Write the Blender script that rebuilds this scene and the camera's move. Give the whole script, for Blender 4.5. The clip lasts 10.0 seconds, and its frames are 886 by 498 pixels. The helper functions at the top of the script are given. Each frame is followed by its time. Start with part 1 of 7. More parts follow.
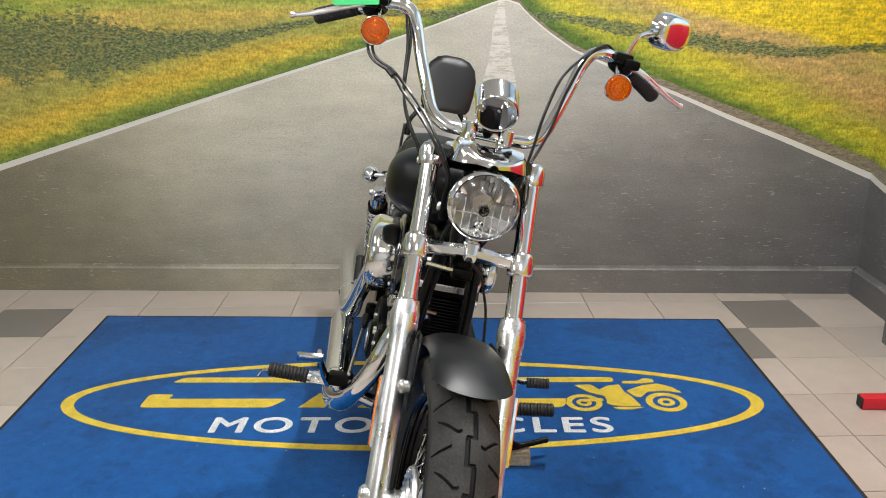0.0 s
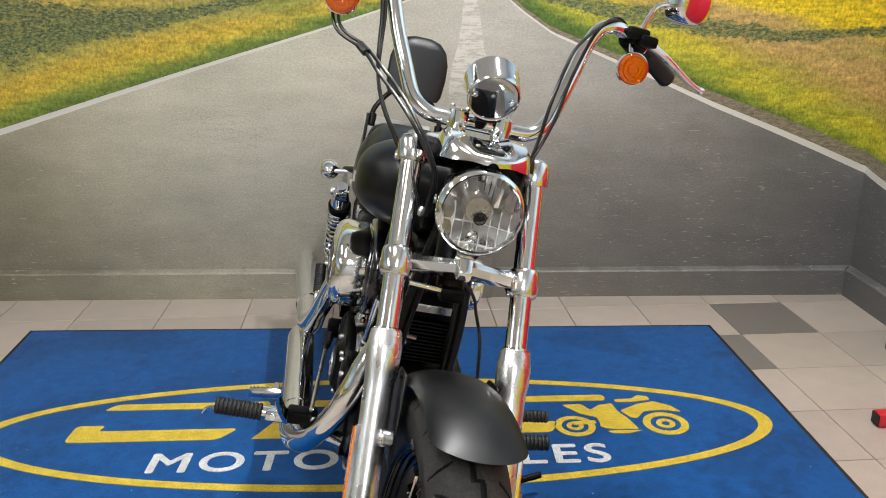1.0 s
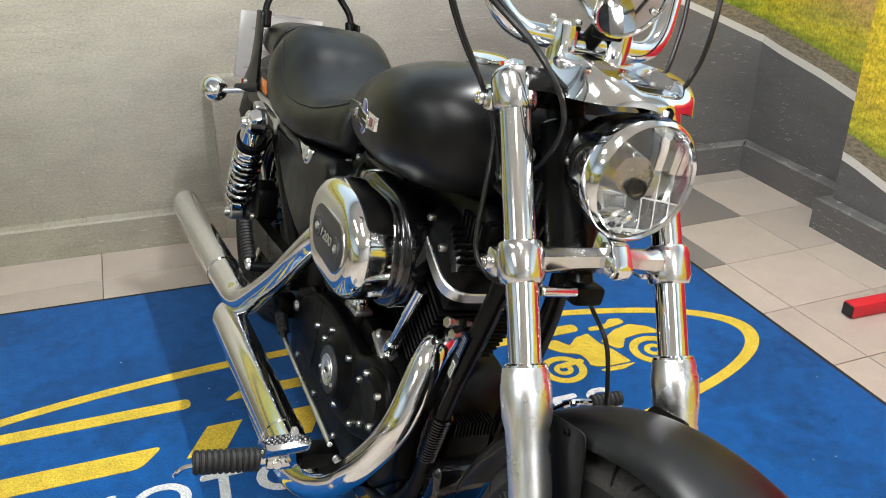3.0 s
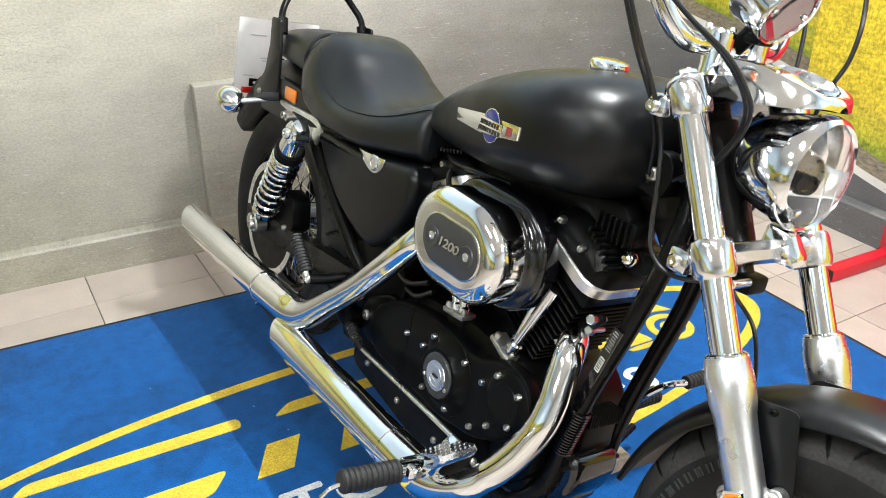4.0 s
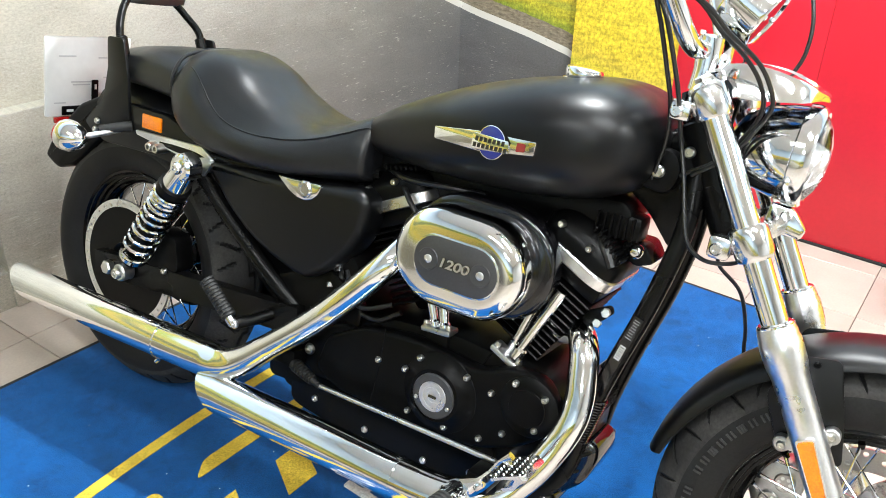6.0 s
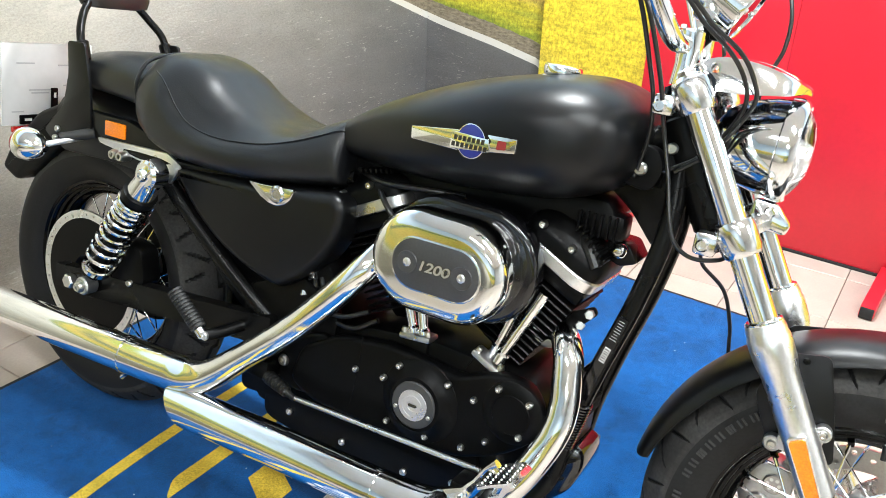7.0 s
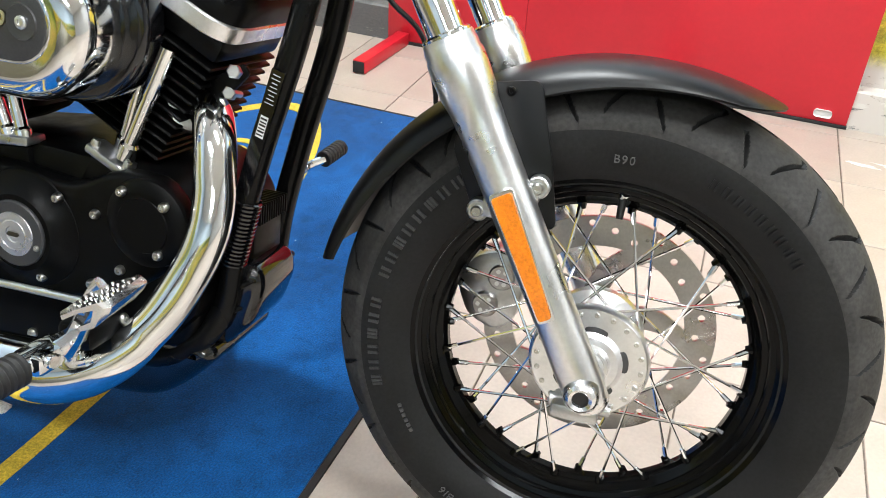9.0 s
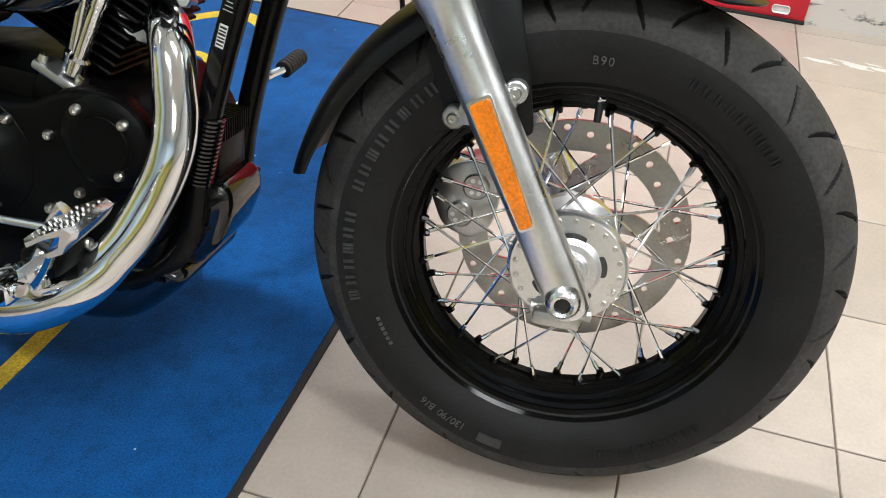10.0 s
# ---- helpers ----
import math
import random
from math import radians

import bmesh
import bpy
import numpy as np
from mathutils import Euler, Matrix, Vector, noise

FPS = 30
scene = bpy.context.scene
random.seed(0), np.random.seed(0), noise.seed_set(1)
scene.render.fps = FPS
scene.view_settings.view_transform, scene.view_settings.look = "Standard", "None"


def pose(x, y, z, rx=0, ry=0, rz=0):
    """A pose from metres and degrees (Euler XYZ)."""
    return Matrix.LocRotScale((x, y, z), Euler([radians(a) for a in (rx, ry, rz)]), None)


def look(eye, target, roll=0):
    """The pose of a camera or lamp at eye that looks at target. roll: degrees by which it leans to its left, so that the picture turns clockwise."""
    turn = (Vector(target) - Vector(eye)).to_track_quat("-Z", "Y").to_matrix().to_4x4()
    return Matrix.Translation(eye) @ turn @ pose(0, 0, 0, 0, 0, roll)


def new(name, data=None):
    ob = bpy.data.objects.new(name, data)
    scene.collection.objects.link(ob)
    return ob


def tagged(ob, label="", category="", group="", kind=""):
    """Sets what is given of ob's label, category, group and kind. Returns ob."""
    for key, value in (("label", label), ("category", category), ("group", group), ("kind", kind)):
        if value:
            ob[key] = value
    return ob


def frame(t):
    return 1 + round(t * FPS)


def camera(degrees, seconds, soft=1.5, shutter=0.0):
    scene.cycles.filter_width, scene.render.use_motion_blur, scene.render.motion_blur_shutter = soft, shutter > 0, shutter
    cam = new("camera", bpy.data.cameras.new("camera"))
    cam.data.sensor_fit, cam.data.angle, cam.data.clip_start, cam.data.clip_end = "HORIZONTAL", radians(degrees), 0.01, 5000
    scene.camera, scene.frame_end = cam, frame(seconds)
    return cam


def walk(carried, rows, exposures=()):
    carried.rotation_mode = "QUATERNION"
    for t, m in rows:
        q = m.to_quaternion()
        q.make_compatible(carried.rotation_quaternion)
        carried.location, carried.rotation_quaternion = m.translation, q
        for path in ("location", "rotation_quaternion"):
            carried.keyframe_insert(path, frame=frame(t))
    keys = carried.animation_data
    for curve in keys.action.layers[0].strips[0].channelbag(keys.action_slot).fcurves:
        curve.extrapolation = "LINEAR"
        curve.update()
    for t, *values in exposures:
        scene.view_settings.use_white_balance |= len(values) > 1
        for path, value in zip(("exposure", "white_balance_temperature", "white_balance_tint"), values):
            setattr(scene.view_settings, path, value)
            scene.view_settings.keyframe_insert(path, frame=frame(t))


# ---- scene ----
cam = camera(56.2, 10.0, 0.95)
PATH = [
    (0, (-0.118, -1.204, 1.278), (-0.175, 0.713, 0.708), -0.3),
    (0.5, (-0.171, -1.073, 1.255), (-0.164, 0.843, 0.681), 0.0),
    (1, (-0.188, -0.877, 1.226), (-0.128, 1.033, 0.636), 0.2),
    (1.5, (-0.236, -0.740, 1.207), (-0.160, 1.148, 0.552), 0.2),
    (2, (-0.350, -0.641, 1.225), (-0.183, 1.208, 0.483), -0.2),
    (2.2, (-0.405, -0.594, 1.223), (-0.184, 1.237, 0.450), -0.8),
    (3.3, (-0.672, -0.224, 1.221), (-0.005, 1.435, 0.325), 0.5),
    (3.5, (-0.743, -0.203, 1.223), (-0.040, 1.437, 0.322), 0.4),
    (4, (-0.957, -0.161, 1.260), (-0.122, 1.417, 0.358), -0.0),
    (4.5, (-1.032, -0.037, 1.259), (0.028, 1.396, 0.352), 1.0),
    (5, (-1.096, 0.073, 1.276), (0.117, 1.364, 0.348), 1.6),
    (5.5, (-1.253, 0.150, 1.313), (0.078, 1.313, 0.377), 1.9),
    (6.8, (-1.336, 0.248, 1.313), (0.116, 1.255, 0.375), 2.2),
    (7, (-1.312, 0.239, 1.275), (0.150, 1.257, 0.366), 2.2),
    (7.5, (-1.158, 0.232, 1.177), (0.291, 1.264, 0.262), 1.4),
    (8, (-1.053, 0.222, 1.092), (0.434, 1.167, 0.146), 1.4),
    (8.5, (-1.005, 0.170, 1.001), (0.554, 0.987, 0.050), 2.0),
    (9, (-0.990, 0.135, 0.944), (0.576, 0.746, -0.139), 3.4),
    (9.5, (-0.983, 0.122, 0.930), (0.534, 0.605, -0.280), 4.1),
    (10, (-0.985, 0.165, 0.933), (0.507, 0.617, -0.320), 3.9),
]
EXPOSURES = [(0, -0.08, 6400, 9), (2, -0.18, 6400, 9), (3.5, 0.46, 6250, 7), (5.5, 0.97, 6150, 6), (7.5, 1.00, 6100, 5), (9, 0.60, 6150, 6), (10, 0.2, 6150, 6)]
walk(cam, [(t, look(eye, target, roll)) for t, eye, target, roll in PATH], EXPOSURES)

# ---------------------------------------------------------------- light
world = bpy.data.worlds.new("world")
scene.world = world
world.use_nodes = True
world.node_tree.nodes["Background"].inputs[0].default_value = (0.9, 0.95, 1.0, 1)
world.node_tree.nodes["Background"].inputs[1].default_value = 0.02


def area_lamp(name, place, target, sx, sy, watts, colour=(1, 0.985, 0.965)):
    d = bpy.data.lights.new(name, "AREA")
    d.shape, d.size, d.size_y, d.energy, d.color = "RECTANGLE", sx, sy, watts, colour
    ob = new(name, d)
    ob.matrix_world = look(place, target)
    return ob


CEIL = 2.75
# unseen lamps: first two follow the cast shadows, the rest are added fill
LAMPS = [(0.42, 1.0, 0.08, 0.40, 56), (-0.85, -0.45, 0.30, 1.2, 22), (-2.2, 0.5, 0.30, 1.2, 10), (0.2, -2.7, 0.30, 1.2, 44), (-3.5, -1.2, 0.30, 1.2, 22)]
for lx, ly, sx, sy, watts in LAMPS:
    area_lamp("ceiling_lamp_light", (lx, ly, CEIL - 0.06), (lx, ly, 0), sx, sy, watts)

# ---------------------------------------------------------------- materials


def material(name, base=(0.5, 0.5, 0.5), rough=0.5, metal=0.0, grain=0.0, scale=80.0, bump=0.0, vary=0.0, coat=0.0, rvar=0.0, spec=0.5):
    """A principled material: colour varied at two scales (vary, grain), fine relief (bump), uneven gloss (rvar)."""
    m = bpy.data.materials.new(name)
    m.use_nodes = True
    nt = m.node_tree
    b = nt.nodes["Principled BSDF"]
    b.inputs["Base Color"].default_value = (*base, 1)
    b.inputs["Roughness"].default_value = rough
    b.inputs["Metallic"].default_value = metal
    b.inputs["Coat Weight"].default_value = coat
    b.inputs["Coat Roughness"].default_value = 0.08
    b.inputs["Specular IOR Level"].default_value = spec
    co = nt.nodes.new("ShaderNodeTexCoord")

    def noise_at(sc, detail=4):
        n = nt.nodes.new("ShaderNodeTexNoise")
        n.inputs["Scale"].default_value, n.inputs["Detail"].default_value = sc, detail
        nt.links.new(co.outputs["Object"], n.inputs["Vector"])
        return n
    fine = noise_at(scale)
    wide = noise_at(scale / 14)
    if grain or vary:
        last = None
        for n, k in ((fine, grain), (wide, vary)):
            r = nt.nodes.new("ShaderNodeMapRange")
            r.inputs["To Min"].default_value, r.inputs["To Max"].default_value = 1 - k, 1 + k
            r.inputs["From Min"].default_value, r.inputs["From Max"].default_value = 0.25, 0.75
            nt.links.new(n.outputs["Fac"], r.inputs["Value"])
            if last is None:
                last = r.outputs[0]
            else:
                mul = nt.nodes.new("ShaderNodeMath")
                mul.operation = "MULTIPLY"
                nt.links.new(last, mul.inputs[0]), nt.links.new(r.outputs[0], mul.inputs[1])
                last = mul.outputs[0]
        mix = nt.nodes.new("ShaderNodeVectorMath")
        mix.operation = "SCALE"
        mix.inputs[0].default_value = base
        nt.links.new(last, mix.inputs["Scale"])
        nt.links.new(mix.outputs[0], b.inputs["Base Color"])
    if rvar:
        r = nt.nodes.new("ShaderNodeMapRange")
        r.inputs["From Min"].default_value, r.inputs["From Max"].default_value = 0.3, 0.7
        r.inputs["To Min"].default_value, r.inputs["To Max"].default_value = max(rough - rvar, 0.01), rough + rvar
        nt.links.new(wide.outputs["Fac"], r.inputs["Value"])
        nt.links.new(r.outputs[0], b.inputs["Roughness"])
    if bump:
        u = nt.nodes.new("ShaderNodeBump")
        u.inputs["Strength"].default_value, u.inputs["Distance"].default_value = 1.0, bump
        nt.links.new(fine.outputs["Fac"], u.inputs["Height"])
        nt.links.new(u.outputs[0], b.inputs["Normal"])
    return m


MATTE = material("satin_black_paint", (0.0035, 0.0037, 0.0042), 0.36, 0, 0.1, 300, 0.00002, 0.15, rvar=0.05, spec=0.30)
CASE = material("black_crinkle_engine_paint", (0.0022, 0.0022, 0.0023), 0.36, 0, 0.2, 500, 0.0001, 0.2, rvar=0.08, spec=0.12)
GLOSS = material("gloss_black_enamel", (0.004, 0.004, 0.005), 0.07, 0, 0.1, 60, 0, 0.2, coat=0.4, rvar=0.04)
FRAMEP = material("black_frame_enamel", (0.004, 0.004, 0.004), 0.24, 0, 0.1, 60, 0, 0.2, rvar=0.08, spec=0.16)
RIMBLACK = material("deep_gloss_black_rim", (0.0018, 0.0018, 0.0019), 0.10, 0, 0.1, 60, 0, 0.2, rvar=0.03, spec=0.16)
POLISHED = material("polished_aluminium", (0.80, 0.80, 0.81), 0.17, 1, 0.04, 120, 0.00002, 0.05, rvar=0.05)
CHROME = material("chrome_plate", (0.84, 0.85, 0.86), 0.085, 1, 0.03, 30, 0, 0.04, rvar=0.03)
ALU = material("brushed_aluminium", (0.84, 0.84, 0.85), 0.30, 1, 0.05, 220, 0.00003, 0.06, rvar=0.07)
CASTALU = material("cast_aluminium", (0.55, 0.55, 0.55), 0.34, 1, 0.08, 260, 0.00006, 0.1, rvar=0.08)
STEEL = material("drilled_disc_steel", (0.42, 0.41, 0.40), 0.30, 1, 0.08, 300, 0.00002, 0.1, rvar=0.06)
RUBBER = material("tyre_rubber", (0.0125, 0.0123, 0.0125), 0.58, 0, 0.2, 240, 0.0002, 0.3, rvar=0.1, spec=0.2)
GRIPRUB = material("ribbed_rubber", (0.012, 0.012, 0.012), 0.6, 0, 0.2, 300, 0.0001, 0.2)
VINYL = material("black_seat_vinyl", (0.0055, 0.0060, 0.0072), 0.38, 0, 0.15, 420, 0.00025, 0.15, rvar=0.06)
CABLE = material("black_cable_sheath", (0.008, 0.008, 0.008), 0.32)
DARKALU = material("dark_grey_insert", (0.07, 0.07, 0.073), 0.42, 0.5, 0.1, 300, 0.00003, 0.1)
WHITEP = material("white_plate_plastic", (0.74, 0.74, 0.72), 0.45, 0, 0.03, 60, 0, 0.05)
GREENCARD = material("green_card", (0.02, 0.42, 0.12), 0.5, 0, 0.05, 60, 0, 0.05)
BLUEENAMEL = material("blue_enamel", (0.02, 0.03, 0.22), 0.2, 0, 0.1, 60, 0, 0.1, coat=0.5)
INK = material("dark_lettering", (0.02, 0.017, 0.01), 0.5)
TREAD = material("dusty_tread_rubber", (0.040, 0.0385, 0.037), 0.68, 0, 0.30, 200, 0.0002, 0.45, rvar=0.1, spec=0.2)
TYREINK = material("moulded_grey_lettering", (0.075, 0.075, 0.075), 0.6, 0, 0.2, 300, 0, 0.2)
MARK = material("moulded_dark_grey_marks", (0.034, 0.034, 0.034), 0.6, 0, 0.3, 300, 0, 0.3)
REDENAMEL = material("red_enamel", (0.26, 0.03, 0.035), 0.2, 0, 0.1, 60, 0, 0.1)
REDPAINT = material("red_panel_paint", (0.56, 0.015, 0.030), 0.34, 0, 0.03, 70, 0.00004, 0.06, rvar=0.05)
LEDCAP = material("white_lamp_body", (0.8, 0.8, 0.8), 0.5)
PLASTER = material("white_plaster", (0.74, 0.74, 0.73), 0.8, 0, 0.04, 60, 0.0004, 0.06)
GREYWALL = material("grey_wall_paint", (0.50, 0.50, 0.50), 0.7, 0, 0.05, 60, 0.0003, 0.12)
GROUT = material("tile_grout", (0.20, 0.17, 0.14), 0.9, 0, 0.15, 120, 0.0003, 0.2)
PALEWOOD = material("pale_weathered_wood", (0.40, 0.33, 0.24), 0.75, 0, 0.25, 120, 0.0004, 0.2)
SCREW = material("zinc_screw", (0.62, 0.61, 0.58), 0.28, 1, 0.05, 200, 0, 0.05)


def lens_material(name, base, rough=0.12, trans=0.55, relief=0.0):
    m = material(name, base, rough, 0, 0.25, 320, relief, 0.15)
    b = m.node_tree.nodes["Principled BSDF"]
    b.inputs["Transmission Weight"].default_value = trans
    b.inputs["Coat Weight"].default_value = 0.6
    return m


SMOKE = material("smoked_chrome", (0.42, 0.42, 0.43), 0.07, 1, 0.03, 30, 0, 0.05)
BRIGHT = material("bright_reflector_film", (0.96, 0.96, 0.96), 0.15, 1, 0.02, 60, 0, 0.02)
PALEGREY = material("pale_grey_print", (0.5, 0.5, 0.5), 0.5)
AMBER = lens_material("amber_plastic_lens", (1.0, 0.19, 0.002), 0.04, 0.72)
REFLEX = lens_material("amber_reflector_plastic", (0.95, 0.25, 0.005), 0.12, 0.1, 0.0005)
REDLENS = lens_material("red_plastic_lens", (0.5, 0.01, 0.01), 0.12, 0.3)
CLEAR = material("clear_lens_glass", (1, 1, 1), 0.02)
CLEAR.node_tree.nodes["Principled BSDF"].inputs["Transmission Weight"].default_value = 1.0
CLEAR.node_tree.nodes["Principled BSDF"].inputs["IOR"].default_value = 1.3
GLOW = bpy.data.materials.new("lamp_diffuser")
GLOW.use_nodes = True
GLOW.node_tree.nodes["Principled BSDF"].inputs["Emission Color"].default_value = (1, 0.985, 0.965, 1)
GLOW.node_tree.nodes["Principled BSDF"].inputs["Emission Strength"].default_value = 9.0


def tile_material(name, base):
    """Glazed floor tile: cloudy mottling, every piece a little different, scuffs."""
    m = material(name, base, 0.34, 0, 0.06, 160, 0.00006, 0.08, rvar=0.05)
    nt = m.node_tree
    b = nt.nodes["Principled BSDF"]
    info = nt.nodes.new("ShaderNodeObjectInfo")
    r = nt.nodes.new("ShaderNodeMapRange")
    r.inputs["To Min"].default_value, r.inputs["To Max"].default_value = 0.90, 1.06
    nt.links.new(info.outputs["Random"], r.inputs["Value"])
    src = b.inputs["Base Color"].links[0].from_socket
    s2 = nt.nodes.new("ShaderNodeVectorMath")
    s2.operation = "SCALE"
    nt.links.new(src, s2.inputs[0]), nt.links.new(r.outputs[0], s2.inputs["Scale"])
    nt.links.new(s2.outputs[0], b.inputs["Base Color"])
    return m


TILE = tile_material("beige_glazed_tile", (0.47, 0.405, 0.35))
TILEGREY = tile_material("grey_glazed_tile", (0.22, 0.20, 0.18))


def carpet(name, base):
    m = material(name, base, 0.95, 0, 0.42, 330, 0.0014, 0.16, spec=0.1)
    b = m.node_tree.nodes["Principled BSDF"]
    b.inputs["Sheen Weight"].default_value = 0.15
    return m


def stained_carpet(name, base):
    """Carpet with large, crisp-edged darker patches where it is worn and damp."""
    m = carpet(name, base)
    nt = m.node_tree
    b = nt.nodes["Principled BSDF"]
    co = nt.nodes.new("ShaderNodeTexCoord")
    last = b.inputs["Base Color"].links[0].from_socket
    for sc, lo, hi, dark in ((2.6, 0.52, 0.56, 0.80), (7.0, 0.60, 0.63, 0.84), (60.0, 0.52, 0.62, 0.84)):
        n = nt.nodes.new("ShaderNodeTexNoise")
        n.inputs["Scale"].default_value, n.inputs["Detail"].default_value, n.inputs["Roughness"].default_value = sc, 7, 0.6
        nt.links.new(co.outputs["Object"], n.inputs["Vector"])
        r = nt.nodes.new("ShaderNodeMapRange")
        r.inputs["From Min"].default_value, r.inputs["From Max"].default_value = lo, hi
        r.inputs["To Min"].default_value, r.inputs["To Max"].default_value = 1.0, dark
        nt.links.new(n.outputs["Fac"], r.inputs["Value"])
        sv = nt.nodes.new("ShaderNodeVectorMath")
        sv.operation = "SCALE"
        nt.links.new(last, sv.inputs[0]), nt.links.new(r.outputs[0], sv.inputs["Scale"])
        last = sv.outputs[0]
    # scattered pale lint
    spots = nt.nodes.new("ShaderNodeTexVoronoi")
    spots.inputs["Scale"].default_value = 26.0
    nt.links.new(co.outputs["Object"], spots.inputs["Vector"])
    sieve = nt.nodes.new("ShaderNodeTexNoise")
    sieve.inputs["Scale"].default_value, sieve.inputs["Detail"].default_value = 9.0, 3
    nt.links.new(co.outputs["Object"], sieve.inputs["Vector"])
    dot = nt.nodes.new("ShaderNodeMath")
    dot.operation = "LESS_THAN"
    dot.inputs[1].default_value = 0.045
    nt.links.new(spots.outputs["Distance"], dot.inputs[0])
    few = nt.nodes.new("ShaderNodeMath")
    few.operation = "GREATER_THAN"
    few.inputs[1].default_value = 0.56
    nt.links.new(sieve.outputs["Fac"], few.inputs[0])
    both = nt.nodes.new("ShaderNodeMath")
    both.operation = "MULTIPLY"
    nt.links.new(dot.outputs[0], both.inputs[0]), nt.links.new(few.outputs[0], both.inputs[1])
    lint = nt.nodes.new("ShaderNodeMix")
    lint.data_type = "RGBA"
    lint.inputs["B"].default_value = (0.5, 0.55, 0.6, 1)
    nt.links.new(both.outputs[0], lint.inputs["Factor"]), nt.links.new(last, lint.inputs["A"])
    nt.links.new(lint.outputs["Result"], b.inputs["Base Color"])
    return m


BLUE = stained_carpet("blue_carpet_pile", (0.0035, 0.078, 0.275))
YELLOW = carpet("yellow_carpet_pile", (0.62, 0.45, 0.045))
WHITEC = carpet("white_carpet_pile", (0.62, 0.64, 0.64))
MATEDGE = material("black_rubber_edging", (0.012, 0.012, 0.013), 0.7, 0, 0.2, 200, 0.0002, 0.2)


def mural_material():
    """A printed photograph of a country road, over (U, V) = metres along and up the wall."""
    m = bpy.data.materials.new("printed_road_mural")
    m.use_nodes = True
    nt = m.node_tree
    N, L = nt.nodes, nt.links
    b = N["Principled BSDF"]
    b.inputs["Roughness"].default_value = 0.42
    uv = N.new("ShaderNodeUVMap")
    uv.uv_map = "metres"
    sep = N.new("ShaderNodeSeparateXYZ")
    L.new(uv.outputs[0], sep.inputs[0])
    U, V = sep.outputs[0], sep.outputs[1]

    def math_(op, a, c=None, d=None):
        n = N.new("ShaderNodeMath")
        n.operation = op
        for i, v in enumerate((a, c, d)):
            if v is None:
                continue
            if isinstance(v, (int, float)):
                n.inputs[i].default_value = v
            else:
                L.new(v, n.inputs[i])
        return n.outputs[0]

    def smooth(v, lo, hi):
        n = N.new("ShaderNodeMapRange")
        n.interpolation_type = "SMOOTHSTEP"
        n.inputs["From Min"].default_value, n.inputs["From Max"].default_value = lo, hi
        L.new(v, n.inputs["Value"])
        return n.outputs[0]

    def tex(sx, sy, sc, detail=5, rough=0.55):
        v = N.new("ShaderNodeMapping")
        v.inputs["Scale"].default_value = (sx, sy, 1)
        L.new(uv.outputs[0], v.inputs["Vector"])
        n = N.new("ShaderNodeTexNoise")
        n.inputs["Scale"].default_value, n.inputs["Detail"].default_value, n.inputs["Roughness"].default_value = sc, detail, rough
        L.new(v.outputs[0], n.inputs["Vector"])
        return n.outputs["Fac"]

    def ramp(v, stops, lo=0.0, hi=1.0):
        """Piecewise linear: stops are (v, value) with v from lo to hi."""
        n = N.new("ShaderNodeValToRGB")
        e = n.color_ramp.elements
        for i, (p, c) in enumerate(stops):
            at = (p - lo) / (hi - lo)
            q = e[i] if i < 2 else e.new(at)
            q.position = at
            q.color = (*c, 1) if isinstance(c, tuple) else (c, c, c, 1)
        f = N.new("ShaderNodeMapRange")
        f.inputs["From Min"].default_value, f.inputs["From Max"].default_value = lo, hi
        L.new(v, f.inputs["Value"]), L.new(f.outputs[0], n.inputs[0])
        return n.outputs[0]

    def mix(f, a, c):
        n = N.new("ShaderNodeMix")
        n.data_type = "RGBA"
        for s, v in ((n.inputs["Factor"], f), (n.inputs["A"], a), (n.inputs["B"], c)):
            if isinstance(v, tuple):
                s.default_value = (*v, 1)
            elif isinstance(v, (int, float)):
                s.default_value = v
            else:
                L.new(v, s)
        return n.outputs["Result"]

    lo, hi = -3.2, 3.4
    edge = ramp(U, [(-3.2, 0.27), (-2.235, 0.570), (-1.712, 0.733), (-1.391, 0.835), (-1.101, 0.925), (-0.874, 0.994), (-0.539, 1.095), (-0.261, 1.184), (-0.113, 1.238), (-0.015, 1.274), (0.04, 1.290),
                    (0.105, 1.268), (0.135, 1.230), (0.224, 1.157), (0.338, 1.079), (0.56, 0.985), (0.792, 0.891), (1.002, 0.801), (1.249, 0.705), (1.452, 0.622), (1.66, 0.534), (1.76, 0.513), (2.01, 0.472), (2.235, 0.425),
                    (2.32, 0.29), (2.48, 0.267), (2.74, 0.208), (3.4, 0.08)], lo, hi)
    wob = math_("MULTIPLY", math_("SUBTRACT", tex(1, 1, 14), 0.5), 0.02)
    d = math_("SUBTRACT", V, edge)                       # up from the road's edge
    dn = math_("ADD", d, wob)
    right = smooth(U, 0.03, 0.08)
    far = smooth(V, 0.45, 1.25)                          # thin lines in the distance
    # asphalt print with sheen painted in: paler to the upper left, darker far left
    tone = math_("ADD", math_("MULTIPLY", smooth(U, 1.9, -0.9), 0.55), math_("MULTIPLY", smooth(V, 0.1, 1.1), 0.45))
    tone = math_("ADD", tone, math_("MULTIPLY", math_("SUBTRACT", tex(0.5, 0.6, 2.2, 4, 0.6), 0.5), 0.55))
    tone = math_("SUBTRACT", tone, math_("MULTIPLY", smooth(U, -1.2, -2.3), 0.30))
    asphalt = ramp(tone, [(0.0, (0.125, 0.118, 0.110)), (0.45, (0.225, 0.214, 0.190)), (1.0, (0.58, 0.560, 0.500))])
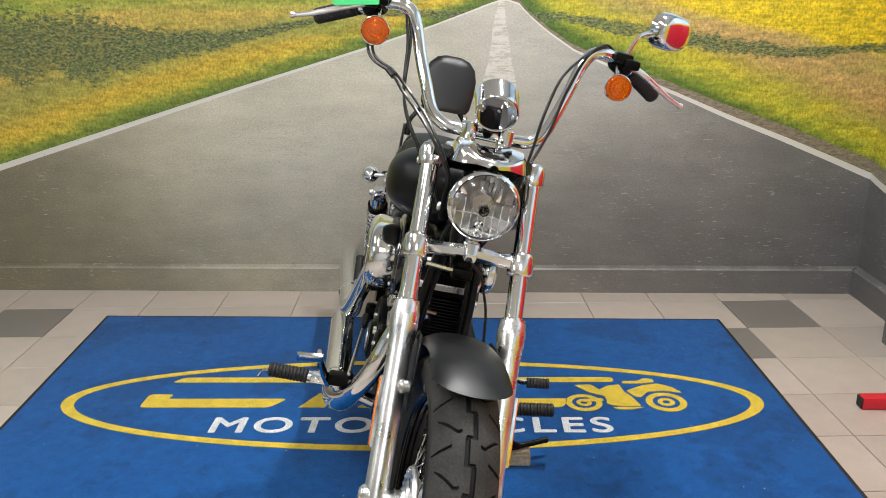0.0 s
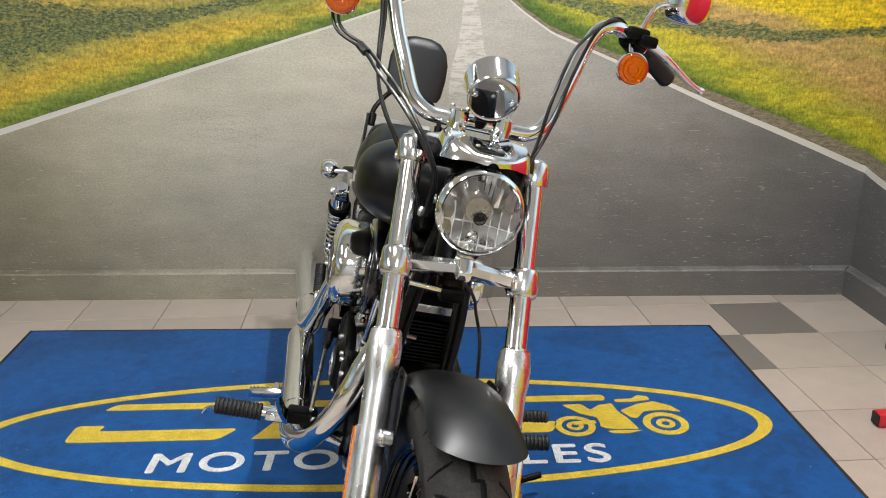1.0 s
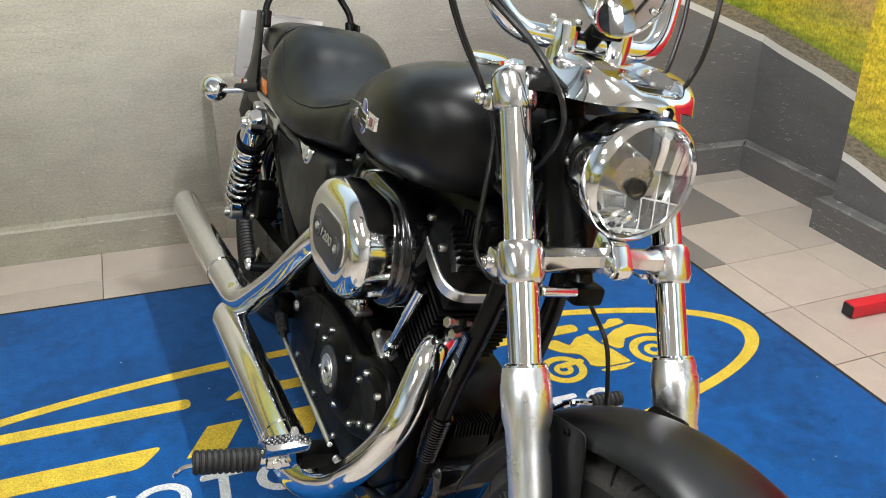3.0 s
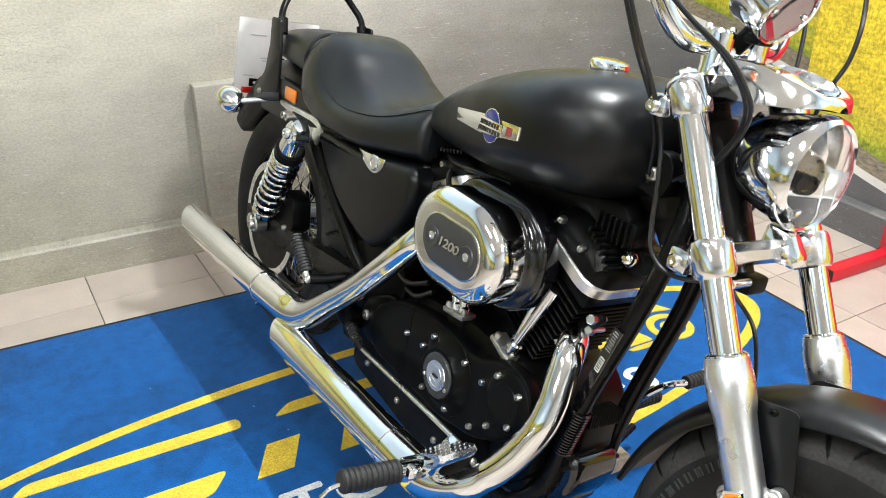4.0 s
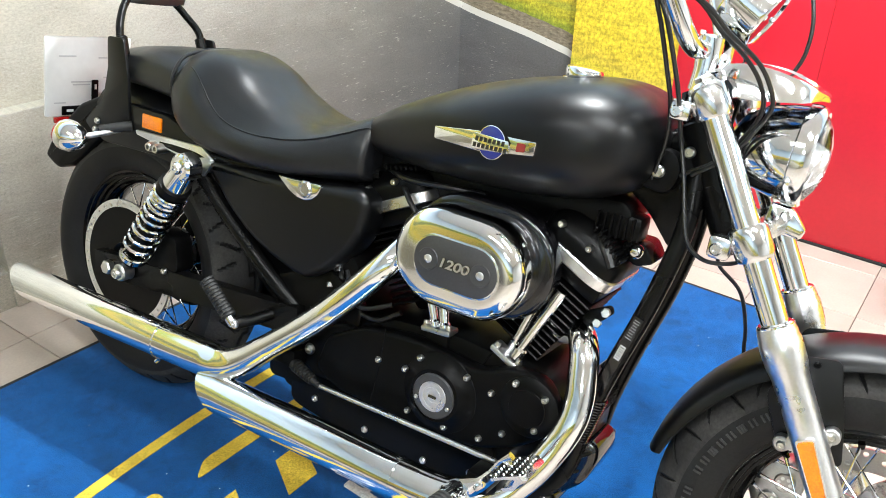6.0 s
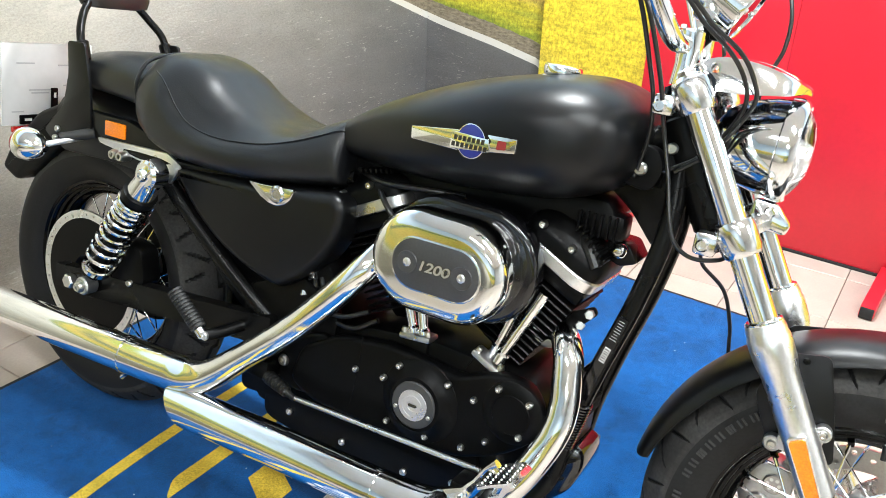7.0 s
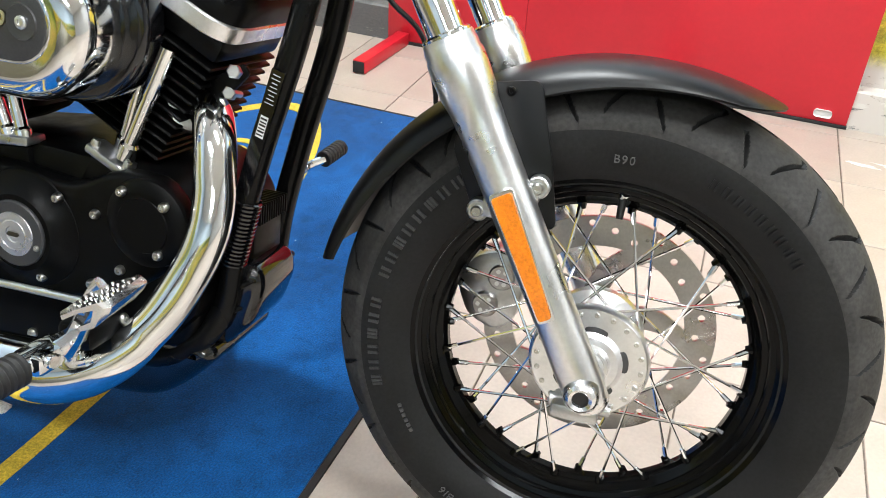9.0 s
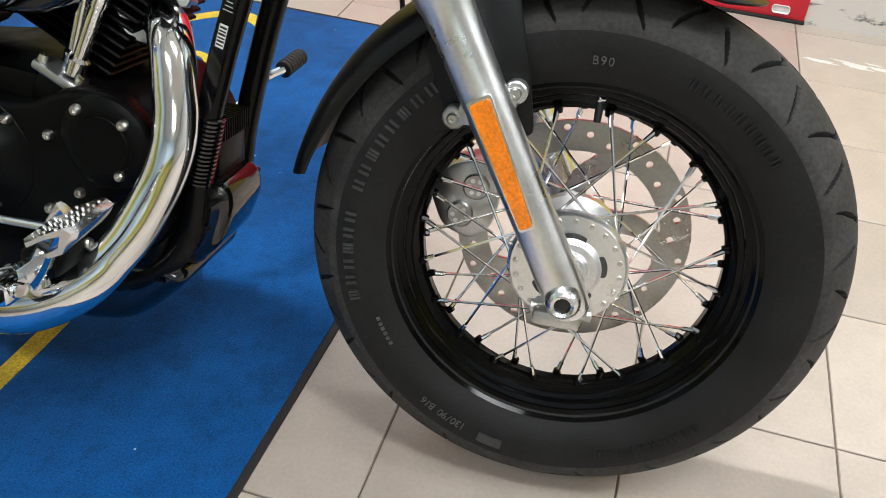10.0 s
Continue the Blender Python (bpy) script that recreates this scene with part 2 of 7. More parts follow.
    grit = math_("ADD", math_("MULTIPLY", tex(1, 1.7, 105, 4, 0.95), 1.15), math_("MULTIPLY", tex(0.7, 2.0, 5, 7, 0.65), 0.45))
    asphalt_n = N.new("ShaderNodeVectorMath")
    asphalt_n.operation = "SCALE"
    L.new(asphalt, asphalt_n.inputs[0]), L.new(math_("ADD", math_("MULTIPLY", grit, 1.38), -0.09), asphalt_n.inputs["Scale"])
    road = asphalt_n.outputs[0]
    crack = smooth(math_("ABSOLUTE", math_("SUBTRACT", tex(0.6, 3.0, 9, 6, 0.7), 0.5)), 0.006, 0.0)
    road = mix(math_("MULTIPLY", crack, math_("MULTIPLY", smooth(tex(1, 1, 2.5), 0.52, 0.62), 0.55)), road, (0.045, 0.042, 0.038))
    tint = ramp(math_("ADD", U, math_("MULTIPLY", math_("SUBTRACT", tex(0.5, 0.5, 1.6, 3), 0.5), 1.2)), [(-2.2, (0.90, 0.86, 0.66)), (-1.1, (1.04, 1.02, 0.90)), (0.2, (1.0, 1.0, 0.99)), (1.6, (0.91, 0.95, 1.03))], -3.2, 3.4)
    tinted = N.new("ShaderNodeVectorMath")
    tinted.operation = "MULTIPLY"
    L.new(road, tinted.inputs[0]), L.new(tint, tinted.inputs[1])
    road = tinted.outputs[0]
    streak = math_("MULTIPLY", math_("MULTIPLY", smooth(tex(0.55, 5.5, 13, 5, 0.72), 0.62, 0.67), smooth(tex(1, 1, 1.9, 4, 0.7), 0.48, 0.60)), smooth(V, 0.75, 0.30))
    road = mix(math_("MULTIPLY", streak, 0.30), road, (0.44, 0.41, 0.36))
    fleck = math_("MULTIPLY", smooth(tex(0.9, 7, 22, 4, 0.65), 0.618, 0.648), smooth(tex(1, 1, 3.5, 3), 0.40, 0.60))
    road = mix(math_("MULTIPLY", fleck, 0.72), road, (0.52, 0.50, 0.45))
    # worn centre dashes
    du = math_("ABSOLUTE", math_("SUBTRACT", U, math_("ADD", 0.02, math_("MULTIPLY", math_("SUBTRACT", tex(1, 1, 6), 0.5), 0.05))))
    w = math_("ADD", 0.012, math_("MULTIPLY", math_("SUBTRACT", 1.28, V), 0.16))
    dash = math_("MULTIPLY", math_("LESS_THAN", du, w), smooth(tex(7, 34, 1.6, 6, 0.8), 0.46, 0.50))
    dash = math_("MULTIPLY", dash, smooth(V, 0.72, 0.98))
    road = mix(math_("MULTIPLY", dash, 0.85), road, (0.72, 0.69, 0.62))
    # fields: green at the road's edge, then yellow grass, straw, and the bright crop behind
    blade = ramp(tex(1.5, 1.0, 58, 5, 0.75), [(0.34, 0.55), (0.5, 1.0), (0.66, 1.38)])
    tuft = ramp(tex(0.7, 2.0, 20, 6, 0.7), [(0.34, 0.66), (0.5, 1.0), (0.66, 1.26)])
    clump = math_("MULTIPLY", math_("SUBTRACT", tex(0.35, 1.9, 6, 6, 0.65), 0.5), 0.11)
    tips = math_("MULTIPLY", math_("SUBTRACT", tex(2.2, 0.8, 34, 4, 0.7), 0.5), 0.07)
    rise = math_("ADD", math_("ADD", d, math_("ADD", clump, tips)), math_("MULTIPLY", far, -0.02))
    # seen nearer, the bands of the left field stand wider
    rise_l = math_("MULTIPLY", rise, math_("ADD", 1.0, math_("MULTIPLY", smooth(U, -1.5, -0.3), 0.9)))
    field_l = ramp(rise_l, [(-0.1, (0.10, 0.16, 0.03)), (0.0, (0.13, 0.20, 0.035)), (0.045, (0.24, 0.29, 0.045)), (0.075, (0.52, 0.43, 0.050)), (0.14, (0.62, 0.43, 0.050)), (0.20, (0.40, 0.36, 0.075)), (0.27, (0.34, 0.32, 0.085)), (0.34, (0.56, 0.42, 0.085)), (0.44, (0.66, 0.47, 0.110)), (0.54, (0.50, 0.47, 0.090)), (0.62, (0.38, 0.45, 0.060)), (1.2, (0.36, 0.46, 0.060))], -0.1, 1.2)
    patch = smooth(tex(0.5, 1.4, 3.4, 5, 0.6), 0.50, 0.62)
    field_l = mix(math_("MULTIPLY", patch, 0.62), field_l, mix(smooth(rise_l, 0.05, 0.25), (0.13, 0.21, 0.032), (0.30, 0.33, 0.060)))
    field_r = ramp(rise, [(-0.1, (0.05, 0.10, 0.018)), (0.040, (0.09, 0.16, 0.024)), (0.070, (0.24, 0.29, 0.034)), (0.11, (0.48, 0.45, 0.038)), (0.19, (0.56, 0.47, 0.040)), (0.225, (0.46, 0.36, 0.070)), (0.30, (0.56, 0.37, 0.130)), (0.45, (0.50, 0.36, 0.125)), (1.2, (0.52, 0.42, 0.100))], -0.1, 1.2)
    field_r = mix(math_("MULTIPLY", smooth(tex(0.4, 2.2, 4.2, 5, 0.65), 0.50, 0.60), 0.55), field_r, mix(smooth(rise, 0.10, 0.24), (0.20, 0.28, 0.030), (0.40, 0.36, 0.085)))
    field = mix(right, field_l, field_r)
    crop = math_("MULTIPLY", math_("MULTIPLY", smooth(U, 0.45, 0.85), smooth(U, 1.75, 1.6)), smooth(math_("ADD", math_("ADD", V, math_("MULTIPLY", clump, 0.5)), math_("MULTIPLY", math_("SUBTRACT", U, 0.9), 0.22)), 1.19, 1.245))
    rows = smooth(tex(1.2, 7.0, 11, 4, 0.6), 0.46, 0.60)
    field = mix(crop, field, mix(math_("MULTIPLY", rows, 0.55), (0.80, 0.58, 0.022), (0.54, 0.43, 0.03)))
    meadow = math_("MULTIPLY", smooth(math_("ADD", V, math_("MULTIPLY", clump, 0.4)), 1.235, 1.285), smooth(U, -0.35, -0.7))
    field = mix(math_("MULTIPLY", meadow, 0.85), field, mix(patch, (0.34, 0.42, 0.065), (0.50, 0.46, 0.090)))
    side_wall = smooth(U, 2.41, 2.42)
    near_crop = math_("MULTIPLY", side_wall, smooth(rise, 0.12, 0.28))
    field = mix(near_crop, field, (0.66, 0.50, 0.036))
    rough_f = N.new("ShaderNodeVectorMath")
    rough_f.operation = "SCALE"
    L.new(field, rough_f.inputs[0]), L.new(math_("MULTIPLY", blade, tuft), rough_f.inputs["Scale"])
    field = rough_f.outputs[0]
    hedge_line = ramp(U, [(-3.2, 1.10), (-2.0, 1.11), (-1.5, 1.10), (-1.2, 1.12), (-0.95, 1.17), (-0.6, 1.24), (0.3, 1.215), (0.55, 1.165), (0.8, 1.125), (1.1, 1.085), (1.3, 1.065), (1.66, 1.09), (3.4, 0.9)], lo, hi)
    size = ramp(U, [(-3.2, 0.17), (-1.75, 0.14), (-1.5, 0.075), (-1.3, 0.05), (-1.05, 0.026), (-0.85, 0.014), (-0.6, 0.012), (0.3, 0.030), (0.55, 0.038), (0.8, 0.050), (1.1, 0.048), (1.3, 0.030), (1.7, 0.028), (3.4, 0.03)], lo, hi)
    off = math_("DIVIDE", math_("ABSOLUTE", math_("SUBTRACT", V, hedge_line)), size)
    bushy = math_("ADD", math_("MULTIPLY", math_("SUBTRACT", tex(1, 1.2, 6, 4, 0.65), 0.5), 1.7), math_("MULTIPLY", math_("SUBTRACT", tex(1, 1.6, 38, 6, 0.75), 0.5), 2.4))
    hedge = smooth(math_("ADD", math_("ADD", off, bushy), math_("MULTIPLY", smooth(U, -0.6, 0.4), 0.25)), 1.05, 0.8)
    leaves = ramp(tex(1, 1.9, 62, 5, 0.75), [(0.36, (0.022, 0.034, 0.016)), (0.46, (0.075, 0.105, 0.045)), (0.54, (0.16, 0.20, 0.080)), (0.64, (0.36, 0.38, 0.16))])
    gaps = math_("ADD", 0.70, math_("MULTIPLY", smooth(tex(1, 1.6, 26, 5, 0.7), 0.42, 0.52), 0.28))
    field = mix(math_("MULTIPLY", hedge, gaps), field, leaves)
    sky = smooth(V, 1.40, 1.43)
    field = mix(sky, field, (0.55, 0.68, 0.80))
    verge = ramp(tex(1.5, 4, 24, 5, 0.7), [(0.3, (0.10, 0.085, 0.06)), (0.7, (0.38, 0.32, 0.23))])
    vw = math_("MULTIPLY", math_("ADD", 0.008, math_("MULTIPLY", right, 0.055)), math_("SUBTRACT", 1.25, math_("MULTIPLY", far, 1.0)))
    picture = mix(math_("GREATER_THAN", dn, vw), verge, field)
    picture = mix(math_("GREATER_THAN", d, 0.0), road, picture)
    lw = math_("MULTIPLY", 0.0115, math_("SUBTRACT", 1.3, far))
    line = math_("MULTIPLY", math_("LESS_THAN", math_("ABSOLUTE", d), lw), smooth(tex(2, 2, 40, 4), 0.22, 0.38))
    picture = mix(math_("MULTIPLY", line, 0.9), picture, (0.74, 0.72, 0.67))
    # pale line at the plinth's top edge: worn print plus a painted highlight
    worn = math_("MULTIPLY", smooth(math_("ABSOLUTE", math_("SUBTRACT", V, 0.114)), 0.009, 0.003), smooth(tex(0.6, 1, 7, 6, 0.75), 0.46, 0.60))
    picture = mix(math_("MULTIPLY", worn, 0.14), picture, (0.62, 0.60, 0.54))
    bare = math_("MULTIPLY", math_("MULTIPLY", smooth(U, 4.15, 4.25), smooth(V, 0.22, 0.16)), smooth(tex(0.7, 1.5, 12, 6, 0.7), 0.38, 0.46))
    picture = mix(bare, picture, (0.62, 0.58, 0.54))
    L.new(picture, b.inputs["Base Color"])
    bp = N.new("ShaderNodeBump")
    bp.inputs["Distance"].default_value = 0.0008
    L.new(tex(1, 1, 26, 6, 0.6), bp.inputs["Height"]), L.new(bp.outputs[0], b.inputs["Normal"])
    r = N.new("ShaderNodeMapRange")
    r.inputs["To Min"].default_value, r.inputs["To Max"].default_value = 0.36, 0.55
    L.new(tex(1, 1, 4), r.inputs["Value"]), L.new(r.outputs[0], b.inputs["Roughness"])
    return m


MURAL = mural_material()

# ---------------------------------------------------------------- mesh helpers


def mesh_object(name, bm, mat, smooth_angle=35):
    me = bpy.data.meshes.new(name)
    bmesh.ops.recalc_face_normals(bm, faces=bm.faces)
    if smooth_angle:
        for f in bm.faces:
            f.smooth = True
        for e in bm.edges:
            e.smooth = len(e.link_faces) == 2 and e.calc_face_angle(0) < radians(smooth_angle)
    bm.to_mesh(me)
    bm.free()
    me.materials.append(mat)
    return new(name, me)


def part(name, bm, mat, parent, label="", smooth_angle=35):
    """One mesh object under a thing or a part."""
    ob = mesh_object(name, bm, mat, smooth_angle)
    ob.parent = parent
    return tagged(ob, label)


def V3(*a):
    return Vector(a)


def frame_of(axis):
    axis = Vector(axis).normalized()
    side = axis.cross(Vector((0, 0, 1)) if abs(axis.z) < 0.9 else Vector((1, 0, 0))).normalized()
    return axis, side, axis.cross(side)


def add_box(bm, c, s, bevel=0.0, m=None, seg=2):
    g = bmesh.ops.create_cube(bm, size=1, matrix=(m or Matrix.Identity(4)) @ Matrix.Translation(c) @ Matrix.Diagonal((*s, 1)))
    if bevel:
        es = {e for v in g["verts"] for e in v.link_edges}
        bmesh.ops.bevel(bm, geom=list(es), offset=bevel, segments=seg, affect="EDGES", profile=0.5)
    return bm


def box(c, s, bevel=0.0, m=None, seg=2):
    return add_box(bmesh.new(), c, s, bevel, m, seg)


def add_lathe(bm, p0, axis, prof, n=32, closed=False, start=None):
    """Revolve prof = [(along, radius)] about the line from p0 along axis."""
    a, s, t = frame_of(axis)
    p0 = Vector(p0)
    rings = []
    for h, r in prof:
        if r < 1e-6:
            rings.append([bm.verts.new(p0 + a * h)])
        else:
            rings.append([bm.verts.new(p0 + a * h + (s * math.cos(2 * math.pi * i / n) + t * math.sin(2 * math.pi * i / n)) * r) for i in range(n)])
    pairs = list(zip(rings, rings[1:])) + ([(rings[-1], rings[0])] if closed else [])
    for A, B in pairs:
        for i in range(n):
            j = (i + 1) % n
            q = [A[i % len(A)], A[j % len(A)], B[j % len(B)], B[i % len(B)]]
            q = [v for k, v in enumerate(q) if v not in q[:k]]
            if len(q) > 2:
                bm.faces.new(q)
    return bm


def lathe(p0, axis, prof, n=32, closed=False):
    return add_lathe(bmesh.new(), p0, axis, prof, n, closed)


def add_rod(bm, p0, p1, r, n=14, r1=None, b=0.0):
    p0, p1 = Vector(p0), Vector(p1)
    h = (p1 - p0).length
    r1 = r if r1 is None else r1
    b = min(b, r * 0.6, h * 0.3)
    prof = [(0, 0), (0, r - b), (b, r), (h - b, r1), (h, r1 - b), (h, 0)] if b else [(0, 0), (0, r), (h, r1), (h, 0)]
    return add_lathe(bm, p0, p1 - p0, prof, n)


def rod(p0, p1, r, n=14, r1=None, b=0.0):
    return add_rod(bmesh.new(), p0, p1, r, n, r1, b)


def spline(pts, k=8):
    """Catmull-Rom through pts."""
    P = [Vector(p) for p in pts]
    P = [P[0] * 2 - P[1]] + P + [P[-1] * 2 - P[-2]]
    out = []
    for i in range(1, len(P) - 2):
        a, b, c, d = P[i - 1:i + 3]
        for j in range(k):
            t = j / k
            out.append(0.5 * (2 * b + (c - a) * t + (2 * a - 5 * b + 4 * c - d) * t * t + (3 * b - a - 3 * c + d) * t ** 3))
    return out + [P[-2]]


def add_tube(bm, pts, r, n=12, cap=True, k=8, raw=False):
    """A round tube along a smooth line; r a number or a function of 0..1."""
    P = [Vector(p) for p in pts] if raw else spline(pts, k)
    up = None
    rings = []
    for i, p in enumerate(P):
        t = (P[min(i + 1, len(P) - 1)] - P[max(i - 1, 0)]).normalized()
        if up is None:
            up = frame_of(t)[1]
        up = (up - t * up.dot(t)).normalized()
        s = t.cross(up)
        rr = r(i / (len(P) - 1)) if callable(r) else r
        rings.append([bm.verts.new(p + (up * math.cos(2 * math.pi * q / n) + s * math.sin(2 * math.pi * q / n)) * rr) for q in range(n)])
    for A, B in zip(rings, rings[1:]):
        for q in range(n):
            bm.faces.new((A[q], A[(q + 1) % n], B[(q + 1) % n], B[q]))
    if cap:
        bm.faces.new(rings[0][::-1]), bm.faces.new(rings[-1])
    return bm


def tube(pts, r, n=12, cap=True, k=8, raw=False):
    return add_tube(bmesh.new(), pts, r, n, cap, k, raw)


def loft(sections, cap=True):
    """Skin between closed rings of points of equal count."""
    bm = bmesh.new()
    R = [[bm.verts.new(p) for p in s] for s in sections]
    n = len(R[0])
    for A, B in zip(R, R[1:]):
        for i in range(n):
            bm.faces.new((A[i], A[(i + 1) % n], B[(i + 1) % n], B[i]))
    if cap:
        bm.faces.new(R[0][::-1]), bm.faces.new(R[-1])
    return bm


def curve_at(table, x):
    """Smooth interpolation in rows (x, v...)."""
    for a, b in zip(table, table[1:]):
        if (a[0] - x) * (b[0] - x) <= 0:
            t = (x - a[0]) / (b[0] - a[0])
            i = table.index(a)
            p, q = table[max(i - 1, 0)], table[min(i + 2, len(table) - 1)]
            out = []
            for k in range(1, len(a)):
                m0 = (b[k] - p[k]) / (b[0] - p[0]) if b[0] != p[0] else 0
                m1 = (q[k] - a[k]) / (q[0] - a[0]) if q[0] != a[0] else 0
                h = b[0] - a[0]
                out.append((2 * t ** 3 - 3 * t * t + 1) * a[k] + (t ** 3 - 2 * t * t + t) * h * m0 + (3 * t * t - 2 * t ** 3) * b[k] + (t ** 3 - t * t) * h * m1)
            return out
    return list(table[-1][1:])


def add_prism(bm, outline, y0, y1, bevel=0.0, seg=2):
    """An outline of (x, z) pushed from y0 to y1."""
    A = [bm.verts.new((x, y0, z)) for x, z in outline]
    B = [bm.verts.new((x, y1, z)) for x, z in outline]
    fa = bm.faces.new(A)
    fb = bm.faces.new(B[::-1])
    for i in range(len(A)):
        j = (i + 1) % len(A)
        bm.faces.new((A[i], B[i], B[j], A[j]))
    bmesh.ops.recalc_face_normals(bm, faces=bm.faces)
    if bevel:
        bmesh.ops.bevel(bm, geom=list(fa.edges) + list(fb.edges), offset=bevel, segments=seg, affect="EDGES", profile=0.5)
    return bm


def prism(outline, y0, y1, bevel=0.0, seg=2):
    return add_prism(bmesh.new(), outline, y0, y1, bevel, seg)


def rounded(pts, r, n=5):
    """A polygon with rounded corners."""
    out = []
    P = [Vector(p) for p in pts]
    for i, p in enumerate(P):
        a, c = P[i - 1], P[(i + 1) % len(P)]
        ra = min(r, (a - p).length * 0.45, (c - p).length * 0.45)
        s, e = p + (a - p).normalized() * ra, p + (c - p).normalized() * ra
        for k in range(n + 1):
            t = k / n
            out.append(tuple((1 - t) ** 2 * s + 2 * t * (1 - t) * p + t * t * e))
    return out


def stadium(cx, cz, hx, hz, n=12):
    """An oval with straight top and bottom."""
    out = []
    for side in (1, -1):
        for k in range(n + 1):
            a = math.pi * (k / n - 0.5)
            out.append((cx + side * (hx - hz + hz * math.cos(a)), cz + side * hz * math.sin(a)))
    return out


def text_mesh(name, body, size, mat, m, parent, depth=0.0005, label="", space=1.0, bold=0.0):
    c = bpy.data.curves.new(name, "FONT")
    c.body, c.size, c.extrude, c.align_x, c.align_y, c.space_character = body, size, depth, "CENTER", "CENTER", space
    c.offset = bold
    tmp = bpy.data.objects.new(name, c)
    scene.collection.objects.link(tmp)
    bpy.context.view_layer.update()
    me = bpy.data.meshes.new_from_object(tmp.evaluated_get(bpy.context.evaluated_depsgraph_get()))
    bpy.data.objects.remove(tmp)
    bpy.data.curves.remove(c)
    me.transform(m)
    me.materials.append(mat)
    ob = new(name, me)
    ob.parent = parent
    return tagged(ob, label)


def structure(name, bm, mat, label, smooth_angle=0):
    return tagged(mesh_object(name, bm, mat, smooth_angle), label, "", "", "structure")

# ---------------------------------------------------------------- the room


def wall_strip(name, pts, z0, z1, mat, label, thick=0.10, uv0=None):
    """A wall along the plan line pts, its printed face to the left of the way; (U, V) in metres from uv0."""
    bm = bmesh.new()
    layer = bm.loops.layers.uv.new("metres")
    run = uv0 or 0.0
    P = [Vector((*p, 0)) for p in pts]
    nrm = []
    for a, b in zip(P, P[1:]):
        d = (b - a).normalized()
        nrm.append(Vector((-d.y, d.x, 0)))
    back = []
    for i, p in enumerate(P):
        n = nrm[max(i - 1, 0)] + (nrm[min(i, len(nrm) - 1)] if 0 < i < len(P) - 1 else Vector((0, 0, 0)))
        back.append(p + n * thick)
    for i, (a, b) in enumerate(zip(P, P[1:])):
        length = (b - a).length
        f = bm.faces.new([bm.verts.new((*q.xy, z)) for q, z in ((a, z0), (b, z0), (b, z1), (a, z1))])
        for lp, (u, v) in zip(f.loops, ((run, z0), (run + length, z0), (run + length, z1), (run, z1))):
            lp[layer].uv = (u, v)
        run += length
        bm.faces.new([bm.verts.new((*q.xy, z)) for q, z in ((back[i + 1], z0), (back[i], z0), (back[i], z1), (back[i + 1], z1))])
        bm.faces.new([bm.verts.new((*q.xy, z1)) for q in (a, b, back[i + 1], back[i])])
    ob = mesh_object(name, bm, mat, 0)
    return tagged(ob, label, "", "", "structure")


X0, X1, Y0, Y1 = -4.9, 1.66, -4.2, 2.44
wall_strip("wall_north", [(X0, Y1), (X1, Y1), (X1, 1.80), (1.54, 1.80), (1.54, Y0)], 0.0, CEIL, MURAL, "wall covered by a printed country road mural", uv0=X0)
# added, unseen wall; its grey sets how dark the chrome's reflections are
wall_strip("wall_south", [(1.54, Y0), (X0, Y0)], 0.0, CEIL, GREYWALL, "plain grey wall added to close the unseen side")
wall_strip("wall_west", [(X0, Y0), (X0, Y1)], 0.0, CEIL, MURAL, "wall covered by another print of the road", uv0=-5.0)
structure("ceiling", box(((X0 + X1) / 2, (Y0 + Y1) / 2, CEIL + 0.06), (X1 - X0 + 0.3, Y1 - Y0 + 0.3, 0.12)), PLASTER, "plain white showroom ceiling")

# skirting step under the mural and the low boxed-in ledge behind the motorcycle
def skirting(name, pts, h, out, label):
    """A plinth standing out from the wall, printed over like the wall, with a bevelled top."""
    bm = bmesh.new()
    layer = bm.loops.layers.uv.new("metres")
    P = [Vector((*p, 0)) for p in pts]
    run = P[0].x
    for i, (a, b) in enumerate(zip(P, P[1:])):
        d = (b - a).normalized()
        n = Vector((d.y, -d.x, 0))
        prev = (P[i] - P[i - 1]).normalized() if i else d
        nxt = (P[i + 2] - P[i + 1]).normalized() if i + 2 < len(P) else d

        def corner(p, other):
            m = Vector((other.y, -other.x, 0))
            return p + (n if (m - n).length < 0.01 else n + m) * out
        A, B = corner(a, prev), corner(b, nxt)
        length = (b - a).length
        ring = [((*A.xy, 0.0), (*B.xy, 0.0)), ((*A.xy, h - 0.006), (*B.xy, h - 0.006)), ((*(A - n * 0.006).xy, h), (*(B - n * 0.006).xy, h)), ((*a.xy, h + 0.004), (*b.xy, h + 0.004))]
        for (p, q), (r, s) in zip(ring, ring[1:]):
            f = bm.faces.new([bm.verts.new(v) for v in (p, q, s, r)])
            for lp in f.loops:
                t = (lp.vert.co.xy - a.xy).dot(d.xy)
                lp[layer].uv = (run + t, lp.vert.co.z)
        run += length
    return tagged(mesh_object(name, bm, MURAL, 0), label, "", "", "structure")


skirting("baseboard", [(X0, Y1), (X1, Y1), (X1, 1.80), (1.54, 1.80), (1.54, Y0)], 0.115, 0.040, "grey printed plinth along the foot of the mural")
bm = bmesh.new()
layer = bm.loops.layers.uv.new("metres")
add_box(bm, (-0.175, 2.415, 0.28), (0.59, 0.05, 0.56), 0.004)
for f in bm.faces:
    for lp in f.loops:
        lp[layer].uv = (lp.vert.co.x, lp.vert.co.z)
structure("trim", bm, MURAL, "low boxed-in ledge papered with the mural")

